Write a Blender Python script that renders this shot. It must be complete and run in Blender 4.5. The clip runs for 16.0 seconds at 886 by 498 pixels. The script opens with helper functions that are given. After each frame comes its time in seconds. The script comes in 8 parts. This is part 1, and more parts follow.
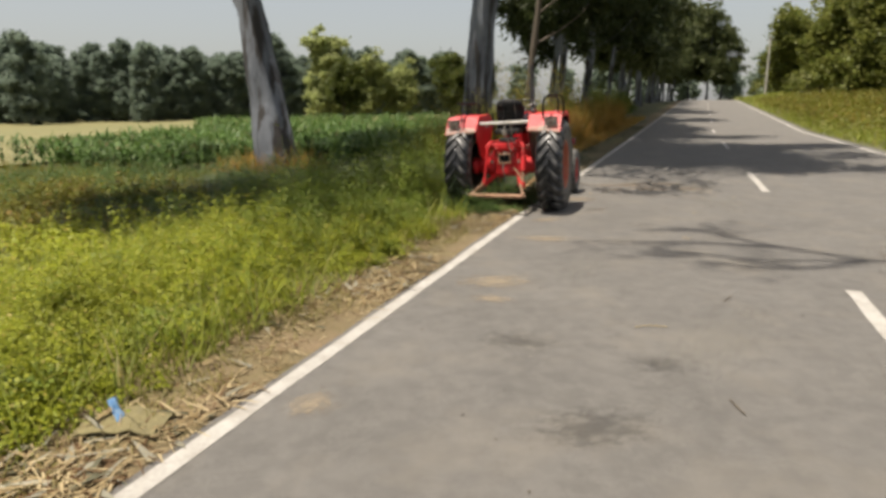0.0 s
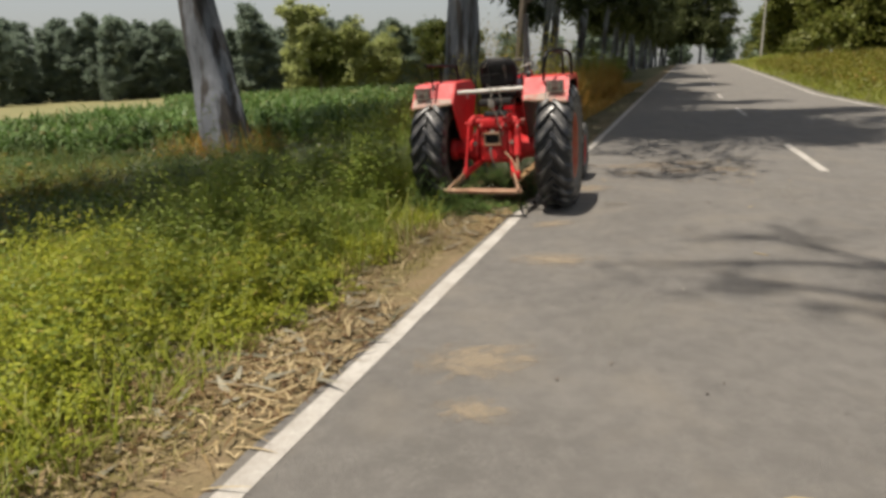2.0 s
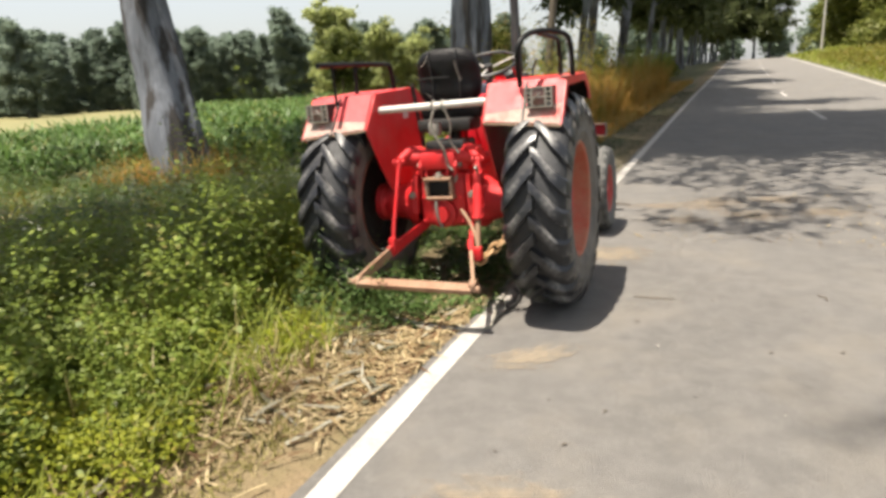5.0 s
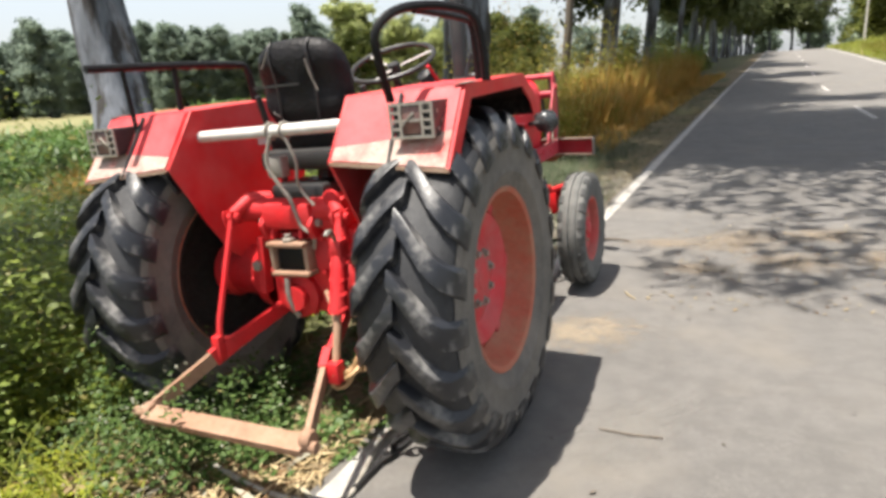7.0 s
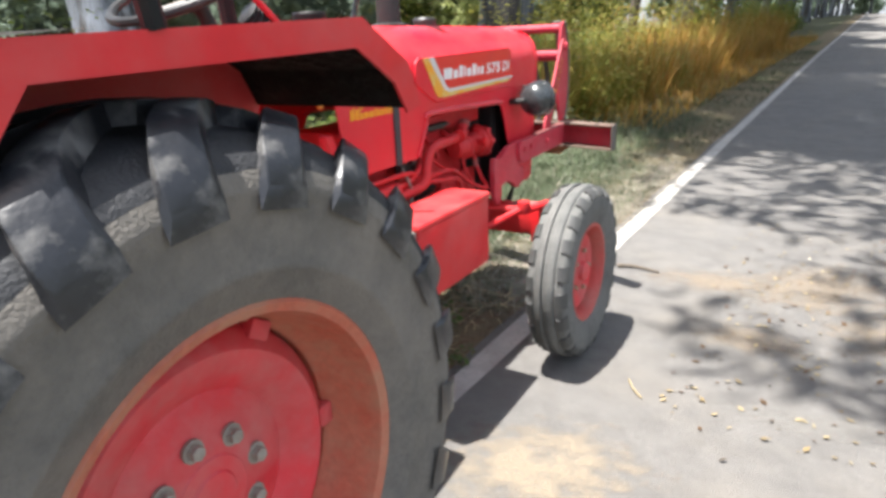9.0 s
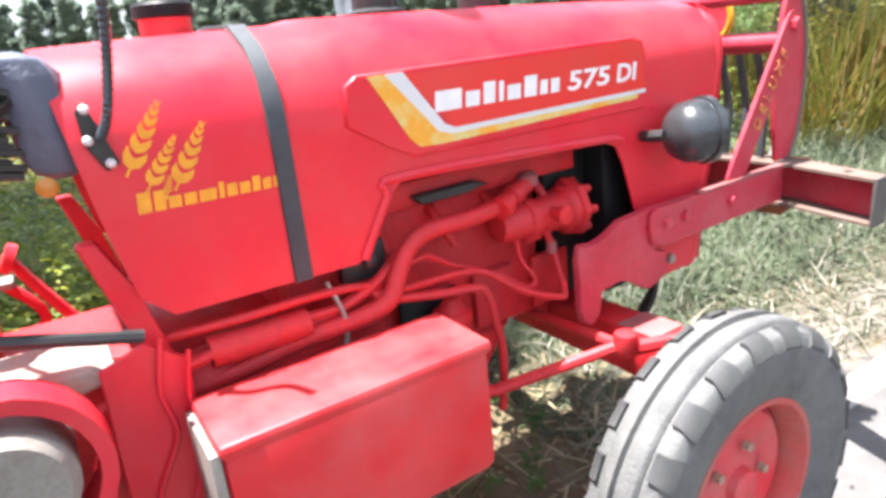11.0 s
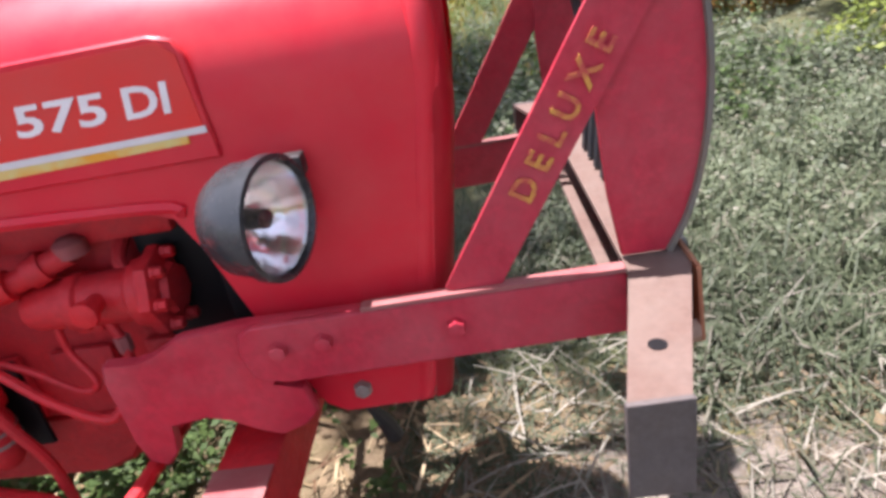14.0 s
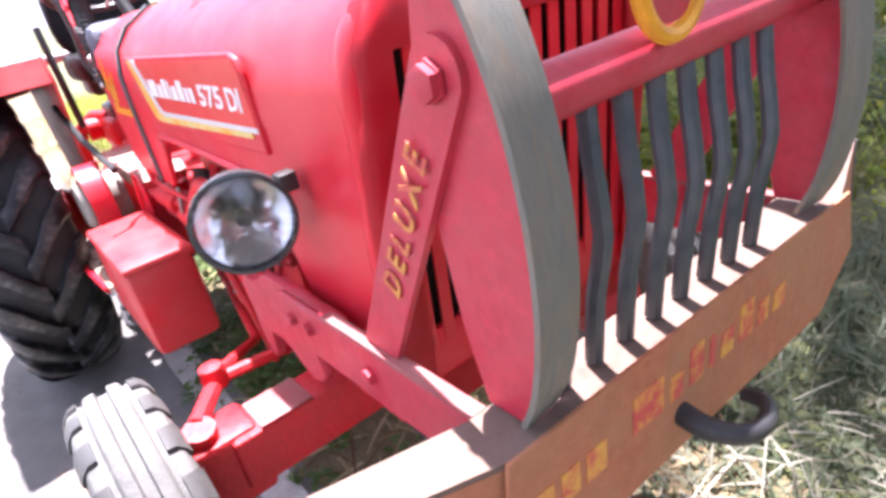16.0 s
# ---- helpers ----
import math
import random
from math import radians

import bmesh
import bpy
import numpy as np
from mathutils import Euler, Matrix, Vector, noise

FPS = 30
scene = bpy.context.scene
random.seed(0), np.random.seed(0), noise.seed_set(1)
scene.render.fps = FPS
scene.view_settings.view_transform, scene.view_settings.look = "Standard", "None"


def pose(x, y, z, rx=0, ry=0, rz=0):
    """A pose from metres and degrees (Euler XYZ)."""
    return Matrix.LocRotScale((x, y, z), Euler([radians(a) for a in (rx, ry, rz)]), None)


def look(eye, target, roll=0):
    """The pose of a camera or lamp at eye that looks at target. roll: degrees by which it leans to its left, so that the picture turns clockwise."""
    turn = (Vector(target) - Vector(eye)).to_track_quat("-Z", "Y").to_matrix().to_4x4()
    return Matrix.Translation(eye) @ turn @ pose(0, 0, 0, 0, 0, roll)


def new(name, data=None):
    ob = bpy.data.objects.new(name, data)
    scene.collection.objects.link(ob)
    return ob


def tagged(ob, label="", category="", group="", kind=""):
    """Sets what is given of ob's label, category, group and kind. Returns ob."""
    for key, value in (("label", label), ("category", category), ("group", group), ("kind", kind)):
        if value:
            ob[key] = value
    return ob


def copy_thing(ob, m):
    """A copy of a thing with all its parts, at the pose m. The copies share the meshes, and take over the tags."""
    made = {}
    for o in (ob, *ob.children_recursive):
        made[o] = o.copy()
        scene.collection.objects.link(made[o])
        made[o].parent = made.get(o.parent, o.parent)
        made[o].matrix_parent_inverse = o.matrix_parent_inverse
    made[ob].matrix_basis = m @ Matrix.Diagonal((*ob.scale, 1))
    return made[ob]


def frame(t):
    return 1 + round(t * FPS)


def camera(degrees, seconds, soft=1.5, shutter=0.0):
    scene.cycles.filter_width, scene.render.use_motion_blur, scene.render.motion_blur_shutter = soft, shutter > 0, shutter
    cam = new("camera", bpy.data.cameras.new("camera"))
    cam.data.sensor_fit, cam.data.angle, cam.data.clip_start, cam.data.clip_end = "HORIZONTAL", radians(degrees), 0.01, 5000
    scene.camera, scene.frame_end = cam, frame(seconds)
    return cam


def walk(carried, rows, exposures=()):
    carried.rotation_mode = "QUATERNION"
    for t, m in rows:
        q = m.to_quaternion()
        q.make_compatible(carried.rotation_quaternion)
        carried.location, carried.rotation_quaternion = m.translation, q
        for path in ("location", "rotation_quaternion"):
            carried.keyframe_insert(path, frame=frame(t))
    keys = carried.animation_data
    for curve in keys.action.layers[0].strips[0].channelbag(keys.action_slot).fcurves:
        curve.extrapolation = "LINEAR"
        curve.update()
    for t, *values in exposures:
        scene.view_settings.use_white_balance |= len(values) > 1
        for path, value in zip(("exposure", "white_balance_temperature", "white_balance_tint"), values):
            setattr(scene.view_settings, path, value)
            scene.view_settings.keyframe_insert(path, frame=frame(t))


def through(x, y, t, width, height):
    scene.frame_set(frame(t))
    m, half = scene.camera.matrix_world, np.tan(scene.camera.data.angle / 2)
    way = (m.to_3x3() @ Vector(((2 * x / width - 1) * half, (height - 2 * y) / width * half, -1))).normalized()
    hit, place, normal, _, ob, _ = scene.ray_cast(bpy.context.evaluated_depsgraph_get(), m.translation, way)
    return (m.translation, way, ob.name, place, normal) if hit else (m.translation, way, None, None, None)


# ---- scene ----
cam = camera(69.6, 16.0, soft=3.5)
PATH = [
    (0, (2.155, -9.206, 1.507), (1.514, -7.364, 1.064), -0.5),
    (0.5, (2.030, -8.630, 1.469), (1.350, -6.800, 1.036), -0.5),
    (1, (1.840, -7.990, 1.456), (1.254, -6.137, 0.984), -1.1),
    (1.5, (1.728, -7.420, 1.449), (1.128, -5.579, 0.947), -2.6),
    (2, (1.617, -6.876, 1.412), (1.003, -5.047, 0.886), -1.9),
    (2.5, (1.568, -6.405, 1.436), (1.017, -4.532, 1.003), -3.0),
    (3, (1.537, -5.868, 1.433), (0.841, -4.041, 1.015), -3.1),
    (3.5, (1.486, -5.367, 1.449), (0.855, -3.509, 1.066), -3.0),
    (3.7, (1.487, -5.179, 1.436), (0.891, -3.311, 1.040), -4.0),
    (5.8, (1.488, -3.157, 1.394), (0.675, -1.413, 0.849), -2.6),
    (6, (1.487, -3.029, 1.433), (0.735, -1.242, 0.942), -2.8),
    (6.5, (1.536, -2.534, 1.417), (0.732, -0.771, 0.922), -3.9),
    (7, (1.571, -2.152, 1.401), (0.744, -0.408, 0.878), -3.7),
    (7.5, (1.564, -1.711, 1.412), (0.811, 0.077, 0.927), -3.7),
    (8, (1.554, -1.257, 1.412), (0.597, 0.411, 0.863), -3.8),
    (8.3, (1.441, -0.998, 1.357), (0.498, 0.669, 0.783), -2.9),
    (8.5, (1.444, -0.838, 1.358), (0.562, 0.848, 0.743), -1.3),
    (8.7, (1.472, -0.728, 1.379), (0.579, 0.944, 0.743), -1.1),
    (10.8, (1.345, 0.760, 1.354), (-0.230, 1.771, 0.650), -5.7),
    (10.9, (1.295, 0.800, 1.346), (-0.269, 1.840, 0.659), -4.4),
    (11, (1.307, 0.872, 1.350), (-0.294, 1.864, 0.678), -4.8),
    (11.5, (1.211, 1.189, 1.343), (-0.380, 2.152, 0.607), -6.6),
    (12, (1.210, 1.449, 1.329), (-0.435, 2.284, 0.556), -7.5),
    (12.5, (1.248, 1.733, 1.350), (-0.474, 2.267, 0.484), -9.6),
    (13, (1.133, 2.026, 1.337), (-0.579, 2.432, 0.385), -7.7),
    (13.5, (1.074, 2.227, 1.341), (-0.668, 2.439, 0.383), -11.8),
    (14, (1.076, 2.483, 1.359), (-0.685, 2.318, 0.425), -11.0),
    (14.5, (0.979, 2.652, 1.363), (-0.721, 2.209, 0.407), -12.9),
    (15, (0.758, 2.831, 1.355), (-0.753, 1.980, 0.359), -17.0),
    (15.5, (0.684, 2.967, 1.360), (-0.525, 1.678, 0.423), -13.8),
    (16, (0.609, 3.140, 1.380), (-0.349, 1.622, 0.497), -14.4),
]
walk(cam, [(t, look(eye, target, roll)) for t, eye, target, roll in PATH], [(0, 0.49, 7200, 10), (1, 0.54, 7200, 10), (2, 0.32, 7200, 10), (2.6, 0.37, 7200, 10), (3, 0.72, 7100, 10), (3.5, 0.74, 7100, 10), (6, 1.32, 7000, 10), (6.5, 1.15, 6850, 10), (7, 1.25, 6700, 10), (8, 1.31, 6550, 10), (8.6, 1.52, 6400, 10), (10.8, 2.34, 6100, 14), (12.6, 2.33, 6050, 19), (13.5, 2.09, 6100, 27), (14, 1.56, 6150, 27), (15, 2.55, 6050, 27), (16, 2.6, 6000, 27)])
# the camera's path is above; the tractor stands at the origin and points along +y


# ---- world, sun, exposure ----
SUN_WAY = Vector((0.18, 0.21, -1.0)).normalized()
world = bpy.data.worlds.new("sky")
scene.world = world
world.use_nodes = True
wn, wl = world.node_tree.nodes, world.node_tree.links
sky = wn.new("ShaderNodeTexSky")
sky.sky_type = "NISHITA"
sky.sun_disc = False
sky.sun_elevation = radians(74.5)
sky.sun_rotation = radians(220)
sky.air_density, sky.dust_density, sky.ozone_density = 1.0, 3.0, 1.0
wn["Background"].inputs["Strength"].default_value = 0.13
haze = wn.new("ShaderNodeMix")  # thin even haze whitens the whole sky
haze.data_type = "RGBA"
haze.inputs[0].default_value = 0.65
haze.inputs[7].default_value = (2.6, 2.75, 2.95, 1)
wl.new(sky.outputs[0], haze.inputs[6])
wl.new(haze.outputs[2], wn["Background"].inputs["Color"])
sun_data = bpy.data.lights.new("sun", "SUN")
sun_data.energy, sun_data.angle, sun_data.color = 5.0, radians(0.6), (1.0, 0.96, 0.90)
sun = new("sun", sun_data)
sun.matrix_world = look(-SUN_WAY * 60, (0, 0, 0))


# ---- building helpers ----
def part(name, bm, material, parent=None, label="", smooth=True):
    """One mesh object out of a bmesh, under a thing or a part."""
    bmesh.ops.recalc_face_normals(bm, faces=bm.faces)
    for e in bm.edges:
        e.smooth = e.calc_face_angle(0.0) < 0.7
    for f in bm.faces:
        f.smooth = smooth
    me = bpy.data.meshes.new(name)
    bm.to_mesh(me)
    bm.free()
    me.materials.append(material)
    ob = new(name, me)
    if parent:
        ob.parent = parent
    if label:
        ob["label"] = label
    return ob


def thing(name, label, category, group="", kind="", m=None):
    ob = tagged(new(name), label, category, group, kind)
    ob.empty_display_size = 0.2
    if m is not None:
        ob.matrix_basis = m
    return ob


def box(bm, x0, x1, y0, y1, z0, z1, bevel=0.0, m=None):
    vs = bmesh.ops.create_cube(bm, size=1.0)["verts"]
    for v in vs:
        v.co = Vector((x0 + (v.co.x + 0.5) * (x1 - x0), y0 + (v.co.y + 0.5) * (y1 - y0), z0 + (v.co.z + 0.5) * (z1 - z0)))
    if bevel:
        es = list({e for v in vs for e in v.link_edges})
        out = bmesh.ops.bevel(bm, geom=es, offset=bevel, segments=2, affect="EDGES", profile=0.5)
        vs = [v for v in {v for f in out["faces"] for v in f.verts} | {v for v in vs if v.is_valid}]
    if m is not None:
        for v in vs:
            v.co = m @ v.co
    return bm


def smooth_line(pts, n=4):
    """A rounded line through points (Catmull-Rom)."""
    p = [Vector(q) for q in pts]
    out = []
    for i in range(len(p) - 1):
        a, b, c, d = p[max(i - 1, 0)], p[i], p[i + 1], p[min(i + 2, len(p) - 1)]
        for k in range(n):
            t = k / n
            out.append(0.5 * (2 * b + (c - a) * t + (2 * a - 5 * b + 4 * c - d) * t * t + (3 * b - a - 3 * c + d) * t ** 3))
    return out + [p[-1]]


def tube(bm, pts, r, n=8, curve=0, cap=True):
    """A round bar along points; r is a number or one for each point."""
    pts = smooth_line(pts, curve) if curve else [Vector(p) for p in pts]
    rs = r if isinstance(r, (list, tuple)) else [r] * len(pts)
    if len(rs) != len(pts):
        rs = [rs[0] + (rs[-1] - rs[0]) * i / (len(pts) - 1) for i in range(len(pts))]
    rings, side = [], None
    for i, p in enumerate(pts):
        d = (pts[min(i + 1, len(pts) - 1)] - pts[max(i - 1, 0)]).normalized()
        if side is None:
            side = d.cross(Vector((0, 0, 1)) if abs(d.z) < 0.9 else Vector((1, 0, 0))).normalized()
        side = (side - d * side.dot(d)).normalized()
        up = d.cross(side)
        rings.append([bm.verts.new(p + rs[i] * (side * math.cos(2 * math.pi * k / n) + up * math.sin(2 * math.pi * k / n))) for k in range(n)])
    for a, b in zip(rings, rings[1:]):
        for k in range(n):
            bm.faces.new((a[k], a[(k + 1) % n], b[(k + 1) % n], b[k]))
    if cap:
        bm.faces.new(rings[0][::-1])
        bm.faces.new(rings[-1])
    return bm


def lathe(bm, profile, n=32, m=None, cap=False):
    """Turns (radius, place along the axis) round the z axis, then lays it by m."""
    rings = []
    for r, a in profile:
        ring = [Vector((r * math.cos(2 * math.pi * k / n), r * math.sin(2 * math.pi * k / n), a)) for k in range(n)]
        rings.append([bm.verts.new(m @ q if m is not None else q) for q in ring])
    for a, b in zip(rings, rings[1:]):
        for k in range(n):
            bm.faces.new((a[k], a[(k + 1) % n], b[(k + 1) % n], b[k]))
    if cap:
        bm.faces.new(rings[0][::-1])
        bm.faces.new(rings[-1])
    return bm


def plate(bm, poly, x0, x1, bevel=0.0):
    """A plate in a plane of y and z, from x0 to x1."""
    a = [bm.verts.new((x0, y, z)) for y, z in poly]
    b = [bm.verts.new((x1, y, z)) for y, z in poly]
    fs = [bm.faces.new(a), bm.faces.new(b[::-1])]
    n = len(poly)
    for i in range(n):
        fs.append(bm.faces.new((a[i], b[i], b[(i + 1) % n], a[(i + 1) % n])))
    if bevel:
        es = list({e for f in fs for e in f.edges})
        bmesh.ops.bevel(bm, geom=es, offset=bevel, segments=1, affect="EDGES")
    return bm


def flat_bar(bm, a, b, width, thick, wide):
    """A flat bar from a to b; wide is the way in which its width lies."""
    a, b = Vector(a), Vector(b)
    d = (b - a).normalized()
    w = Vector(wide)
    w = (w - d * w.dot(d)).normalized()
    t = d.cross(w)
    q = [bm.verts.new(p + w * sw * width / 2 + t * st * thick / 2) for p in (a, b) for sw, st in ((-1, -1), (1, -1), (1, 1), (-1, 1))]
    for f in ((0, 1, 2, 3), (7, 6, 5, 4), (0, 4, 5, 1), (1, 5, 6, 2), (2, 6, 7, 3), (3, 7, 4, 0)):
        bm.faces.new([q[i] for i in f])
    return bm


AX = pose(0, 0, 0, 0, 90, 0)  # turns the lathe's axis to +x
AY = pose(0, 0, 0, -90, 0, 0)  # and to +y


def at(x, y, z, m):
    return Matrix.Translation((x, y, z)) @ m


def bolt(bm, x, y, z, m, r=0.012, h=0.01):
    return lathe(bm, [(r * 1.15, 0), (r * 1.15, h * 0.3), (r, h * 0.3), (r, h * 0.9), (r * 0.7, h)], 6, at(x, y, z, m), True)


# ---- materials ----
def material(name, base, second=None, rough=0.5, metal=0.0, scale=6.0, grain=0.0, grain_scale=120.0, dust=None, dust_amount=0.0, dust_scale=4.0, coat=0.0, spread=(0.35, 0.65), stretch=None, dust_range=(0.38, 0.72)):
    """Paint, rubber, metal or earth: two tones in large patches, a fine grain in relief, and a layer of dust."""
    mt = bpy.data.materials.new(name)
    mt.use_nodes = True
    n, l = mt.node_tree.nodes, mt.node_tree.links
    p = n["Principled BSDF"]
    co = n.new("ShaderNodeTexCoord")
    src = co.outputs["Object"]
    if stretch:
        mp = n.new("ShaderNodeMapping")
        mp.inputs["Scale"].default_value = stretch
        l.new(src, mp.inputs[0])
        src = mp.outputs[0]

    def patches(sc, lo, hi, detail=6):
        t = n.new("ShaderNodeTexNoise")
        t.inputs["Scale"].default_value, t.inputs["Detail"].default_value, t.inputs["Roughness"].default_value = sc, detail, 0.65
        l.new(src, t.inputs["Vector"])
        r = n.new("ShaderNodeMapRange")
        r.inputs["From Min"].default_value, r.inputs["From Max"].default_value = lo, hi
        l.new(t.outputs["Fac"], r.inputs["Value"])
        return r.outputs[0]

    def mix(fac, a, b):
        m = n.new("ShaderNodeMix")
        m.data_type = "RGBA"
        for k, v in ((0, fac), (6, a), (7, b)):
            if isinstance(v, tuple):
                m.inputs[k].default_value = (*v, 1)
            else:
                l.new(v, m.inputs[k])
        return m.outputs[2]

    col = mix(patches(scale, *spread), base, second or tuple(c * 0.75 for c in base))
    fine = patches(grain_scale * 0.4, 0.3, 0.7)
    col = mix(fine, col, mix(patches(scale * 9, 0.4, 0.6), tuple(c * 0.82 for c in base), tuple(min(1, c * 1.12) for c in base))) if grain else col
    rg = n.new("ShaderNodeMapRange")
    rg.inputs["To Min"].default_value, rg.inputs["To Max"].default_value = rough * 0.8, min(1, rough * 1.25)
    l.new(patches(scale * 3, 0.3, 0.7), rg.inputs["Value"])
    rough_out = rg.outputs[0]
    if dust:
        d = n.new("ShaderNodeMath")
        d.operation = "MULTIPLY"
        l.new(patches(dust_scale, *dust_range, 9), d.inputs[0])
        d.inputs[1].default_value = dust_amount
        col = mix(d.outputs[0], col, dust)
        rm = n.new("ShaderNodeMix")
        l.new(d.outputs[0], rm.inputs[0])
        l.new(rough_out, rm.inputs[2])
        rm.inputs[3].default_value = 0.9
        rough_out = rm.outputs[0]
    l.new(col, p.inputs["Base Color"])
    l.new(rough_out, p.inputs["Roughness"])
    p.inputs["Metallic"].default_value = metal
    p.inputs["Coat Weight"].default_value = coat
    p.inputs["Coat Roughness"].default_value = 0.15
    if grain:
        t = n.new("ShaderNodeTexNoise")
        t.inputs["Scale"].default_value, t.inputs["Detail"].default_value = grain_scale, 4
        l.new(src, t.inputs["Vector"])
        b = n.new("ShaderNodeBump")
        b.inputs["Strength"].default_value, b.inputs["Distance"].default_value = min(1, grain * 4), grain * 0.05
        l.new(t.outputs["Fac"], b.inputs["Height"])
        l.new(b.outputs[0], p.inputs["Normal"])
    return mt


def leaf_material(name, a, b, dry=None, dry_share=0.0, through=0.35, rough=0.5):
    """Leaves: each one its own tone, some dry, with light coming through."""
    mt = bpy.data.materials.new(name)
    mt.use_nodes = True
    n, l = mt.node_tree.nodes, mt.node_tree.links
    p, out = n["Principled BSDF"], n["Material Output"]
    g = n.new("ShaderNodeNewGeometry")
    ramp = n.new("ShaderNodeValToRGB")
    e = ramp.color_ramp.elements
    e[0].color, e[1].color = (*a, 1), (*b, 1)
    e[1].position = max(0.05, 1 - dry_share)
    if dry:
        k = e.new(min(0.999, 1 - dry_share + 0.02))
        k.color = (*dry, 1)
    l.new(g.outputs["Random Per Island"], ramp.inputs[0])
    t = n.new("ShaderNodeTexNoise")
    t.inputs["Scale"].default_value = 0.7
    co = n.new("ShaderNodeTexCoord")
    l.new(co.outputs["Object"], t.inputs["Vector"])
    hv = n.new("ShaderNodeHueSaturation")
    mr = n.new("ShaderNodeMapRange")
    mr.inputs["From Min"].default_value, mr.inputs["From Max"].default_value = 0.3, 0.7
    mr.inputs["To Min"].default_value, mr.inputs["To Max"].default_value = 0.7, 1.3
    l.new(t.outputs["Fac"], mr.inputs["Value"])
    l.new(mr.outputs[0], hv.inputs["Value"])
    l.new(ramp.outputs[0], hv.inputs["Color"])
    l.new(hv.outputs[0], p.inputs["Base Color"])
    p.inputs["Roughness"].default_value = rough
    p.inputs["Specular IOR Level"].default_value = 0.25
    tr = n.new("ShaderNodeBsdfTranslucent")
    l.new(hv.outputs[0], tr.inputs[0])
    mx = n.new("ShaderNodeMixShader")
    mx.inputs[0].default_value = through
    l.new(p.outputs[0], mx.inputs[1])
    l.new(tr.outputs[0], mx.inputs[2])
    l.new(mx.outputs[0], out.inputs["Surface"])
    return mt


def glass_material(name, tint=(1, 1, 1), rough=0.02):
    mt = bpy.data.materials.new(name)
    mt.use_nodes = True
    p = mt.node_tree.nodes["Principled BSDF"]
    p.inputs["Base Color"].default_value = (*tint, 1)
    p.inputs["Transmission Weight"].default_value = 1.0
    p.inputs["Roughness"].default_value = rough
    p.inputs["IOR"].default_value = 1.45
    return mt


DUST = (0.42, 0.33, 0.24)
M_RED = material("red_paint", (0.64, 0.013, 0.030), (0.56, 0.012, 0.027), 0.38, scale=3, dust=DUST, dust_amount=0.10, dust_scale=5, coat=0.06)
M_CAST = material("red_cast_iron", (0.58, 0.016, 0.020), (0.42, 0.014, 0.018), 0.46, scale=9, grain=0.10, grain_scale=90, dust=(0.36, 0.055, 0.055), dust_amount=0.40, dust_scale=9)
M_FENDER = material("red_fender_paint", (0.60, 0.018, 0.024), (0.5, 0.017, 0.022), 0.40, scale=4, dust=(0.44, 0.24, 0.21), dust_amount=0.25, dust_scale=5)
M_DUSTYPANEL = material("dusty_fender_paint", (0.46, 0.15, 0.125), (0.46, 0.05, 0.045), 0.75, scale=7, grain=0.25, grain_scale=30, dust=(0.37, 0.30, 0.255), dust_amount=0.92, dust_scale=9, dust_range=(0.36, 0.56))
M_DUSTFILM = material("thinly_dusted_red_paint", (0.60, 0.03, 0.034), (0.5, 0.02, 0.024), 0.5, scale=5, grain=0.06, grain_scale=50, dust=(0.42, 0.15, 0.16), dust_amount=0.32, dust_scale=6, dust_range=(0.36, 0.64))
M_GUARD = material("faded_red_paint", (0.46, 0.024, 0.046), (0.38, 0.028, 0.045), 0.42, scale=7, grain=0.03, grain_scale=60, dust=(0.50, 0.30, 0.28), dust_amount=0.16, dust_scale=8)
M_RUSTRED = material("rusty_red_paint", (0.36, 0.10, 0.045), (0.32, 0.15, 0.07), 0.65, scale=8, grain=0.12, grain_scale=70, dust=(0.36, 0.22, 0.10), dust_amount=0.5, dust_scale=7)
M_WORN = material("worn_grey_steel", (0.30, 0.29, 0.27), (0.20, 0.16, 0.12), 0.5, 0.5, scale=12, grain=0.04, grain_scale=80, dust=(0.35, 0.28, 0.20), dust_amount=0.4)
M_RUST = material("rusty_steel", (0.34, 0.22, 0.15), (0.22, 0.12, 0.07), 0.7, 0.2, scale=14, grain=0.08, grain_scale=90, dust=(0.45, 0.36, 0.28), dust_amount=0.5, dust_scale=8)
M_RIM = material("rusty_rim_paint", (0.40, 0.085, 0.045), (0.30, 0.12, 0.07), 0.6, scale=7, grain=0.1, grain_scale=60, dust=(0.42, 0.26, 0.16), dust_amount=0.45, dust_scale=7)
M_DISC = material("red_disc_paint", (0.58, 0.022, 0.034), (0.46, 0.028, 0.034), 0.5, scale=7, dust=(0.45, 0.27, 0.24), dust_amount=0.35, dust_scale=9)
M_FRONTRIM = material("faded_red_rim_paint", (0.42, 0.055, 0.045), (0.34, 0.045, 0.04), 0.6, scale=7, grain=0.06, grain_scale=60, dust=(0.36, 0.20, 0.16), dust_amount=0.45, dust_scale=7)
M_RUBBER = material("tyre_rubber", (0.014, 0.015, 0.018), (0.026, 0.026, 0.027), 0.6, scale=5, grain=0.12, grain_scale=150, dust=(0.09, 0.084, 0.075), dust_amount=0.12, dust_scale=7)
M_LUG = material("lug_rubber", (0.012, 0.013, 0.016), (0.024, 0.025, 0.029), 0.36, scale=9, grain=0.06, grain_scale=120, dust=(0.26, 0.25, 0.235), dust_amount=0.6, dust_scale=8, dust_range=(0.49, 0.66))
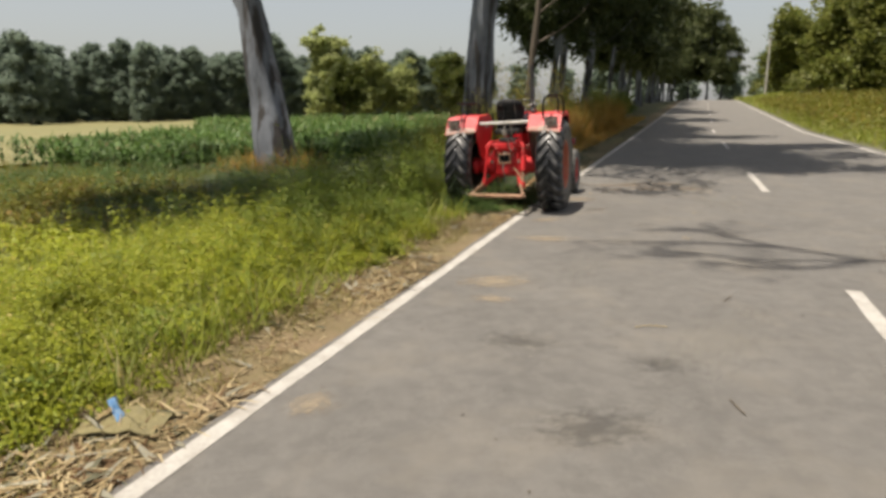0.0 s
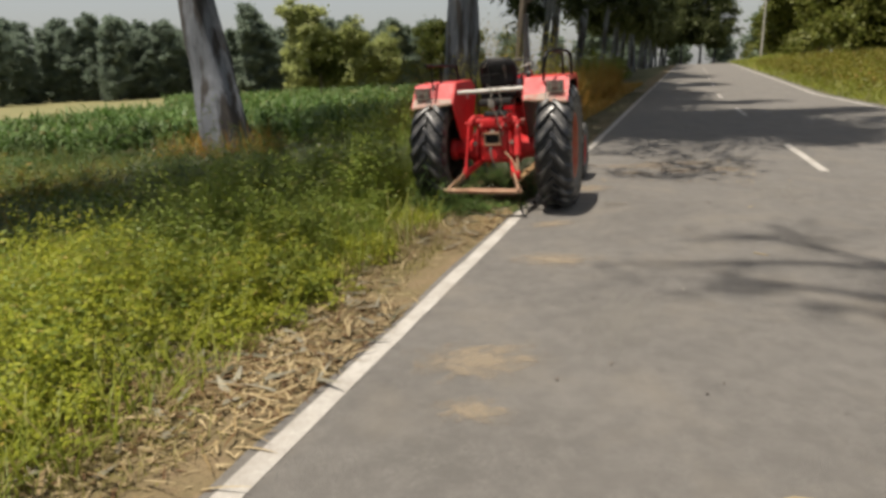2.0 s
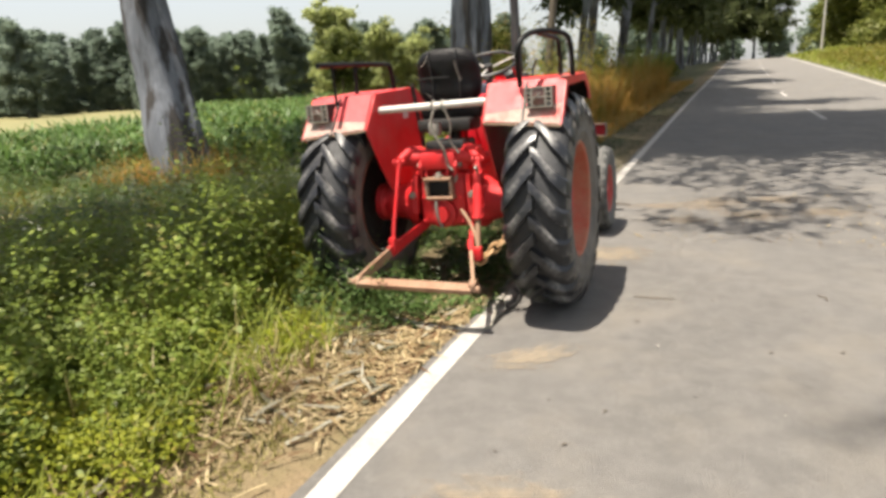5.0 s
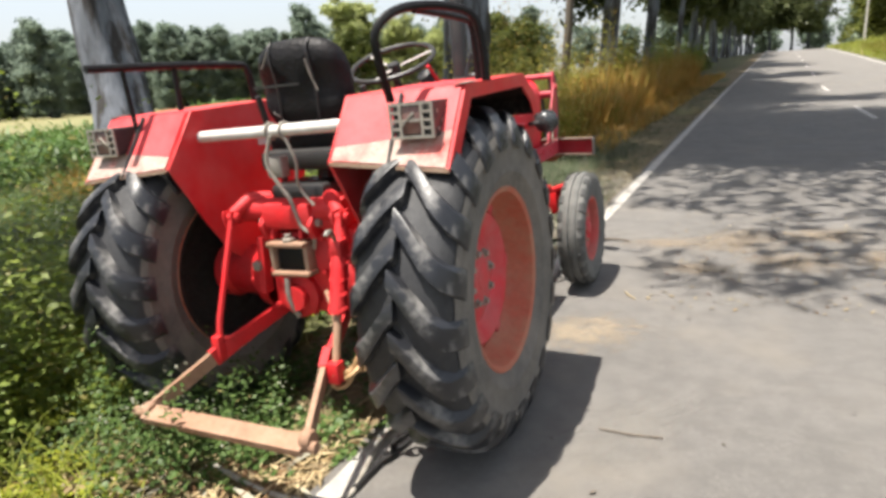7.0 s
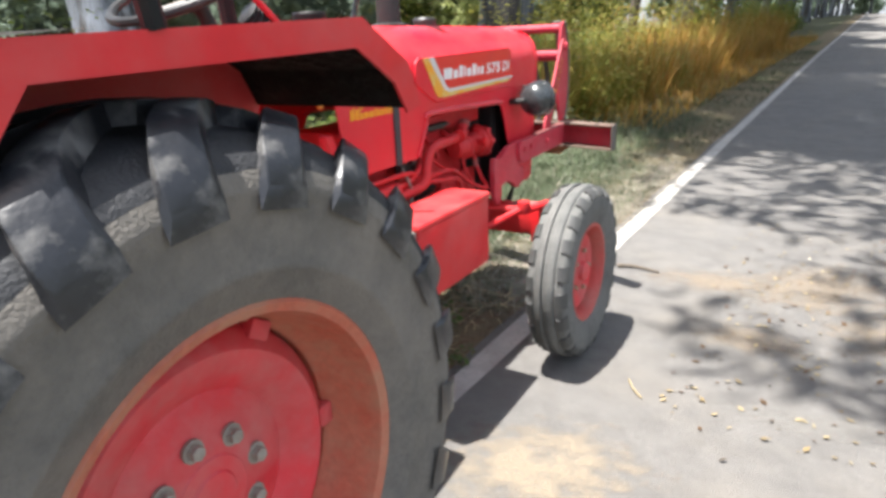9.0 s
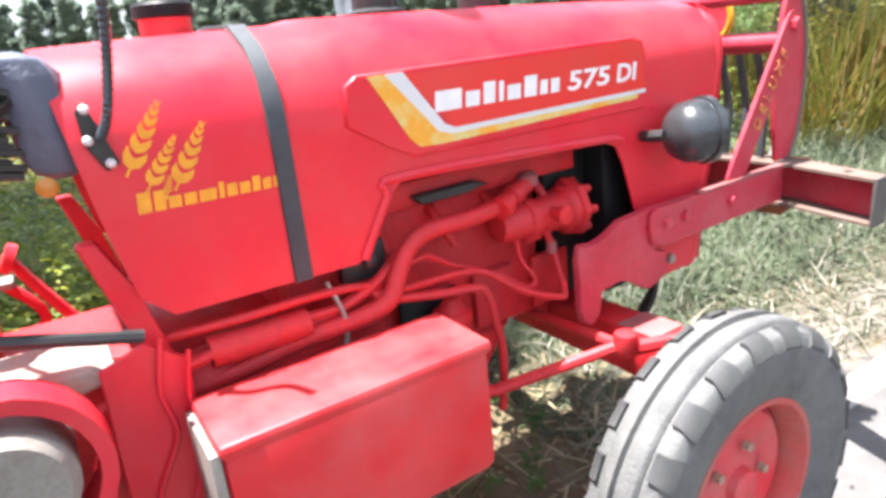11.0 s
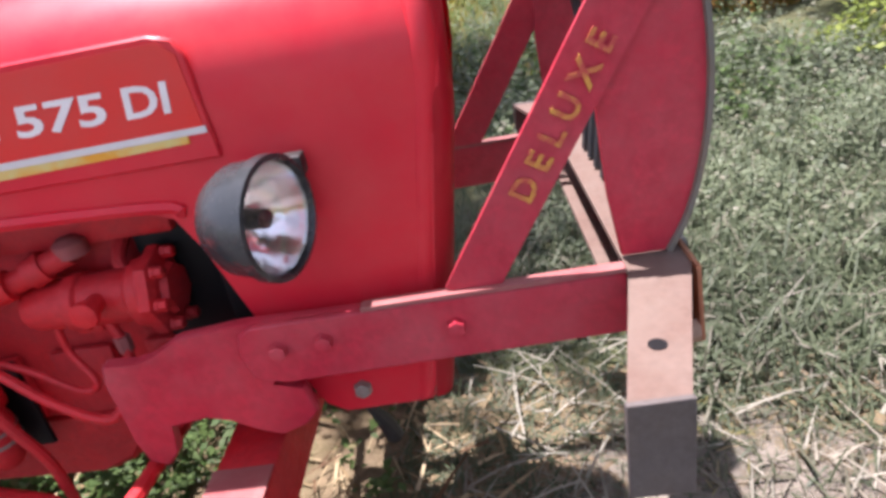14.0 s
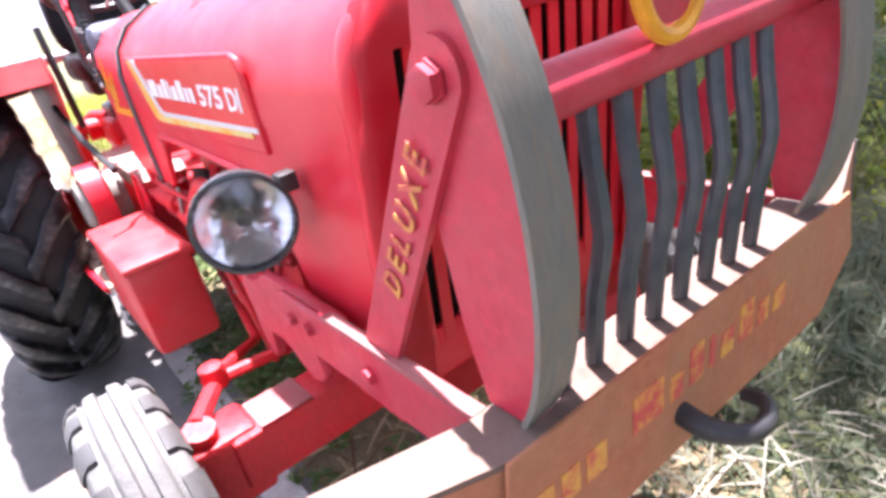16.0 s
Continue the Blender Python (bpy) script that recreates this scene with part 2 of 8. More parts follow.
M_WALL = material("dusty_tyre_rubber", (0.085, 0.08, 0.072), (0.13, 0.12, 0.105), 0.75, scale=6, grain=0.12, grain_scale=150, dust=(0.24, 0.21, 0.175), dust_amount=0.55, dust_scale=4)
M_FRONT_BASE = material("dusty_front_rubber", (0.080, 0.081, 0.077), (0.125, 0.124, 0.117), 0.9, scale=14, grain=0.12, grain_scale=150, dust=(0.20, 0.195, 0.18), dust_amount=0.5, dust_scale=6)
M_FRONT_RUBBER = material("worn_front_rubber", (0.024, 0.025, 0.026), (0.040, 0.041, 0.041), 0.7, scale=8, grain=0.05, grain_scale=150, dust=(0.16, 0.155, 0.14), dust_amount=0.45, dust_scale=6)
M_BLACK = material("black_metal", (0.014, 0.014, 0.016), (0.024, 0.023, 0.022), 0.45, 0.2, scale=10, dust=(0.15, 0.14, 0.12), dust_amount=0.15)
# near-black brown that holds the painted shade under the mudguards
M_UNDERDARK = material("dark_underside", (0.018, 0.015, 0.013), (0.028, 0.019, 0.015), 0.9, scale=9, grain=0.3, grain_scale=30)
M_DARK = material("near_black", (0.006, 0.006, 0.007), (0.010, 0.010, 0.010), 0.5, scale=10)
M_VINYL = material("black_vinyl", (0.005, 0.005, 0.006), (0.009, 0.009, 0.010), 0.5, scale=9, grain=0.15, grain_scale=60, dust=(0.06, 0.05, 0.045), dust_amount=0.12, dust_scale=9)
for matt_, spec_ in ((M_VINYL, 0.2), (M_DARK, 0.2), (M_RED, 0.32), (M_FENDER, 0.32), (M_GUARD, 0.35), (M_CAST, 0.35)):
    matt_.node_tree.nodes["Principled BSDF"].inputs["Specular IOR Level"].default_value = spec_
M_COVER = material("slate_blue_cover", (0.045, 0.055, 0.09), (0.07, 0.08, 0.115), 0.6, scale=7, grain=0.15, grain_scale=50, dust=(0.2, 0.2, 0.22), dust_amount=0.3)
M_STRAP = material("grey_rubber_strap", (0.025, 0.03, 0.034), (0.04, 0.046, 0.05), 0.6, scale=20, dust=(0.12, 0.12, 0.12), dust_amount=0.25)
M_GUARDGREY = material("dusty_grey_tin", (0.27, 0.25, 0.22), (0.16, 0.125, 0.095), 0.6, 0.3, scale=14, grain=0.05, grain_scale=60, dust=(0.42, 0.38, 0.32), dust_amount=0.4, dust_scale=9)
# pale dusty red; on upward faces it paints the sun's brightness
M_FLANGE = material("pale_dusty_red", (0.30, 0.10, 0.09), (0.28, 0.06, 0.06), 0.7, scale=9, dust=(0.30, 0.20, 0.165), dust_amount=0.5, dust_scale=7)
M_TANPAINT = material("tan_dusty_paint", (0.125, 0.075, 0.055), (0.145, 0.097, 0.072), 0.8, scale=9, grain=0.08, grain_scale=60, dust=(0.175, 0.135, 0.108), dust_amount=0.6, dust_scale=7)
M_DRAWBAR = material("brown_drawbar_rust", (0.27, 0.15, 0.09), (0.20, 0.10, 0.06), 0.7, 0.1, scale=14, grain=0.08, grain_scale=90, dust=(0.38, 0.27, 0.19), dust_amount=0.45, dust_scale=8)
M_DARKSTEEL = material("dull_dark_steel", (0.11, 0.10, 0.095), (0.08, 0.065, 0.055), 0.6, 0.4, scale=14, grain=0.04, grain_scale=80, dust=(0.2, 0.16, 0.13), dust_amount=0.4)
M_RIMSTRIP = material("streaked_worn_steel", (0.17, 0.165, 0.14), (0.20, 0.13, 0.075), 0.6, 0.1, scale=8, grain=0.05, grain_scale=60, stretch=(3, 3, 0.5), dust=(0.11, 0.12, 0.10), dust_amount=0.6, dust_scale=6)
M_WHITE = material("white_tube_paint", (0.62, 0.60, 0.56), (0.48, 0.46, 0.43), 0.45, scale=14, dust=(0.4, 0.35, 0.3), dust_amount=0.4, dust_scale=12)
M_LAMPSHELL = material("grey_lamp_shell", (0.022, 0.027, 0.030), (0.036, 0.042, 0.045), 0.22, 0.1, scale=10, dust=(0.16, 0.15, 0.14), dust_amount=0.2)
M_MIRROR = material("lamp_reflector", (0.92, 0.92, 0.93), (0.80, 0.80, 0.81), 0.14, 0.95, scale=20, grain=0.12, grain_scale=26)
M_GLASS = glass_material("lamp_glass")
M_AMBER = material("amber_lens", (0.55, 0.22, 0.03), rough=0.2)
M_REDLENS = material("dirty_tail_lens", (0.16, 0.045, 0.04), (0.10, 0.05, 0.045), 0.3, scale=20, dust=(0.3, 0.26, 0.22), dust_amount=0.5)
M_SILVER = material("silver_decal", (0.66, 0.66, 0.66), (0.58, 0.6, 0.6), 0.35, 0.2, scale=20)
M_YELLOW = material("yellow_decal", (0.70, 0.33, 0.02), (0.62, 0.52, 0.18), 0.45, scale=14, spread=(0.42, 0.58))
M_GOLD = material("orange_gold_paint", (0.78, 0.36, 0.01), (0.62, 0.26, 0.01), 0.45, scale=30)
M_LETTER = material("white_lettering", (0.78, 0.77, 0.75), (0.68, 0.67, 0.66), 0.45, scale=30)
M_FADEDGOLD = material("faded_gold_paint", (0.58, 0.28, 0.045), (0.47, 0.06, 0.05), 0.6, scale=38, spread=(0.41, 0.58))
M_DECAL = material("bright_red_decal", (0.70, 0.016, 0.012), (0.64, 0.014, 0.012), 0.32, scale=4, dust=DUST, dust_amount=0.1)
M_BAR = material("dark_guard_bars", (0.035, 0.05, 0.06), (0.06, 0.07, 0.075), 0.4, 0.4, scale=16, dust=(0.2, 0.2, 0.19), dust_amount=0.35)
M_ROPE = material("grey_rope", (0.30, 0.28, 0.24), (0.2, 0.18, 0.15), 0.9, scale=30)
M_CHAIN = material("brown_chain", (0.42, 0.27, 0.14), (0.36, 0.22, 0.10), 0.6, 0.2, scale=30)

M_ASPHALT = material("old_asphalt", (0.150, 0.141, 0.130), (0.105, 0.099, 0.092), 0.85, scale=0.9, grain=0.25, grain_scale=140, dust=(0.20, 0.178, 0.148), dust_amount=0.6, dust_scale=1.3, dust_range=(0.5, 0.74))
M_LINE = material("white_road_paint", (0.46, 0.44, 0.41), (0.32, 0.305, 0.28), 0.7, scale=5, grain=0.2, grain_scale=120, dust=(0.22, 0.195, 0.165), dust_amount=0.7, dust_scale=4)
M_SOIL = material("verge_soil", (0.185, 0.13, 0.075), (0.13, 0.10, 0.05), 0.95, scale=4, grain=0.6, grain_scale=30, dust=(0.10, 0.09, 0.03), dust_amount=0.75, dust_scale=2.2)
M_GROUND = material("grassy_ground", (0.05, 0.062, 0.017), (0.08, 0.075, 0.025), 0.95, scale=0.35, grain=0.6, grain_scale=12, dust=(0.2, 0.17, 0.08), dust_amount=0.5, dust_scale=0.2)
M_MOWN = material("mown_field_straw", (0.185, 0.165, 0.07), (0.125, 0.135, 0.048), 0.95, scale=0.1, grain=0.4, grain_scale=3)
M_BARK = material("eucalyptus_bark", (0.175, 0.19, 0.218), (0.085, 0.09, 0.10), 0.85, scale=2.6, grain=0.5, grain_scale=18, stretch=(1, 1, 0.16), dust=(0.035, 0.03, 0.027), dust_amount=0.95, dust_scale=2.2, dust_range=(0.47, 0.55))
M_DARKBARK = material("brown_bark", (0.13, 0.105, 0.08), (0.08, 0.065, 0.05), 0.9, scale=3, grain=0.5, grain_scale=20, stretch=(1, 1, 0.3))
M_CONCRETE = material("pole_concrete", (0.52, 0.50, 0.46), (0.42, 0.40, 0.37), 0.85, scale=4, grain=0.1)

M_WEED = leaf_material("weed_leaves", (0.20, 0.24, 0.022), (0.345, 0.36, 0.04), (0.40, 0.31, 0.08), 0.06, 0.42)
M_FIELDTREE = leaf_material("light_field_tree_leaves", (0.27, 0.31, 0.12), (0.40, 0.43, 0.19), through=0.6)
M_WEEDB = leaf_material("fresh_green_leaves", (0.115, 0.17, 0.028), (0.235, 0.285, 0.052), (0.27, 0.24, 0.08), 0.06, 0.4)
M_GREYGREEN = leaf_material("grey_green_leaves", (0.075, 0.100, 0.055), (0.152, 0.182, 0.102), (0.19, 0.185, 0.13), 0.12)
M_GRASS = leaf_material("grass_blades", (0.13, 0.17, 0.02), (0.25, 0.265, 0.042), (0.30, 0.25, 0.11), 0.10)
M_CROP = leaf_material("crop_leaves", (0.055, 0.115, 0.024), (0.13, 0.20, 0.06), (0.22, 0.20, 0.09), 0.05)
M_DARKWEED = leaf_material("dark_weed_leaves", (0.05, 0.095, 0.022), (0.10, 0.155, 0.045), (0.19, 0.17, 0.07), 0.05)
M_STRAW = leaf_material("dry_straw", (0.20, 0.14, 0.065), (0.42, 0.34, 0.20), (0.11, 0.06, 0.028), 0.3, 0.15, 0.7)
M_REED = leaf_material("dry_reeds", (0.36, 0.18, 0.04), (0.48, 0.29, 0.075), (0.25, 0.21, 0.045), 0.25)
M_SCRUB = leaf_material("sunny_scrub_leaves", (0.18, 0.185, 0.035), (0.30, 0.275, 0.06), (0.34, 0.23, 0.07), 0.18, 0.45)
M_DRYGRASS = leaf_material("half_dry_grass", (0.058, 0.080, 0.042), (0.110, 0.132, 0.072), (0.185, 0.172, 0.125), 0.20)
M_VERGEGRASS = leaf_material("yellowed_verge_grass", (0.16, 0.145, 0.04), (0.27, 0.235, 0.085), (0.36, 0.29, 0.15), 0.25)
M_PALESTRAW = leaf_material("pale_straw", (0.165, 0.155, 0.115), (0.285, 0.27, 0.21), (0.10, 0.095, 0.06), 0.25, 0.15, 0.7)
M_FLOWER = leaf_material("pale_weed_flowers", (0.34, 0.36, 0.26), (0.50, 0.50, 0.40), through=0.3)
M_YELLOWGREEN = leaf_material("yellow_green_leaves", (0.118, 0.132, 0.019), (0.205, 0.19, 0.031), (0.22, 0.14, 0.036), 0.15)
M_EUCA = leaf_material("eucalyptus_leaves", (0.034, 0.050, 0.02), (0.07, 0.085, 0.032), through=0.35)
M_TREEGREEN = leaf_material("tree_leaves", (0.055, 0.078, 0.02), (0.125, 0.14, 0.034), through=0.4)
# pale blue-green: the haze of the air is put into this leaf colour
M_FARTREE = leaf_material("haze_tinted_leaves", (0.17, 0.22, 0.17), (0.235, 0.285, 0.225), through=0.6, rough=0.85)
M_BRIGHTTREE = leaf_material("bright_tree_leaves", (0.11, 0.14, 0.03), (0.21, 0.215, 0.055), through=0.45)
# lighter copy of M_EUCA, with the haze over the farther row painted in
M_HAZYEUCA = leaf_material("haze_tinted_roadside_leaves", (0.065, 0.085, 0.032), (0.12, 0.135, 0.052), through=0.4)


# ---- ground, road, markings ----
TH = radians(-1.3)  # the road bears a little right of the tractor's heading


def rd(u, v):
    """World x, y of a place u metres right of the edge line and v metres along the road."""
    bend = 0.022 * np.clip(v - 26.0, 0, 400)  # farther off it bears right a little more
    return 0.33 + (u + bend) * math.cos(TH) - v * math.sin(TH), u * math.sin(TH) + v * math.cos(TH)


def rise(v):
    """The road climbs gently to a crest about a hundred metres off, and dips a little behind the tractor."""
    return 0.0035 * np.clip(v - 6.0, 0, 100) + 0.0195 * np.clip(v - 26.0, 0, 76) - 0.006 * np.clip(-v - 1.0, 0, 40)


def gz(u, v):
    """Height of the ground beside the road."""
    left = -0.02 - 0.30 * np.clip((-u - 1.7) / 3.2, 0, 1) ** 1.2 + rise(v) * (1 - 0.8 * np.clip((-u - 6) / 24, 0, 1))
    right = -0.03 + 0.75 * np.clip((u - 8.3) / 6.0, 0, 1) + rise(v)
    return np.where(u < 4, left, right)


def sheet(name, us, vs, zf, material_, bump=0.0, label="", category="", edge=0.0):
    rng_ = np.random.default_rng(3)
    verts, faces = [], []
    for j, v in enumerate(vs):
        for i, u in enumerate(us):
            uu = u
            if edge and i in (0, len(us) - 1):
                uu = u + edge * (noise.noise((v * 1.3, i * 7.0, 2.0)) + 0.5 * noise.noise((v * 4.7, i * 3.0, 5.0)))
            x, y = rd(uu, v)
            z = float(zf(np.float64(u), np.float64(v)))
            if bump and abs(u) < 40 and abs(v) < 60:
                z += bump * noise.noise((x * 0.8, y * 0.8, 1.0))
            verts.append((x, y, z))
    w = len(us)
    for j in range(len(vs) - 1):
        for i in range(w - 1):
            faces.append((j * w + i, j * w + i + 1, (j + 1) * w + i + 1, (j + 1) * w + i))
    me = bpy.data.meshes.new(name)
    me.from_pydata(verts, [], faces)
    me.materials.append(material_)
    for p in me.polygons:
        p.use_smooth = True
    return tagged(new(name, me), label, category, kind="structure")


V_NEAR = [i * 1.0 for i in range(-24, 60)]
V_ALL = [-2500, -800, -300, -120, -60, -40, -30] + V_NEAR + [64, 70, 80, 95, 115, 140, 180, 240, 256, 350, 700, 1500, 2500]
U_ALL = [-2500, -900, -400, -200, -120, -80, -55, -40, -30, -22, -16, -12, -10, -8, -6.5, -5.5, -4.9, -4.4, -3.9, -3.4, -2.9, -2.4, -2.0, -1.7, -1.3, -0.9, -0.5, -0.2,
         2, 5, 7.0, 7.8, 8.4, 9.5, 11, 12.5, 15, 18, 25, 40, 80, 200, 500, 1200, 2500]
sheet("ground", U_ALL, V_ALL, lambda u, v: gz(u, v) - (0.05 if -0.3 < u < 7.5 else 0.0), M_GROUND, 0.03, "uneven green and brown farmland ground beside the road", "ground")
sheet("road", [-0.085, 0.3, 1.5, 3.4, 5.5, 7.2, 7.7], [-60, -40, -30] + [i * 0.5 for i in range(-48, 120)] + [70, 90, 110, 128], lambda u, v: 0.0 + rise(v), M_ASPHALT, 0.0, "old grey dusty asphalt country road with pale stains", "road", edge=0.03)
sheet("verge", [-1.15, -0.9, -0.6, -0.35, -0.06], [i * 0.5 for i in range(-44, 60)] + [40, 60, 100, 160], lambda u, v: -0.012 + rise(v) - 0.02 * (u < -1.0), M_SOIL, 0.008, "bare brown soil verge with trodden straw beside the road", "verge", edge=0.14)
sheet("mown_field", [-140, -100, -80, -60, -45, -34, -26, -17.5], [3, 8, 14, 20, 30, 36, 42, 50, 60, 72, 90], lambda u, v: gz(u, v) + 0.10, M_MOWN, 0.0, "flat yellow mown field before the distant trees", "field")


def stripe(name, u, w, v0, v1, label):
    n_ = max(2, int((v1 - v0) / 0.25))
    vs_ = [v0 + (v1 - v0) * i / n_ for i in range(n_ + 1)]
    return sheet(name, [u - w / 2, u + w / 2], vs_, lambda a, b: 0.004 + rise(b), M_LINE, 0.0, label, "road marking", edge=0.012)


stripe("edge_line", 0.014, 0.108, -30, 60, "worn white painted line along the road's edge")
stripe("edge_line", 0.0, 0.14, 60.01, 250, "worn white painted line along the road's edge")
stripe("edge_line", 7.35, 0.14, -30, 200, "worn white painted line along the far road edge")
for v0 in (-6.6, 2.9, 13.5, 24.2, 34.8, 45.5, 56, 66.8, 77.5):
    tagged(stripe("centre_dash", 3.42, 0.12, v0, v0 + 3.3, "faded white dash of the broken centre line"), group="centre line dashes")


# ---- stains and litter on the road ----
def stain_material(name, colour, share):
    """A patch with ragged, fading edges, thin enough to let the asphalt show."""
    mt = bpy.data.materials.new(name)
    mt.use_nodes = True
    n, l = mt.node_tree.nodes, mt.node_tree.links
    p, out = n["Principled BSDF"], n["Material Output"]
    p.inputs["Roughness"].default_value = 0.95
    co = n.new("ShaderNodeTexCoord")
    ln = n.new("ShaderNodeVectorMath")
    ln.operation = "LENGTH"
    l.new(co.outputs["Object"], ln.inputs[0])
    tx = n.new("ShaderNodeTexNoise")
    tx.inputs["Scale"].default_value, tx.inputs["Detail"].default_value, tx.inputs["Roughness"].default_value = 2.6, 8, 0.72
    pl = n.new("ShaderNodeVectorMath")
    pl.operation = "ADD"
    oi = n.new("ShaderNodeObjectInfo")
    l.new(co.outputs["Object"], pl.inputs[0])
    l.new(oi.outputs["Location"], pl.inputs[1])
    l.new(pl.outputs[0], tx.inputs["Vector"])
    ad = n.new("ShaderNodeMath")
    ad.operation = "MULTIPLY_ADD"
    l.new(tx.outputs["Fac"], ad.inputs[0])
    ad.inputs[1].default_value = -4.0
    l.new(ln.outputs["Value"], ad.inputs[2])
    mr = n.new("ShaderNodeMapRange")
    mr.inputs["From Min"].default_value, mr.inputs["From Max"].default_value = -1.75, -0.85
    mr.inputs["To Min"].default_value, mr.inputs["To Max"].default_value = share, 0.0
    l.new(ad.outputs[0], mr.inputs["Value"])
    fine = n.new("ShaderNodeTexNoise")
    fine.inputs["Scale"].default_value, fine.inputs["Detail"].default_value = 30, 4
    l.new(co.outputs["Object"], fine.inputs["Vector"])
    mc = n.new("ShaderNodeMix")
    mc.data_type = "RGBA"
    mc.inputs[6].default_value, mc.inputs[7].default_value = (*colour, 1), (*[c * 0.6 for c in colour], 1)
    l.new(fine.outputs["Fac"], mc.inputs[0])
    l.new(mc.outputs[2], p.inputs["Base Color"])
    tr = n.new("ShaderNodeBsdfTransparent")
    mx = n.new("ShaderNodeMixShader")
    l.new(mr.outputs[0], mx.inputs[0])
    l.new(tr.outputs[0], mx.inputs[1])
    l.new(p.outputs[0], mx.inputs[2])
    l.new(mx.outputs[0], out.inputs["Surface"])
    return mt


M_SAND = stain_material("sand_stain", (0.34, 0.275, 0.195), 0.6)
M_CHAFF = stain_material("chaff_stain", (0.30, 0.235, 0.165), 0.5)
M_PALESAND = stain_material("pale_verge_sand", (0.25, 0.215, 0.17), 0.8)
M_TAR = stain_material("tar_stain", (0.045, 0.042, 0.04), 0.32)
M_PALE = stain_material("pale_stain", (0.26, 0.245, 0.22), 0.32)


def stain(x, y, rx, ry, turn, material_, label, k):
    me = bpy.data.meshes.new("road_stain")
    ring = [(1.5 * math.cos(a), 1.5 * math.sin(a), 0) for a in [2 * math.pi * i / 24 for i in range(24)]]
    me.from_pydata(ring, [], [tuple(range(24))])
    me.materials.append(material_)
    ob = tagged(new("road_stain", me), label, "stain", "road stains", "structure")
    ob.matrix_basis = pose(x, y, 0.0035 + 0.0006 * (k % 5) + float(rise(y)), 0, 0, turn) @ Matrix.Diagonal((rx, ry, 1, 1))


for k, (x, y, rx, ry, tn) in enumerate(((0.80, -3.95, 0.30, 0.20, 20), (0.92, -4.45, 0.16, 0.10, 0), (0.47, -6.5, 0.12, 0.14, 0), (0.92, -2.08, 0.30, 0.16, 10), (0.72, -0.9, 0.25, 0.12, 40), (0.85, 1.1, 0.32, 0.22, 30), (0.20, -7.9, 0.10, 0.3, 0))):
    stain(x, y, rx, ry, tn, M_SAND, "thin patch of tan sand on the asphalt", k)
for k, (x, y, rx, ry, tn) in enumerate(((1.1, 3.05, 0.34, 0.16, 10), (1.6, 3.2, 0.38, 0.28, 60), (1.95, 2.7, 0.30, 0.24, 0), (2.2, 3.5, 0.30, 0.22, 30), (1.35, 2.4, 0.22, 0.14, 0), (2.6, 2.9, 0.3, 0.2, 0))):
    stain(x, y, rx, ry, tn, M_CHAFF, "scattered tan leaf litter on the asphalt", k)
for k, (x, y, rx, ry, tn) in enumerate(((1.62, 1.8, 0.30, 0.10, 15), (1.5, -3.2, 0.5, 0.2, 80), (2.6, -4.8, 0.7, 0.25, 75), (3.6, -5.6, 0.8, 0.3, 95), (1.25, 0.2, 0.35, 0.15, 60), (3.0, 1.2, 0.6, 0.3, 90), (4.4, -2.0, 0.9, 0.3, 85))):
    stain(x, y, rx, ry, tn, M_PALE, "pale worn patch in the asphalt", k)
for k, (x, y, rx, ry, tn) in enumerate(((1.9, -6.3, 0.30, 0.18, 30), (2.9, -7.2, 0.5, 0.2, 70), (2.2, -5.4, 0.20, 0.14, 0), (1.3, -5.3, 0.22, 0.14, 0), (4.3, -4.4, 0.5, 0.2, 85), (1.2, -7.4, 0.25, 0.15, 50))):
    stain(x, y, rx, ry, tn, M_TAR, "dark worn stain in the asphalt", k)
for k, (u_, v_, rx, ry, tn) in enumerate(((-0.20, 2.5, 0.20, 0.50, 0), (-0.26, 3.2, 0.26, 0.60, 5), (-0.22, 4.2, 0.22, 0.70, 0), (-0.35, 2.9, 0.30, 0.35, 20), (-0.22, 5.6, 0.2, 0.8, 0))):
    stain(*rd(u_, v_), rx, ry, tn, M_PALESAND, "pale trodden sand beside the road's edge line", k)


# ---- plants ----
rng = np.random.default_rng(11)


def leaf_mesh(name, c, along, across, fold=0.0):
    """Many four-cornered leaves: foot c, length vector along, width vector across."""
    n_ = len(c)
    v = np.empty((n_, 4, 3), np.float32)
    v[:, 0] = c
    v[:, 1] = c + along * 0.45 + across * 0.5
    v[:, 2] = c + along
    v[:, 3] = c + along * 0.45 - across * 0.5
    if fold:
        v[:, 2, 2] -= fold * np.linalg.norm(along, axis=1)
    me = bpy.data.meshes.new(name)
    me.vertices.add(n_ * 4)
    me.vertices.foreach_set("co", v.ravel())
    me.loops.add(n_ * 4)
    me.loops.foreach_set("vertex_index", np.arange(n_ * 4, dtype=np.int32))
    me.polygons.add(n_)
    me.polygons.foreach_set("loop_start", np.arange(0, n_ * 4, 4, dtype=np.int32))
    me.polygons.foreach_set("loop_total", np.full(n_, 4, dtype=np.int32))
    me.update(calc_edges=True)
    return me


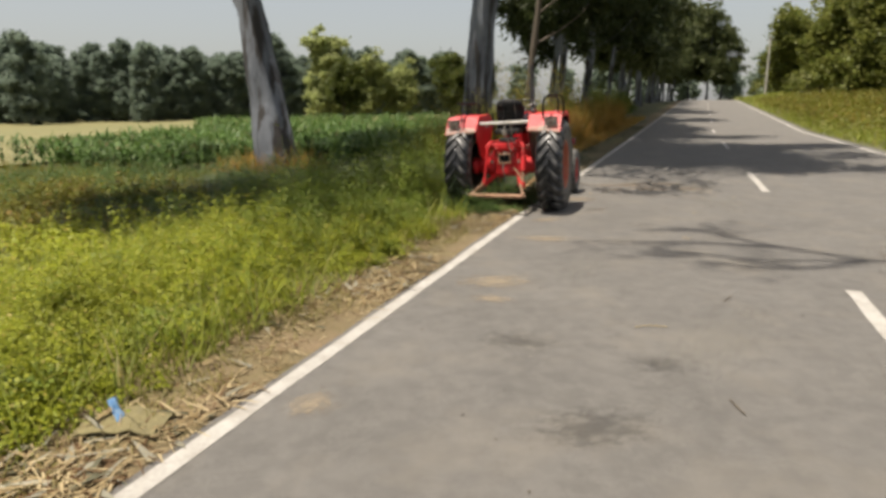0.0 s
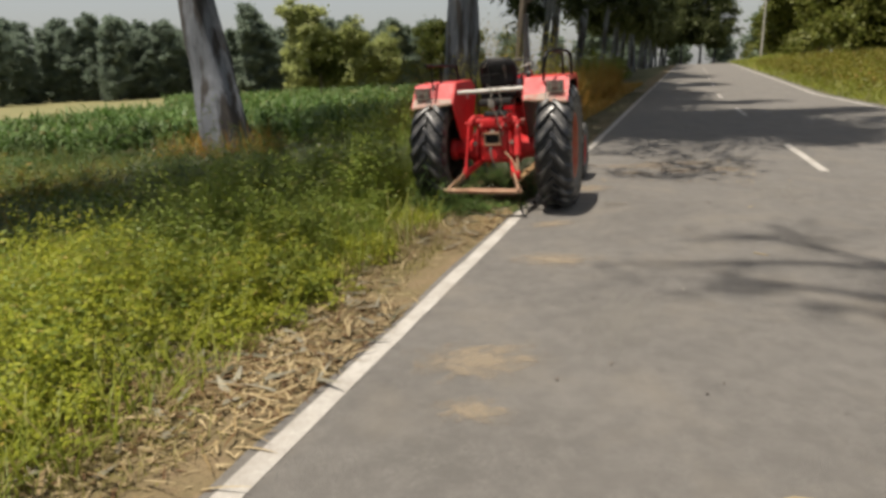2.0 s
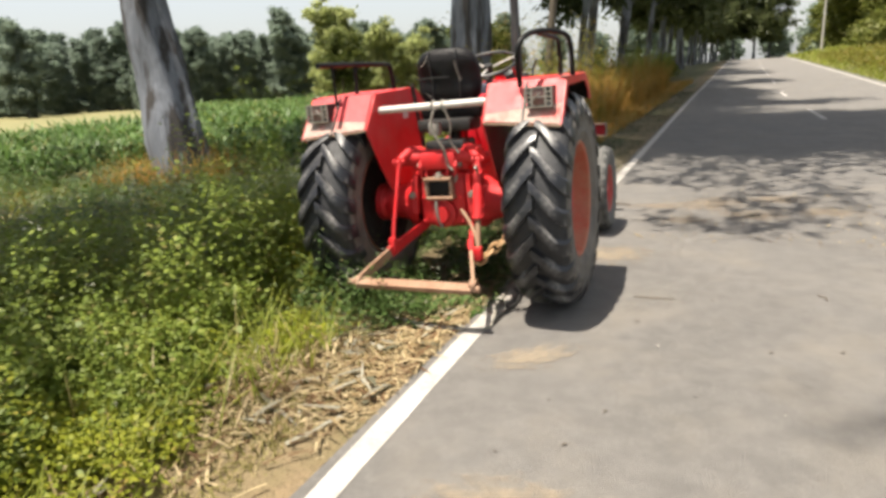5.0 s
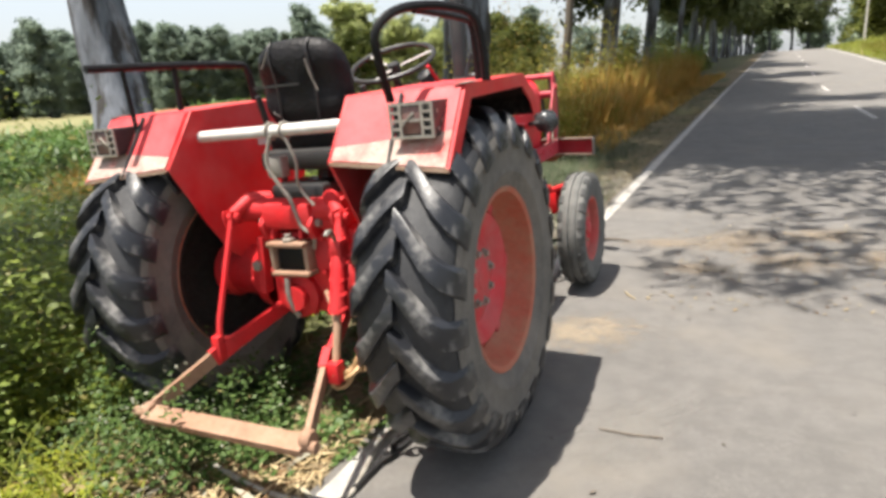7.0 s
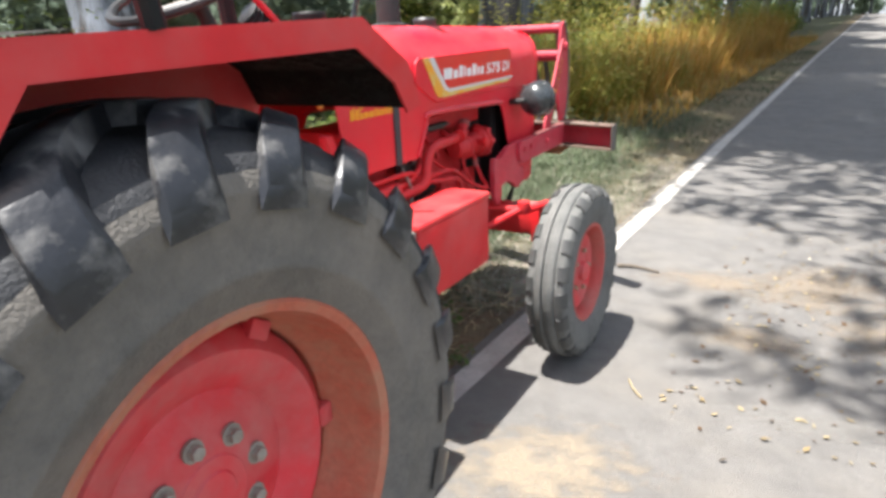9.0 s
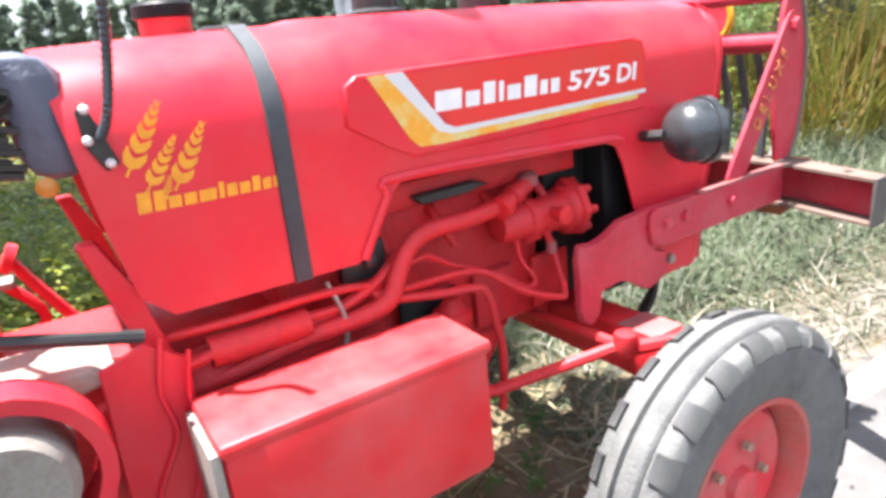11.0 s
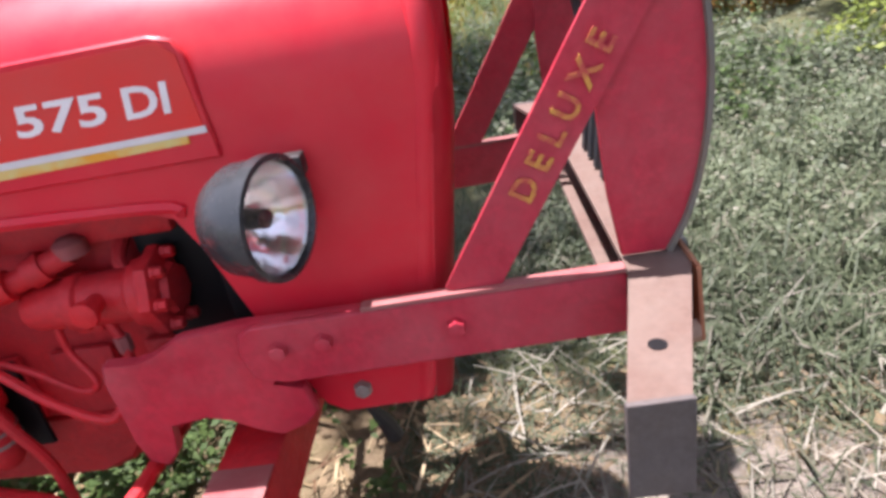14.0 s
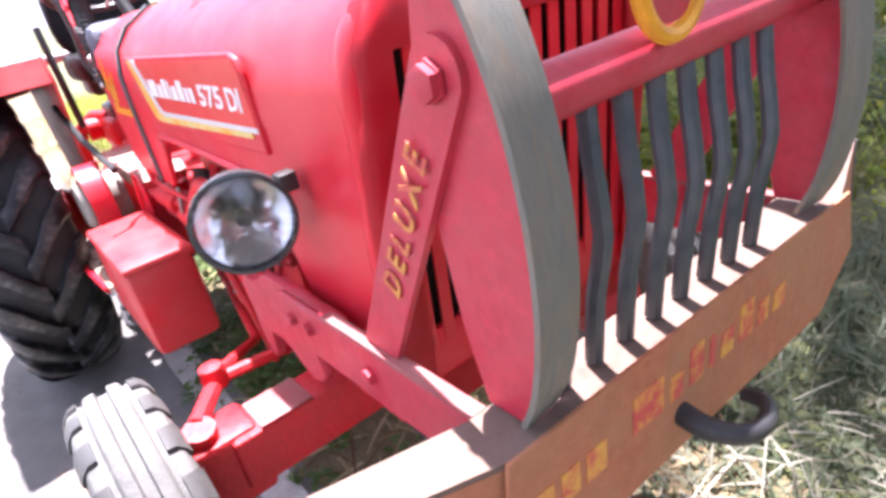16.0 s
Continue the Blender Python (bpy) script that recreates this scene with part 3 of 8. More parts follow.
def strap_mesh(name, c, way, length, width, droop, seg=3):
    """Long bent strap leaves: foot c, unit way out and up, then drooping."""
    n_ = len(c)
    side = np.cross(way, (0, 0, 1.0))
    side /= np.linalg.norm(side, axis=1, keepdims=True) + 1e-6
    rows = seg + 1
    v = np.empty((n_, rows, 2, 3), np.float32)
    for k in range(rows):
        t = k / seg
        p = c + way * (length * t)[:, None]
        p[:, 2] -= droop * length * t * t
        w = (width * (1 - t) ** 0.7 * 0.5 + 0.001)[:, None]
        v[:, k, 0], v[:, k, 1] = p - side * w, p + side * w
    base = (np.arange(n_) * rows * 2)[:, None, None]
    k = np.arange(seg)[None, :, None] * 2
    quads = (base + k + np.array([0, 1, 3, 2])[None, None, :]).reshape(-1)
    m_ = n_ * seg
    me = bpy.data.meshes.new(name)
    me.vertices.add(n_ * rows * 2)
    me.vertices.foreach_set("co", v.ravel())
    me.loops.add(m_ * 4)
    me.loops.foreach_set("vertex_index", quads.astype(np.int32))
    me.polygons.add(m_)
    me.polygons.foreach_set("loop_start", np.arange(0, m_ * 4, 4, dtype=np.int32))
    me.polygons.foreach_set("loop_total", np.full(m_, 4, dtype=np.int32))
    me.update(calc_edges=True)
    return me


def stuff(name, me, material_, label, category):
    me.materials.append(material_)
    return tagged(new(name, me), label, category, kind="stuff")


def random_ways(n_, up_lo, up_hi):
    a = rng.uniform(0, 2 * np.pi, n_)
    z = rng.uniform(up_lo, up_hi, n_)
    r = np.sqrt(np.clip(1 - z * z, 0, 1))
    return np.stack([r * np.cos(a), r * np.sin(a), z], 1)


def field_points(u0, u1, v0, v1, n_):
    u, v = rng.uniform(u0, u1, n_), rng.uniform(v0, v1, n_)
    x, y = rd(u, v)
    return u, v, np.stack([x, y, gz(u, v)], 1)


def hills(u, v, s, seed):
    """A smooth uneven field of about -1 to 1."""
    r = np.random.default_rng(seed)
    out = np.zeros_like(u)
    for k in range(7):
        f = s * r.uniform(0.5, 2.2)
        a = r.uniform(0, 6.283)
        out += np.sin((u * np.cos(a) + v * np.sin(a)) * f + r.uniform(0, 6.283))
    return out / 3.2


def weeds(name, u0, u1, v0, v1, plants, leaves, height, leaf, material_, label, edge=-1.0, seed=1, keep=None, clump=0.17, flowers=0.0):
    """Bushy leafy weeds: domed clumps of stems that lean outward, with leaves round them and dark gaps between."""
    stems = 15
    n_c = max(8, plants // stems)
    cu, cv, cp = field_points(u0, u1, v0, v1, n_c)
    ok = cu < edge - 0.05 + 0.16 * hills(cu, cv, 2.6, 5)
    if keep is not None:
        ok &= keep(cp[:, 0], cp[:, 1])
    cu, cv, cp = cu[ok], cv[ok], cp[ok]
    ch = height * np.clip(np.clip(0.75 + 0.45 * hills(cu, cv, 1.5, seed), 0.25, 1.4) * rng.lognormal(0, 0.36, len(cu)), 0.1, 1.5)
    ch *= np.clip((edge - cu) / 0.55, 0.38, 1)
    i = np.repeat(np.arange(len(cu)), stems)
    off = np.clip(rng.normal(0, 1, (len(i), 2)), -1.7, 1.7) * (clump * (0.6 + 0.6 * ch[i] / height))[:, None]
    d = np.linalg.norm(off, axis=1) / clump
    p = cp[i].copy()
    p[:, :2] += off
    h = ch[i] * np.clip(1.08 - 0.20 * d * d, 0.3, 1.1) * rng.uniform(0.8, 1.1, len(i))
    lean = np.concatenate([off * 1.1, np.ones((len(i), 1))], 1)
    lean /= np.linalg.norm(lean, axis=1, keepdims=True)
    j = np.repeat(np.arange(len(i)), leaves)
    t = rng.uniform(0.05, 1.0, len(j)) ** 0.6
    spread = 0.085 * height * (1.25 - 0.75 * t)
    c = p[j] + lean[j] * (h[j] * t)[:, None] + rng.normal(0, 1, (len(j), 3)) * spread[:, None] * np.array([1, 1, 0.5])
    along = random_ways(len(j), -0.35, 0.55) * (leaf * (1.25 - 0.5 * t) * rng.uniform(0.5, 1.6, len(j)))[:, None]
    face = random_ways(len(j), -1, 1) + np.array([0, 0, 1.7])
    across = np.cross(along, face / np.linalg.norm(face, axis=1, keepdims=True)) * 0.65
    ob = stuff(name, leaf_mesh(name, c, along, across, 0.15), material_, label, "weeds")
    if flowers:
        k = np.flatnonzero(rng.uniform(0, 1, len(p)) < flowers)
        k = np.repeat(k, 9)
        c = p[k] + lean[k] * (h[k] * 1.05)[:, None] + rng.normal(0, 0.03, (len(k), 3))
        al = random_ways(len(k), -0.2, 0.9) * 0.014
        stuff("weed_flowers", leaf_mesh("weed_flowers", c, al, np.cross(al, random_ways(len(k), -1, 1)) * 0.9), M_FLOWER, "tiny whitish flower heads on the weeds", "flowers")
    return ob


def grass(name, u0, u1, v0, v1, n_, h, width, material_, label, lean=0.5, droop=0.35, keep=None, clump=0.0):
    u, v, p = field_points(u0, u1, v0, v1, n_)
    if clump:
        ok = hills(u, v, 2.2, 9) + rng.normal(0, 0.5, n_) > clump
        u, v, p = u[ok], v[ok], p[ok]
    if keep is not None:
        ok = keep(p[:, 0], p[:, 1])
        u, v, p = u[ok], v[ok], p[ok]
    way = random_ways(len(u), lean, 1.0)
    ln = h * rng.uniform(0.5, 1.25, len(u)) * np.clip(0.85 + 0.35 * hills(u, v, 1.1, 4), 0.4, 1.4)
    me = strap_mesh(name, p, way, ln, width * rng.uniform(0.6, 1.4, len(u)), droop * rng.uniform(0.3, 1.5, len(u)), 3)
    return stuff(name, me, material_, label, "grass")


def under_tractor(x, y):
    """True clear of the tractor's wheels, hitch and belly."""
    return ~((np.abs(x) < 1.0) & (y > -0.85) & (y < 2.9))


# the bushy verge on the left
weeds("weeds", -3.4, -0.5, -11.0, 1.7, 9000, 38, 0.54, 0.029, M_WEED, "bushy yellow-green weeds along the verge", -0.78, 1, under_tractor)
weeds("weeds", -2.6, -0.75, -3.8, 0.9, 1500, 42, 0.60, 0.030, M_WEEDB, "bushy fresh green flowering weeds beside the tractor", -0.85, 2, under_tractor, 0.15, 0.02)
weeds("weeds", -3.3, -1.1, -2.6, 1.6, 1500, 54, 1.0, 0.040, M_WEEDB, "tall leafy fresh green weeds beside the tractor", -1.05, 35, under_tractor, 0.14)
# darker leaves here: part of the tractor's shade is in their colour
weeds("weeds", -1.35, -0.55, -1.5, -0.1, 900, 22, 0.40, 0.024, M_DARKWEED, "small-leaved weeds between the rear wheels, darkened for the tractor's shade", -0.2, 27, lambda x, y: (x > -0.75) & (x < -0.05) & (y < -0.15) & (y > -0.75), 0.12, 0.06)
weeds("weeds", -3.6, -0.9, -7.5, 2.5, 420, 30, 0.60, 0.036, M_WEEDB, "taller fresh green weeds among the verge plants", -0.95, 28, under_tractor, 0.14, 0.0)
weeds("weeds", -8.0, -3.2, 1.2, 4.8, 1300, 22, 0.50, 0.050, M_GREYGREEN, "grey-green weeds on the bank beyond the tractor", -3.0, 31, None, 0.22)
weeds("weeds", -8.0, -3.2, -11.0, -2.4, 2500, 22, 0.50, 0.055, M_WEED, "yellow-green weeds on the bank below the road", -3.0, 3, None, 0.22)
weeds("weeds", -18.0, -7.5, -11.0, 2.0, 4600, 12, 0.42, 0.10, M_YELLOWGREEN, "low yellow-green weeds in the open field", -7.0, 4, None, 0.35)
weeds("weeds", -5.6, -1.4, 4.5, 11.0, 1500, 20, 0.5, 0.042, M_GREYGREEN, "grey-green weeds in front of the tractor", -2.0, 5, under_tractor)
# dark leaf tone again, deepening the shade under the tractor
weeds("weeds", -0.9, -0.1, -0.5, 1.7, 750, 18, 0.34, 0.032, M_DARKWEED, "low weeds under the tractor, its shade put into their dark green", 0.5, 6, lambda x, y: (np.abs(x + 0.22) < 0.34))
weeds("weeds", -2.8, -0.55, 2.7, 6.8, 1300, 30, 0.36, 0.026, M_GREYGREEN, "bushy grey-green weeds ahead of the tractor", -0.75, 29, under_tractor, 0.14)
grass("grass", -5.0, -0.62, -11.0, 2.0, 20800, 0.50, 0.008, M_GRASS, "thin green and dry grass blades among the weeds", 0.65, 0.35, under_tractor, 0.0)
grass("grass", -1.15, -0.30, -11.0, 3.0, 26000, 0.13, 0.005, M_VERGEGRASS, "short yellowed grass on the trodden verge", 0.3, 0.5, under_tractor, 0.05)
grass("grass", -4.8, -0.7, 2.2, 8.0, 30000, 0.34, 0.007, M_GREYGREEN, "rank grey-green grass ahead of the tractor", 0.45, 0.5, under_tractor, -0.15)
grass("grass", -4.8, -0.5, 2.4, 12.0, 30000, 0.24, 0.006, M_DRYGRASS, "half-dry grass on the verge ahead of the tractor", 0.25, 0.6, under_tractor)
grass("grass", -18.0, -5.0, -11.0, 5.0, 16000, 0.5, 0.018, M_YELLOWGREEN, "yellow-green grass in the open field", 0.6, 0.3)
grass("grass", -2.4, -0.12, 2.1, 6.0, 30000, 0.12, 0.005, M_DRYGRASS, "short matted grass round the front of the tractor", 0.15, 0.5)
grass("grass", -1.5, -0.13, 2.4, 30.0, 26000, 0.15, 0.007, M_DRYGRASS, "short dry grass along the road's edge ahead", 0.25, 0.5, under_tractor, -0.6)
# trampled straw
for n_, lo_, hi_, wd_, mt_, lb_ in ((11500, 0.02, 0.10, 0.009, M_STRAW, "broken bits of dry straw trodden into the verge"), (3800, 0.08, 0.24, 0.011, M_STRAW, "pale dry straw and husks trodden on the verge"), (740, 0.10, 0.24, 0.030, M_PALESTRAW, "curled pale maize leaves lying on the verge")):
    u, v, p = field_points(-1.10, -0.08, -11.0, -0.2, n_)
    ok = (1.2 * hills(u, v, 2.4, 12) + rng.normal(0, 0.5, len(u)) - (u + 0.55) * 1.4) > -0.38
    u, v, p = u[ok], v[ok], p[ok]
    p[:, 2] = -0.006 + rng.uniform(0, 0.03, len(u)) + rise(v)
    way = random_ways(len(u), 0.0, 0.30)
    stuff("straw", strap_mesh("straw", p, way, rng.uniform(lo_, hi_, len(u)), wd_ * rng.uniform(0.5, 1.5, len(u)), 0.25 * rng.uniform(0, 1, len(u)), 3), mt_, lb_, "straw")
u, v, p = field_points(-1.2, -0.12, 2.3, 6.5, 800)
p[:, 2] = gz(u, v) + rng.uniform(0.005, 0.06, len(u))
stuff("straw", strap_mesh("straw", p, random_ways(len(u), 0.0, 0.45), rng.uniform(0.06, 0.26, len(u)), rng.uniform(0.003, 0.009, len(u)), 0.3 * rng.uniform(0, 1, len(u)), 3), M_PALESTRAW, "tangled pale dry grass ahead of the tractor", "straw")
u, v, p = field_points(-0.50, -0.07, 2.2, 6.5, 480)
p[:, 2] = gz(u, v) + rng.uniform(0.01, 0.05, len(u))
stuff("straw", strap_mesh("straw", p, random_ways(len(u), 0.0, 0.35), rng.uniform(0.08, 0.30, len(u)), rng.uniform(0.003, 0.008, len(u)), 0.3 * rng.uniform(0, 1, len(u)), 3), leaf_material("bleached_straw", (0.17, 0.15, 0.11), (0.27, 0.245, 0.185), through=0.15, rough=0.7), "bleached dry stalks beside the road ahead", "straw")
u, v, p = field_points(-1.0, -0.10, -1.0, 2.4, 620)
p[:, 2] = -0.006 + rng.uniform(0, 0.03, len(u))
stuff("straw", strap_mesh("straw", p, random_ways(len(u), 0.0, 0.25), rng.uniform(0.05, 0.22, len(u)), rng.uniform(0.004, 0.014, len(u)), 0.2 * rng.uniform(0, 1, len(u)), 2), M_STRAW, "straw lying in the shade under the tractor", "straw")
# specks and dead leaves on the asphalt
for n_, u0, u1, v0, v1, s_, lb_ in ((420, 0.1, 7.4, -10.0, 9.0, 0.022, "dead leaf bits and pebbles scattered on the asphalt"), (700, 0.7, 2.6, 1.6, 4.4, 0.026, "dry leaf litter blown over the asphalt")):
    u, v, p = field_points(u0, u1, v0, v1, n_)
    p[:, 2] = 0.006 + rise(v)
    al = random_ways(len(u), 0.0, 0.35) * (s_ * rng.uniform(0.4, 1.6, len(u)))[:, None]
    stuff("leaf_litter", leaf_mesh("leaf_litter", p, al, np.cross(al, np.array([0, 0.2, 1.0])) * 0.6), M_STRAW if n_ > 500 else leaf_material("litter_bits", (0.05, 0.045, 0.04), (0.12, 0.10, 0.08), (0.4, 0.37, 0.32), 0.15, 0.05, 0.8), lb_, "leaf litter")


def crop(name, n_, inside, x0, x1, y0, y1, h, leaves, width, label):
    """Tall strap-leaved fodder crop."""
    x, y = rng.uniform(x0, x1, n_), rng.uniform(y0, y1, n_)
    ok = inside(x, y)
    x, y = x[ok], y[ok]
    i = np.repeat(np.arange(len(x)), leaves)
    hh = h * np.clip(0.92 + 0.16 * hills(x, y, 0.7, 8) + rng.normal(0, 0.07, len(x)), 0.5, 1.4)
    t = rng.uniform(0.15, 0.9, len(i))
    c = np.stack([x[i] + rng.normal(0, 0.03, len(i)), y[i] + rng.normal(0, 0.03, len(i)), gz(x[i] - 0.33, y[i]) + hh[i] * t], 1)
    way = random_ways(len(i), 0.45, 0.95)
    me = strap_mesh(name, c, way, hh[i] * rng.uniform(0.3, 0.6, len(i)), width * rng.uniform(0.7, 1.3, len(i)), rng.uniform(0.2, 0.9, len(i)), 3)
    return stuff(name, me, M_CROP, label, "crop")


def edge_y(x):
    """Where the crop begins."""
    return np.interp(x, [-60, -17, -12, -8.2, -6.0, -4.2], [7, 5.0, 4.6, 5.9, 7.6, 9.5])


def far_side(x, y):
    """Where the crop gives way to the open mown field."""
    return -17.6 - 0.85 * np.clip(y - 15.0, 0, 60) + 0.5 * np.sin(y * 1.3)


crop("fodder_crop", 3000, lambda x, y: (y > edge_y(x)) & (y < edge_y(x) + 9) & (x < -4.2) & (x > far_side(x, y)), -19, -4, 4, 18, 0.98, 12, 0.075, "tall green strap-leaved fodder crop in the field")
crop("fodder_crop", 5200, lambda x, y: (y > edge_y(x) + 9) & (x < -4.6) & (y < 38) & (x > far_side(x, y)), -42, -4, 12, 38, 1.0, 8, 0.09, "tall green strap-leaved fodder crop farther off")
# dry reeds and scrub along the left verge ahead
grass("dry_reeds", -4.6, -1.7, 11.0, 34.0, 17000, 1.75, 0.024, M_REED, "tall orange-brown dry reeds beside the road", 0.86, 0.3, clump=-0.45)
grass("dry_reeds", -4.8, -1.9, 6.5, 13.5, 6000, 1.6, 0.016, M_YELLOWGREEN, "tall yellow-green reeds beside the road", 0.86, 0.3, clump=-0.5)
grass("dry_reeds", -4.2, -2.0, 6.8, 12.0, 4200, 1.45, 0.014, M_REED, "orange-brown dry reeds beside the road", 0.84, 0.3, clump=-0.3)
grass("dry_grass", -3.0, -0.9, 8.0, 40.0, 9000, 0.5, 0.016, M_REED, "orange-brown dry grass beside the road", 0.6, 0.4)
weeds("scrub", -5.0, -2.0, 7.5, 15.0, 1700, 26, 2.2, 0.075, M_SCRUB, "tall yellow-green scrub beside the road", -1.8, 21)
weeds("scrub", -5.6, -2.4, 15.0, 36.0, 1700, 22, 2.3, 0.12, M_SCRUB, "tall yellow-green scrub beside the road", -2.0, 24)
weeds("scrub", -6.6, -3.4, 24.0, 60.0, 1500, 20, 2.2, 0.2, M_WEEDB, "dark green scrub under the roadside trees", -3.0, 22)
grass("dry_grass", -9.4, -7.2, 4.4, 6.2, 2200, 1.0, 0.016, M_REED, "brown dry grass at the foot of the tree", 0.7, 0.4)
weeds("scrub", -5.2, -2.4, 5.5, 10.0, 700, 24, 1.0, 0.075, M_WEEDB, "dark scrub beside the tree trunk", -2.2, 23)
weeds("weeds", -14.0, -2.9, -2.6, 5.0, 3300, 24, 0.60, 0.048, M_DARKWEED, "dark green rank weeds below the leaning tree", -2.7, 33, None, 0.22)
# the far side of the road
grass("grass", 7.9, 15.0, 2.0, 40.0, 18000, 0.75, 0.024, M_GRASS, "tall half-dry grass on the far verge", 0.6, 0.4)
grass("grass", 7.9, 15.0, 40.0, 120.0, 9000, 0.9, 0.06, M_GRASS, "tall half-dry grass on the far verge", 0.6, 0.4)
u, v, p = field_points(8.3, 19.0, 5.0, 70.0, 2600)
i = np.repeat(np.arange(len(u)), 16)
c = p[i] + rng.normal(0, 1, (len(i), 3)) * np.array([0.25, 0.25, 0.22]) + np.array([0, 0, 0.55])
al = random_ways(len(i), -0.3, 0.9) * rng.uniform(0.08, 0.2, len(i))[:, None]
stuff("weeds", leaf_mesh("weeds", c, al, np.cross(al, random_ways(len(i), -1, 1)) * 0.6), M_YELLOWGREEN, "yellow-green weeds on the far verge", "weeds")


# ---- trees ----
def trunk_mesh(height, r, lean, limbs, seed, n_=10, base_z=-0.4, low=0.38, aim=None, reach=1.0, boughs=()):
    """A tapered trunk with a flared foot and limbs; gives the bmesh and the limbs' ends."""
    q = np.random.default_rng(seed)
    bm = bmesh.new()
    pts = []
    for k in range(9):
        t = k / 8
        pts.append(Vector((lean[0] * t + 0.12 * r * 4 * (noise.noise((seed, t * 2.2, 0.3))), lean[1] * t + 0.12 * r * 4 * noise.noise((seed, t * 2.2, 7.3)), base_z + (height - base_z) * t)))
    rs = [r * (1.35 if k == 0 else (1.05 if k == 1 else 1.0)) * (1 - 0.75 * (k / 8) ** 1.2) for k in range(9)]
    ns = 10 if n_ > 16 else 3
    fine = smooth_line(pts, ns)
    rr = [rs[min(8, i // ns)] + (rs[min(8, i // ns + 1)] - rs[min(8, i // ns)]) * (i % ns) / ns for i in range(len(fine))]
    tube(bm, fine, rr, n_)
    for v_ in bm.verts:
        w = noise.noise((v_.co.x * 3 + seed, v_.co.y * 3, v_.co.z * 0.6))
        v_.co += Vector((v_.co.x - lean[0] * max(0, v_.co.z) / height, v_.co.y - lean[1] * max(0, v_.co.z) / height, 0)) * 0.34 * w
    if n_ > 16:
        for v_ in bm.verts:
            ax = Vector((lean[0] * v_.co.z / height, lean[1] * v_.co.z / height, v_.co.z))
            a_ = math.atan2(v_.co.y - ax.y, v_.co.x - ax.x)
            cleft = noise.noise((math.cos(a_) * 2.6 + seed, math.sin(a_) * 2.6, v_.co.z * 0.35))
            rough_ = noise.noise((v_.co.x * 9, v_.co.y * 9, v_.co.z * 2.5))
            foot = max(0.0, 0.9 - v_.co.z) * 0.28 * max(0.0, noise.noise((math.cos(a_) * 1.6, math.sin(a_) * 1.6, seed)) + 0.2)
            v_.co += (v_.co - ax) * (-0.30 * max(0.0, cleft - 0.12) + 0.06 * rough_ + foot)
    ends = []
    for path, r0, r1, tips_, weight, *start_ in boughs:
        line = smooth_line(path, 5)
        tube(bm, line, [r0 + (r1 - r0) * i / (len(line) - 1) for i in range(len(line))], 8)
        for k in range(tips_):
            first = start_[0] if start_ else 0.45
            o = line[int(len(line) * (first + (1 - first) * k / max(1, tips_)))]
            e = o + Vector((q.normal(0, 0.6), q.normal(0, 0.6), q.normal(-0.2, 0.3)))
            tube(bm, [o, o.lerp(e, 0.5) + Vector((0, 0, 0.1)), e], [0.03, 0.025, 0.012], 5, 3)
            ends.append((e, weight))
    for k in range(limbs):
        t = q.uniform(low, 0.95)
        a = q.uniform(0, 6.283) if aim is None else q.normal(aim, 0.9)
        o = pts[min(7, int(t * 8))].lerp(pts[min(8, int(t * 8) + 1)], t * 8 - int(t * 8))
        ln = height * reach * q.uniform(0.16, 0.30) * (1.15 - 0.5 * t)
        up = q.uniform(0.5, 1.1)
        d = Vector((math.cos(a), math.sin(a), up)).normalized()
        mid = o + d * ln * 0.55 + Vector((0, 0, -0.04 * ln))
        end = o + d * ln + Vector((0, 0, 0.12 * ln))
        rl = r * 0.42 * (1 - 0.6 * t)
        tube(bm, [o, mid, end], [rl, rl * 0.7, rl * 0.25], 6, 3)
        ends += [(mid, 0.75), (end, 1.0), (mid.lerp(end, 0.5) + Vector((q.normal(0, 0.3), q.normal(0, 0.3), q.normal(0, 0.3))), 0.9)]
    ends.append((pts[-1], 1.0))
    return bm, ends


def crown_mesh(name, ends, clump_r, per, leaf, hang, seed, narrow=0.4, sub=3):
    """Leaves in uneven clumps round the limbs' ends."""
    global rng
    keep_rng, rng = rng, np.random.default_rng(seed)
    cs = []
    for e, s, *spray in ends:
        if spray:
            cs.append(np.array(e) + rng.normal(0, 1.0, (int(s), 3)) * spray[0] * np.array([1, 1, 0.5]))
            continue
        for _ in range(sub):
            o = np.array(e) + rng.normal(0, 0.75, 3) * clump_r * np.array([1, 1, 0.8])
            k = int(per * s * rng.uniform(0.5, 1.4))
            cs.append(o + rng.normal(0, 0.42, (k, 3)) * clump_r * rng.uniform(0.6, 1.2) * np.array([1, 1, 0.75]))
    c = np.concatenate(cs)
    along = random_ways(len(c), -1.0 if hang else -0.6, 0.1 if hang else 0.8) * (leaf * rng.uniform(0.6, 1.5, len(c)))[:, None]
    face = random_ways(len(c), -1, 1) + np.array([0, 0, 0.0 if hang else 0.7])
    across = np.cross(along, face / np.linalg.norm(face, axis=1, keepdims=True)) * narrow
    me = leaf_mesh(name, c, along, across)
    rng = keep_rng
    return me


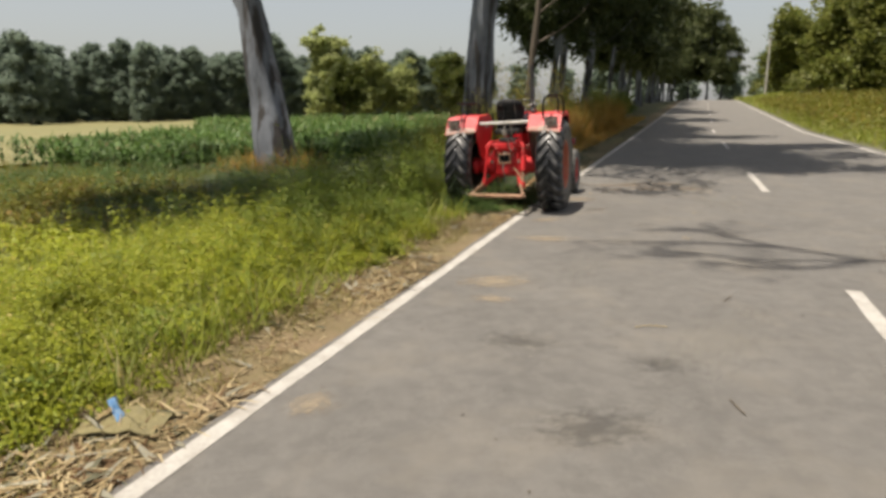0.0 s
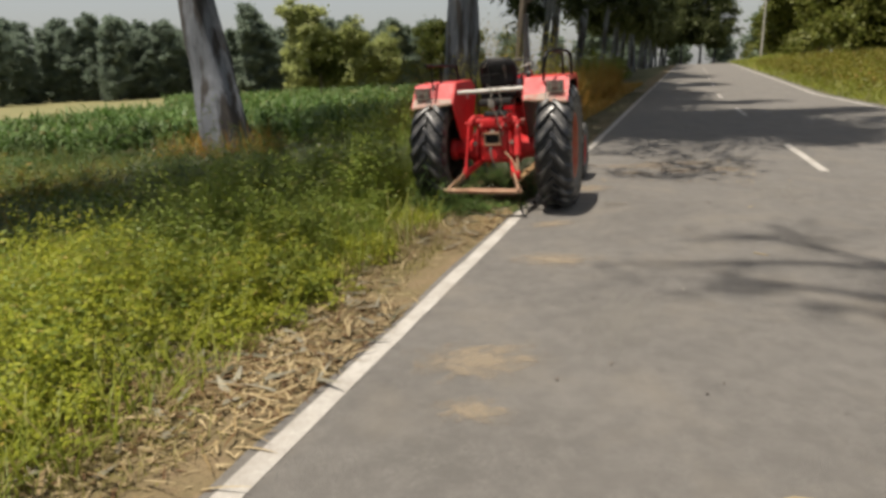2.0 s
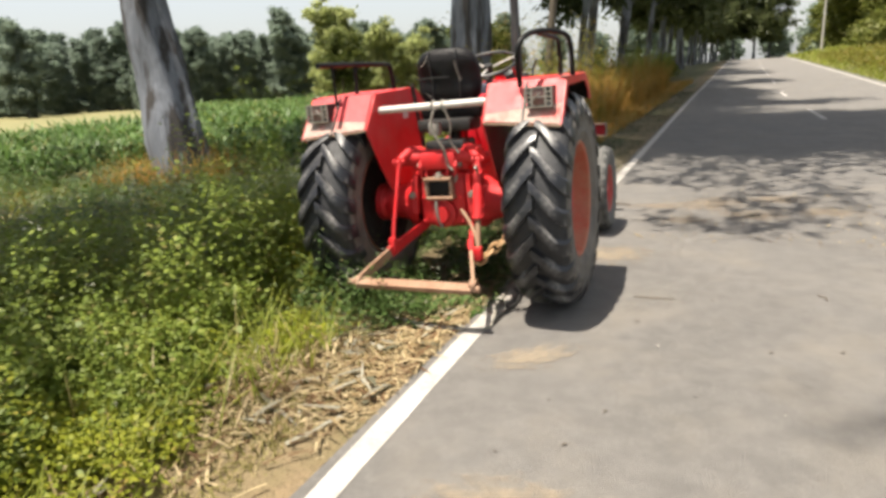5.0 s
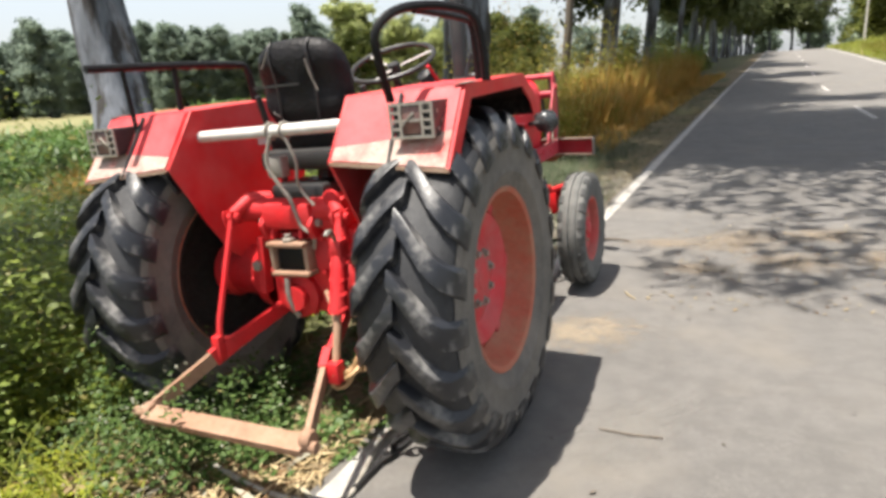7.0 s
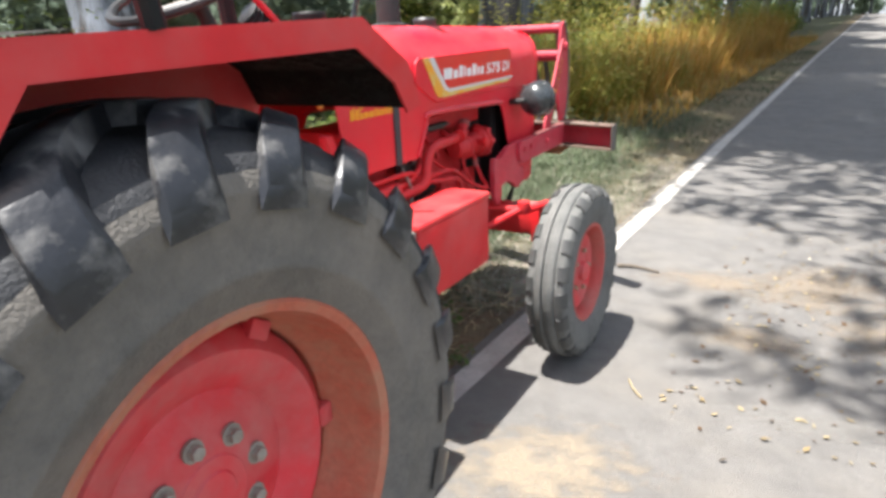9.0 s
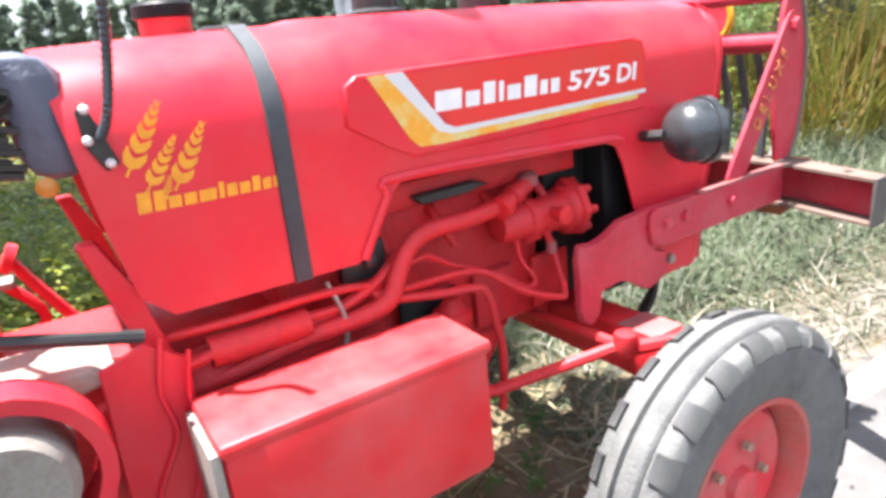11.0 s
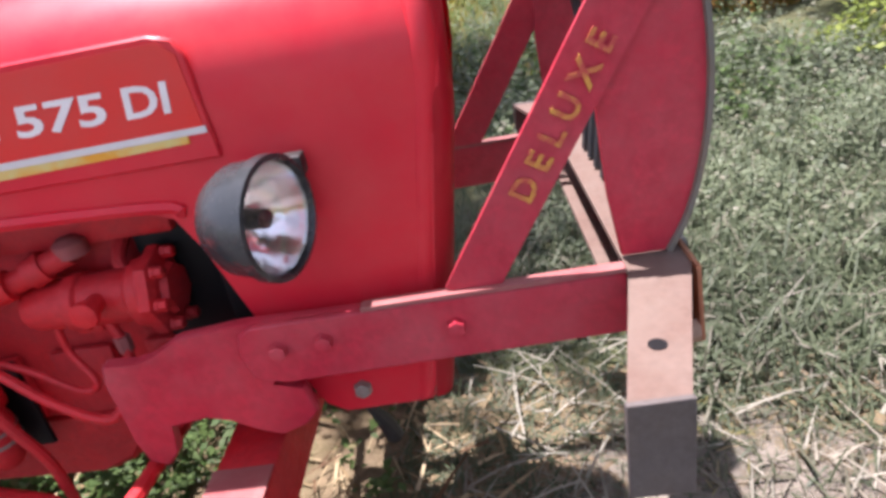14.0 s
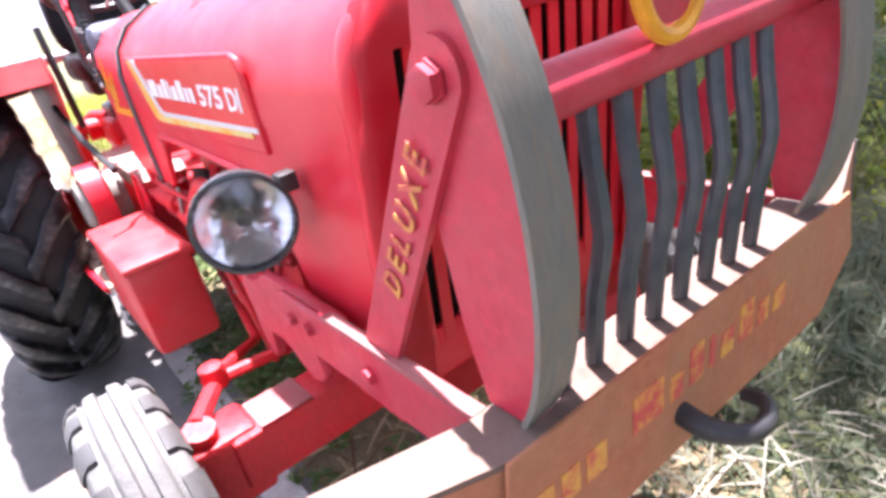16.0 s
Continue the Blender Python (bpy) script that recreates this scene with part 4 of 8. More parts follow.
def tree(m, label, height=14, r=0.3, lean=(0.5, 0.2), limbs=9, seed=1, clump=1.3, per=260, leaf=0.3, hang=True, bark=None, leaves=None, group="", narrow=0.35, sub=3, sides=10, low=0.38, aim=None, reach=1.0, boughs=(), sprays=()):
    ob = thing("tree", label, "tree", group, m=m)
    bm, ends = trunk_mesh(height, r, lean, limbs, seed, sides, low=low, aim=aim, reach=reach, boughs=boughs)
    nodes = [Vector(e) for e, _ in ends]
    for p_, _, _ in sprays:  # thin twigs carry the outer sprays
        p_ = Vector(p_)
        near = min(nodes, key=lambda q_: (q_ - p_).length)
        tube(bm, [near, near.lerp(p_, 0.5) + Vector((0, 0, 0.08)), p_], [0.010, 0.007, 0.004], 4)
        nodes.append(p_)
    part("trunk", bm, bark or M_BARK, ob)
    me = crown_mesh("crown", ends + list(sprays), clump, per, leaf, hang, seed, narrow, sub)
    me.materials.append(leaves or M_EUCA)
    cr = new("crown", me)
    cr.parent = ob
    return ob


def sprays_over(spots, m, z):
    """Unseen leaf sprays added at height z to shade the ground spots (x, y, leaves, spread); m is the tree's foot."""
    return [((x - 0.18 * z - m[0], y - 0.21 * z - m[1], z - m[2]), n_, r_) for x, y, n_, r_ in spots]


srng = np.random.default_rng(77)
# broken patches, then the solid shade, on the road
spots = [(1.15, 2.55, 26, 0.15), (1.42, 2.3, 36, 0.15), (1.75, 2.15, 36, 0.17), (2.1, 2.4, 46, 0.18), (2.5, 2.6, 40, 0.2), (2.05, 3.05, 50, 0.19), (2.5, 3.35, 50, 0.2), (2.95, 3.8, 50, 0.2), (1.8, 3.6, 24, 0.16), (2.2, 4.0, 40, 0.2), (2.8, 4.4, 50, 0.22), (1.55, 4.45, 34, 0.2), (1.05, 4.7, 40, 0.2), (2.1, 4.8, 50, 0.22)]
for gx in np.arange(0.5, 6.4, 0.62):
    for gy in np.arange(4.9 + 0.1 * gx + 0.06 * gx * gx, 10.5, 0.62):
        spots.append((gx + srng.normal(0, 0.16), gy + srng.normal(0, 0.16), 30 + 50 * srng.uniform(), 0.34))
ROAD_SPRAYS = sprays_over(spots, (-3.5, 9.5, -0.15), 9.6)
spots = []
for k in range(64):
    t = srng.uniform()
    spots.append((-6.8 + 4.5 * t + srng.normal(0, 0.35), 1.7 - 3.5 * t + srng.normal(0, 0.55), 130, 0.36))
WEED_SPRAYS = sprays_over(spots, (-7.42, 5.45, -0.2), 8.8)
# the two large trunks near the tractor; unseen boughs added to cast shade
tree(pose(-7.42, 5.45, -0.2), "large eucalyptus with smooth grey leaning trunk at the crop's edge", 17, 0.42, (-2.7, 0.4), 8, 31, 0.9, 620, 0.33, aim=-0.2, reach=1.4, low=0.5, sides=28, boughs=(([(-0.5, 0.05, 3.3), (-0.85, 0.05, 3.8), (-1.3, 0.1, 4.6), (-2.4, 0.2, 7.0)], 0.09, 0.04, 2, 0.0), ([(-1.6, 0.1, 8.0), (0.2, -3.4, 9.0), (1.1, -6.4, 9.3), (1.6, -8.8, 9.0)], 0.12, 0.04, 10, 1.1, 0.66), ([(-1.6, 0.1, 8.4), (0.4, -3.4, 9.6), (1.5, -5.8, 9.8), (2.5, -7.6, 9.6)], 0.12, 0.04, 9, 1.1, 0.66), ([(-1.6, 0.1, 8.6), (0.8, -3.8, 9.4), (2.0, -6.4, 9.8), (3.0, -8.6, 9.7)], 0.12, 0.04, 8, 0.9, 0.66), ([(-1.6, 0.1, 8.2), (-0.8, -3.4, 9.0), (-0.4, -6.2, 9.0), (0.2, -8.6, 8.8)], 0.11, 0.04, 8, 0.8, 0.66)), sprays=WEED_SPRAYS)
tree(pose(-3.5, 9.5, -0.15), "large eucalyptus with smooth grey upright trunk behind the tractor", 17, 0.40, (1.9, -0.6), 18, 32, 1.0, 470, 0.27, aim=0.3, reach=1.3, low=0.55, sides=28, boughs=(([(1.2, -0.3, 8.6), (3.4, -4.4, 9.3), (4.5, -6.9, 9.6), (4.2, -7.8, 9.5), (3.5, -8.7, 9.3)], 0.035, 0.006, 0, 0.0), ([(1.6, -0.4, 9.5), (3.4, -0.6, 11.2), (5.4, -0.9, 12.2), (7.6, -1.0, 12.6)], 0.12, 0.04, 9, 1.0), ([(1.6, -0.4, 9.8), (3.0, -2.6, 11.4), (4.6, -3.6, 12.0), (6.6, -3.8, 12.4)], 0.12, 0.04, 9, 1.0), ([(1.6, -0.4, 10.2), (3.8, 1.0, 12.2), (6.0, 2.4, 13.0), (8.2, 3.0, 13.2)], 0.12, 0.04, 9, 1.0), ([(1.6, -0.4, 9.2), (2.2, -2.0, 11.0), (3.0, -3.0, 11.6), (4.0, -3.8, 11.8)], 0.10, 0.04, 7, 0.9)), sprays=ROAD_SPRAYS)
# the high boughs that reach over the road from its far side and cast soft streaks on it
over = thing("tree", "bare-limbed tree reaching high over the road", "tree", m=pose(9.7, -4.0, 0.0))
bm = bmesh.new()
tube(bm, [(0, 0, -0.3), (-0.3, 0.1, 5), (-0.9, 0.2, 12), (-1.6, 0.3, 20)], [0.36, 0.30, 0.22, 0.08], 10, 4)
tips = []
bq = np.random.default_rng(17)
for path, r0, r1 in (
    ([(-1.2, 0.2, 15.0), (-5.5, -1.4, 17.6), (-8.84, -1.98, 18.0), (-9.84, -2.33, 18.0)], 0.055, 0.03),
    ([(-8.84, -1.98, 18.0), (-9.54, -1.58, 18.0), (-9.94, -1.23, 18.0), (-10.3, -0.33, 18.1)], 0.055, 0.03),
    ([(-9.54, -1.58, 18.0), (-10.24, -1.58, 18.0), (-10.74, -1.68, 18.0), (-11.04, -1.78, 18.1)], 0.06, 0.035),
    ([(-9.84, -2.33, 18.0), (-10.24, -2.18, 18.0), (-10.64, -2.13, 18.0), (-10.44, -2.08, 18.1)], 0.05, 0.03),
    ([(-9.94, -1.23, 18.0), (-10.4, -0.88, 18.0), (-10.64, -0.73, 18.1)], 0.045, 0.025),
    ([(-8.84, -1.98, 18.0), (-9.44, -2.43, 17.9), (-9.94, -2.53, 17.9), (-10.34, -2.43, 17.9)], 0.055, 0.03),
):
    line = smooth_line(path, 5)
    tube(bm, line, [r0 + (r1 - r0) * i / (len(line) - 1) for i in range(len(line))], 7)
    if path[0][0] < -2:
        for k in range(5):
            o = line[int(bq.uniform(0.3, 1.0) * (len(line) - 1))]
            e = o + Vector((bq.normal(-0.15, 0.2), bq.normal(0, 0.12), bq.normal(-0.1, 0.2)))
            tube(bm, [o, o.lerp(e, 0.5) + Vector((0, 0, 0.05)), e], [0.022, 0.018, 0.01], 5, 2)
            tips.append((e, 0.5))
part("trunk", bm, M_BARK, over)
me = crown_mesh("crown", tips, 0.22, 22, 0.14, True, 18, 0.3, 2)
me.materials.append(M_EUCA)
cr = new("crown", me)
cr.parent = over
# the roadside row
for k, (u_, v_, h_, sd) in enumerate(((-4.9, 20.0, 17, 41), (-4.4, 25, 18, 42), (-5.4, 28, 16, 43), (-4.4, 33, 18, 44), (-5.2, 39, 17, 45), (-4.6, 46, 19, 46))):
    x, y = rd(u_, v_)
    tree(pose(x, y, -0.2 + float(rise(v_))), "tall dark eucalyptus with pale trunk in the roadside row", h_, 0.15 if k < 1 else 0.2, (1.6, 0.3), 16, sd, 1.0, 260, 0.40, group="left roadside row", narrow=0.36, bark=M_DARKBARK if k < 1 else M_BARK, aim=0.0 if k < 1 else None, reach=1.6 if k < 1 else 1.15, low=0.24)
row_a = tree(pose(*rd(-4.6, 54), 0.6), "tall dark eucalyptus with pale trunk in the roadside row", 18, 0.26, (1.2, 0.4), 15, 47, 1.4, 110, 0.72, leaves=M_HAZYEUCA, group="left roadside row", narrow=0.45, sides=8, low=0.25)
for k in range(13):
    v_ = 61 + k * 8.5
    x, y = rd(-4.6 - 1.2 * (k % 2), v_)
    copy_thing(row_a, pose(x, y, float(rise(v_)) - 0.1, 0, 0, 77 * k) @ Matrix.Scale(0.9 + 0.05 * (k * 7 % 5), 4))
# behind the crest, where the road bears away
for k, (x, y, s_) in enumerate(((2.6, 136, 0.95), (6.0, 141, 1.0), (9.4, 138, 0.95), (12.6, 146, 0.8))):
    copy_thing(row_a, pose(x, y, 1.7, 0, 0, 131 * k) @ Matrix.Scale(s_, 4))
# the right side
for k, (u_, v_, h_, sd, mt_) in enumerate(((17.5, 46, 8, 51, M_TREEGREEN), (20.5, 37, 8.5, 52, M_TREEGREEN), (16.5, 57, 8, 53, M_BRIGHTTREE), (24, 44, 12, 54, M_TREEGREEN), (23, 33, 13, 58, M_TREEGREEN), (21.5, 27, 9, 59, M_TREEGREEN), (19, 66, 10, 57, M_BRIGHTTREE))):
    x, y = rd(u_, v_)
    tree(pose(x, y, 0.55 + float(rise(v_))), "broad green tree with low crown on the far verge", h_, 0.22, (0.5, 0.4), 14, sd, 1.05, 180, 0.38, False, M_DARKBARK, mt_, "far verge trees", 0.6, low=0.15)
row_b = tree(pose(*rd(17.5, 78), 1.5), "broad leafy tree on the far verge", 11, 0.25, (0.6, 0.3), 14, 55, 1.4, 90, 0.65, False, M_DARKBARK, M_BRIGHTTREE, "far verge trees", 0.6, sides=7, low=0.12)
for k in range(9):
    v_ = 88 + 13 * k
    x, y = rd(17.0 + 4.0 * (k % 3) + 0.3 * k, v_)
    copy_thing(row_b, pose(x, y, 0.5 + float(rise(v_)), 0, 0, 61 * k) @ Matrix.Scale(0.85 + 0.09 * (k * 3 % 5), 4))
# the plantation across the field, its distance haze painted into the leaf colour
far_src = [tree(pose(fx_, fy_, float(gz(np.float64(fx_), np.float64(fy_))) - 0.1), "slim plantation tree across the field, tinted with painted haze", fh_, 0.12, (0.2, 0.1), 30, sd, 0.55, 170, 0.27, False, M_BARK, M_FARTREE, "plantation trees", 0.6, 2, 6, low=0.05, reach=0.52) for fx_, fy_, fh_, sd in ((-44, 60, 9.4, 61), (-52, 48, 8.0, 62), (-57, 38, 8.6, 63), (-64, 34, 10.0, 64))]
prng = np.random.default_rng(5)
for k in range(210):
    t = (k % 70) / 69
    back = 4 * (k // 70)
    x = -90 + 66 * t - back * 0.8 + prng.normal(0, 0.5)
    y = 14 + 70 * t + back + prng.normal(0, 1.0)
    copy_thing(far_src[k * 7 % 4], pose(x, y, float(gz(np.float64(x), np.float64(y))) - 0.1, 0, 0, prng.uniform(0, 360)) @ Matrix.Scale(prng.uniform(0.72, 0.92), 4))
for k in range(64):
    x = -84 + 5 * (k % 2) + prng.normal(0, 1.0)
    y = 12 - 1.6 * k + prng.normal(0, 0.6)
    copy_thing(far_src[k * 5 % 4], pose(x, y, float(gz(np.float64(x), np.float64(y))) - 0.1, 0, 0, prng.uniform(0, 360)) @ Matrix.Scale(prng.uniform(0.72, 0.92), 4))
# nearer bright trees at the field's end
for x, y, h_, sd in ((-28.2, 45.5, 6.7, 71), (-25.5, 48, 5.0, 72), (-31.2, 50, 4.0, 73), (-23.0, 50, 3.6, 74)):
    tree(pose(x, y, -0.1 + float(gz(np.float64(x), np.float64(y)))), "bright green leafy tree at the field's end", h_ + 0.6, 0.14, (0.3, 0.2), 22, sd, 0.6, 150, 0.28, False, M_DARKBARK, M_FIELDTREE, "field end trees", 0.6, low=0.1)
tree(pose(-18.5, 30, -0.2), "small dark tree standing in the crop", 3.6, 0.08, (0.1, 0.1), 9, 75, 0.45, 130, 0.2, False, M_DARKBARK, M_TREEGREEN, "", 0.6)
for x, y, h_, sd in ((-21.5, 62, 5.8, 76), (-18.5, 60, 5.2, 77)):
    tree(pose(x, y, -0.1 + float(gz(np.float64(x), np.float64(y)))), "slim dark tree at the field's end", h_, 0.13, (0.2, 0.2), 12, sd, 0.9, 150, 0.35, False, M_DARKBARK, M_TREEGREEN, "field end trees", 0.6, low=0.1)
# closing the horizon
hz = tree(pose(30, 210, 1.8), "far tree on the horizon, haze painted into its leaves", 13, 0.3, (0.3, 0.2), 14, 78, 2.4, 40, 1.5, False, M_BARK, M_FARTREE, "horizon trees", 0.7, 2, 6, low=0.08)
for k in range(46):
    a = radians(-78 + 156 * k / 45)
    d = 230 + 40 * (k * 5 % 7) / 7
    x, y = d * math.sin(a), d * math.cos(a)
    copy_thing(hz, pose(x, y, 1.8, 0, 0, 53 * k) @ Matrix.Scale(0.85 + 0.1 * (k * 3 % 4), 4))

# utility pole on the far verge
pole = thing("utility_pole", "pale concrete utility pole on the far verge", "pole", m=pose(16.2, 104, 2.0))
bm = bmesh.new()
tube(bm, [(0, 0, -0.3), (0, 0, 9.2)], [0.17, 0.11], 8)
part("mast", bm, M_CONCRETE, pole)
bm = bmesh.new()
box(bm, -0.7, 0.7, -0.05, 0.05, 8.6, 8.7, 0.01)
part("cross_arm", bm, M_WORN, pole)


# ---- tractor ----
# it leans a little to the soft verge, about the foot of its road-side wheels
tractor = thing("tractor", "red farm tractor with front guard parked half on the verge", "tractor", m=Matrix.Translation((0.72, 0, 0)) @ pose(0, 0, 0, 0, -2.0, 0) @ Matrix.Translation((-0.72, 0, 0)))


def words(name, text, size, material_, parent, m, extrude=0.0008, shear=0.0):
    """A line of lettering in the built-in font as a mesh."""
    cu = bpy.data.curves.new(name, "FONT")
    cu.body, cu.size, cu.extrude, cu.resolution_u, cu.offset, cu.shear = text, size, extrude, 3, size * 0.022, shear
    tmp = new(name + "_curve", cu)
    me = bpy.data.meshes.new_from_object(tmp.evaluated_get(bpy.context.evaluated_depsgraph_get()))
    bpy.data.objects.remove(tmp)
    me.materials.append(material_)
    ob = new(name, me)
    ob.parent = parent
    ob.matrix_basis = m
    return ob


# x to +y, y to +z, out of the right side
RIGHT_SIDE = Matrix(((0, 0, 1, 0), (1, 0, 0, 0), (0, 1, 0, 0), (0, 0, 0, 1)))


def bars(name, widths, gap, height, material_, parent, m, slant=0.0, lift=None):
    """Plain bars that stand for a word."""
    bm = bmesh.new()
    x = 0.0
    for k, w in enumerate(widths):
        h = height * (lift[k] if lift else 1.0)
        q = [bm.verts.new(m @ Vector(c)) for c in ((x, 0, 0), (x + w, 0, 0), (x + w + slant * h, h, 0), (x + slant * h, h, 0))]
        f = bm.faces.new(q)
        ex = bmesh.ops.extrude_face_region(bm, geom=[f])
        for v_ in ex["geom"]:
            if isinstance(v_, bmesh.types.BMVert):
                v_.co += m.to_3x3() @ Vector((0, 0, 0.0012))
        x += w + gap
    return part(name, bm, material_, parent, smooth=False)


# -- rear wheels --
RZ, RX = 0.650, 0.685


def rear_tyre_meshes():
    """The tyre with its chevron lugs, axis along x, centre at the origin."""
    w, ro = 0.19, 0.655
    bm = bmesh.new()
    prof = [(0.365, -0.15), (0.40, -0.172), (0.48, -0.192), (0.56, -0.192), (0.615, -0.178), (0.645, -0.14), (ro, -0.07), (ro + 0.004, 0), (ro, 0.07), (0.645, 0.14), (0.615, 0.178), (0.56, 0.192), (0.48, 0.192), (0.40, 0.172), (0.365, 0.15)]
    lathe(bm, prof, 56, AX)
    return bm


LUGS = 21


def lug_mesh():
    """One curved tread bar of the right half, with rounded edges."""
    bm = bmesh.new()
    prev = None
    for s, da, r0 in ((-0.012, 0.0, 0.652), (0.02, 0.045, 0.654), (0.06, 0.115, 0.654), (0.10, 0.19, 0.650), (0.14, 0.25, 0.640), (0.17, 0.29, 0.625), (0.196, 0.315, 0.590), (0.207, 0.325, 0.555)):
        hw = 0.030 + 0.012 * s / 0.19
        top = r0 + 0.044 if s < 0.16 else r0 + 0.040 - 0.5 * (s - 0.16)
        ring = []
        for rr, dw in ((r0 - 0.02, hw * 1.45), (top - 0.006, hw * 1.06), (top - 0.001, hw * 1.0), (top, hw * 0.88), (top, -hw * 0.88), (top - 0.001, -hw * 1.0), (top - 0.006, -hw * 1.06), (r0 - 0.02, -hw * 1.45)):
            a = da + dw / 0.66
            ring.append(bm.verts.new((s, rr * math.cos(a), rr * math.sin(a))))
        if prev:
            for i in range(8):
                bm.faces.new((prev[i], prev[(i + 1) % 8], ring[(i + 1) % 8], ring[i]))
        else:
            bm.faces.new(ring)
        prev = ring
    bm.faces.new(prev[::-1])
    return bm


def sidewall_rings():
    """The dusty side walls, a hair outside the rubber, with raised beads."""
    bm = bmesh.new()
    for s in (-1, 1):
        pr = [(0.368, 0.154), (0.40, 0.176), (0.43, 0.186), (0.435, 0.190), (0.445, 0.190), (0.45, 0.188), (0.50, 0.1955), (0.555, 0.1955), (0.56, 0.198), (0.57, 0.197), (0.595, 0.188)]
        lathe(bm, [(r, s * a) for r, a in pr], 56, AX)
    return bm


def rear_rim():
    """Rim barrel with flanges; the disc is a part of its own."""
    bm = bmesh.new()
    pr = [(0.385, -0.158), (0.372, -0.165), (0.355, -0.158), (0.345, -0.12), (0.335, -0.06), (0.315, -0.045), (0.315, 0.03), (0.335, 0.05), (0.348, 0.12), (0.357, 0.158), (0.374, 0.166), (0.386, 0.158), (0.386, 0.13), (0.36, 0.10), (0.33, 0.03), (0.33, -0.05), (0.36, -0.1), (0.385, -0.13)]
    lathe(bm, pr + [pr[0]], 48, AX)
    return bm


def rear_disc():
    bm = bmesh.new()
    lathe(bm, [(0.0, 0.045), (0.10, 0.045), (0.115, 0.038), (0.15, 0.034), (0.19, 0.02), (0.235, 0.052), (0.27, 0.06), (0.30, 0.035), (0.318, 0.0), (0.318, -0.02), (0.27, 0.03), (0.18, 0.0), (0.0, 0.02)], 48, AX)
    return bm


def rear_hub(bm):
    lathe(bm, [(0.0, 0.056), (0.045, 0.055), (0.050, 0.050), (0.074, 0.049), (0.079, 0.044)], 24, AX)
    return bm


tyre_me = wall_me = lug_me = None
for side, lab in ((1, "right"), (-1, "left")):
    wheel = part("rear_wheel", rear_rim(), M_RIM, tractor, "rear wheel rim with rusty orange-red paint")
    wheel.matrix_basis = pose(RX if side > 0 else -0.63, 0, RZ, 0, 0, 0 if side > 0 else 180) @ Matrix.Scale(0.918, 4)
    if tyre_me is None:
        ty = part("tyre", rear_tyre_meshes(), M_RUBBER, wheel, "large black tyre with dusty chevron lugs")
        wa = part("side_wall", sidewall_rings(), M_WALL, wheel, "dusty grey side wall")
        tyre_me, wall_me = ty.data, wa.data
    else:
        ty, wa = new("tyre", tyre_me), new("side_wall", wall_me)
        ty.parent = wa.parent = wheel
        ty["label"] = "large black tyre with dusty chevron lugs"
    for half in (1, -1):
        for k in range(LUGS):
            if lug_me is None:
                ob = part("tread_lug", lug_mesh(), M_LUG, wheel)
                lug_me = ob.data
            else:
                ob = new("tread_lug", lug_me)
                ob.parent = wheel
            turn = 360 * (k + (0.5 if half > 0 else 0.0)) / LUGS
            # on the turned left wheel the bars are mirrored, so that they run the same way
            ob.matrix_basis = pose(0, 0, 0, turn, 0, 0) @ Matrix.Diagonal((half, side, 1, 1))
    part("wheel_disc", rear_disc(), M_DISC, wheel, "bright red dished wheel disc")
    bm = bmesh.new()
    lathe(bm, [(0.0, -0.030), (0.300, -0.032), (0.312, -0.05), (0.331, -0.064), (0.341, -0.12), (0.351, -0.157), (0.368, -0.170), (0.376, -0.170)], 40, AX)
    part("dark_inner_face", bm, M_UNDERDARK, wheel, "dark inner side of the wheel")
    part("hub", rear_hub(bmesh.new()), M_DISC, wheel)
    for k in range(8):
        a = 2 * math.pi * k / 8 + 0.2
        bm = bmesh.new()
        lathe(bm, [(0.022, -0.004), (0.022, 0.003), (0.014, 0.0035)], 12, at(0.0425, 0.110 * math.cos(a), 0.110 * math.sin(a), AX))
        bolt(bm, 0.0445, 0.110 * math.cos(a), 0.110 * math.sin(a), AX, 0.014, 0.018)
        part("wheel_nut", bm, M_GUARDGREY, wheel, "grey worn wheel nut on a worn washer")
    for k in range(6):
        a = 2 * math.pi * k / 6 + 0.5
        bm = bmesh.new()
        box(bm, 0.0, 0.05, -0.025, 0.025, 0.285, 0.325, 0.006, pose(0, 0, 0, math.degrees(a), 0, 0))
        part("rim_lug", bm, M_DISC, wheel)

# -- front wheels --
FY, FZ, FX = 1.943, 0.376, 0.671


def front_tyre():
    bm = bmesh.new()
    pr = [(0.218, -0.066), (0.25, -0.078), (0.30, -0.090), (0.349, -0.0895), (0.377, -0.080), (0.383, -0.074), (0.387, -0.055), (0.387, -0.051), (0.385, -0.043), (0.396, -0.039), (0.400, -0.034), (0.402, -0.014), (0.388, -0.010), (0.388, 0.010), (0.402, 0.014), (0.400, 0.034), (0.396, 0.039), (0.385, 0.043), (0.387, 0.051), (0.387, 0.055), (0.383, 0.074), (0.377, 0.080), (0.349, 0.0895), (0.30, 0.090), (0.25, 0.078), (0.218, 0.066)]
    lathe(bm, pr, 64, AX)
    return bm


def tread_block():
    bm = bmesh.new()
    q = []
    for x, z in ((0.052, 0.37), (0.054, 0.3955), (0.071, 0.392), (0.085, 0.378), (0.0935, 0.356), (0.086, 0.342)):
        for y in (-0.033, 0.033):
            q.append(bm.verts.new((x, y * (0.86 if z > 0.39 else 1.0), z)))
    for i in range(0, 10, 2):
        bm.faces.new((q[i], q[i + 1], q[i + 3], q[i + 2]))
    bm.faces.new([q[i] for i in (0, 2, 4, 6, 8, 10)])
    bm.faces.new([q[i] for i in (11, 9, 7, 5, 3, 1)])
    return bm


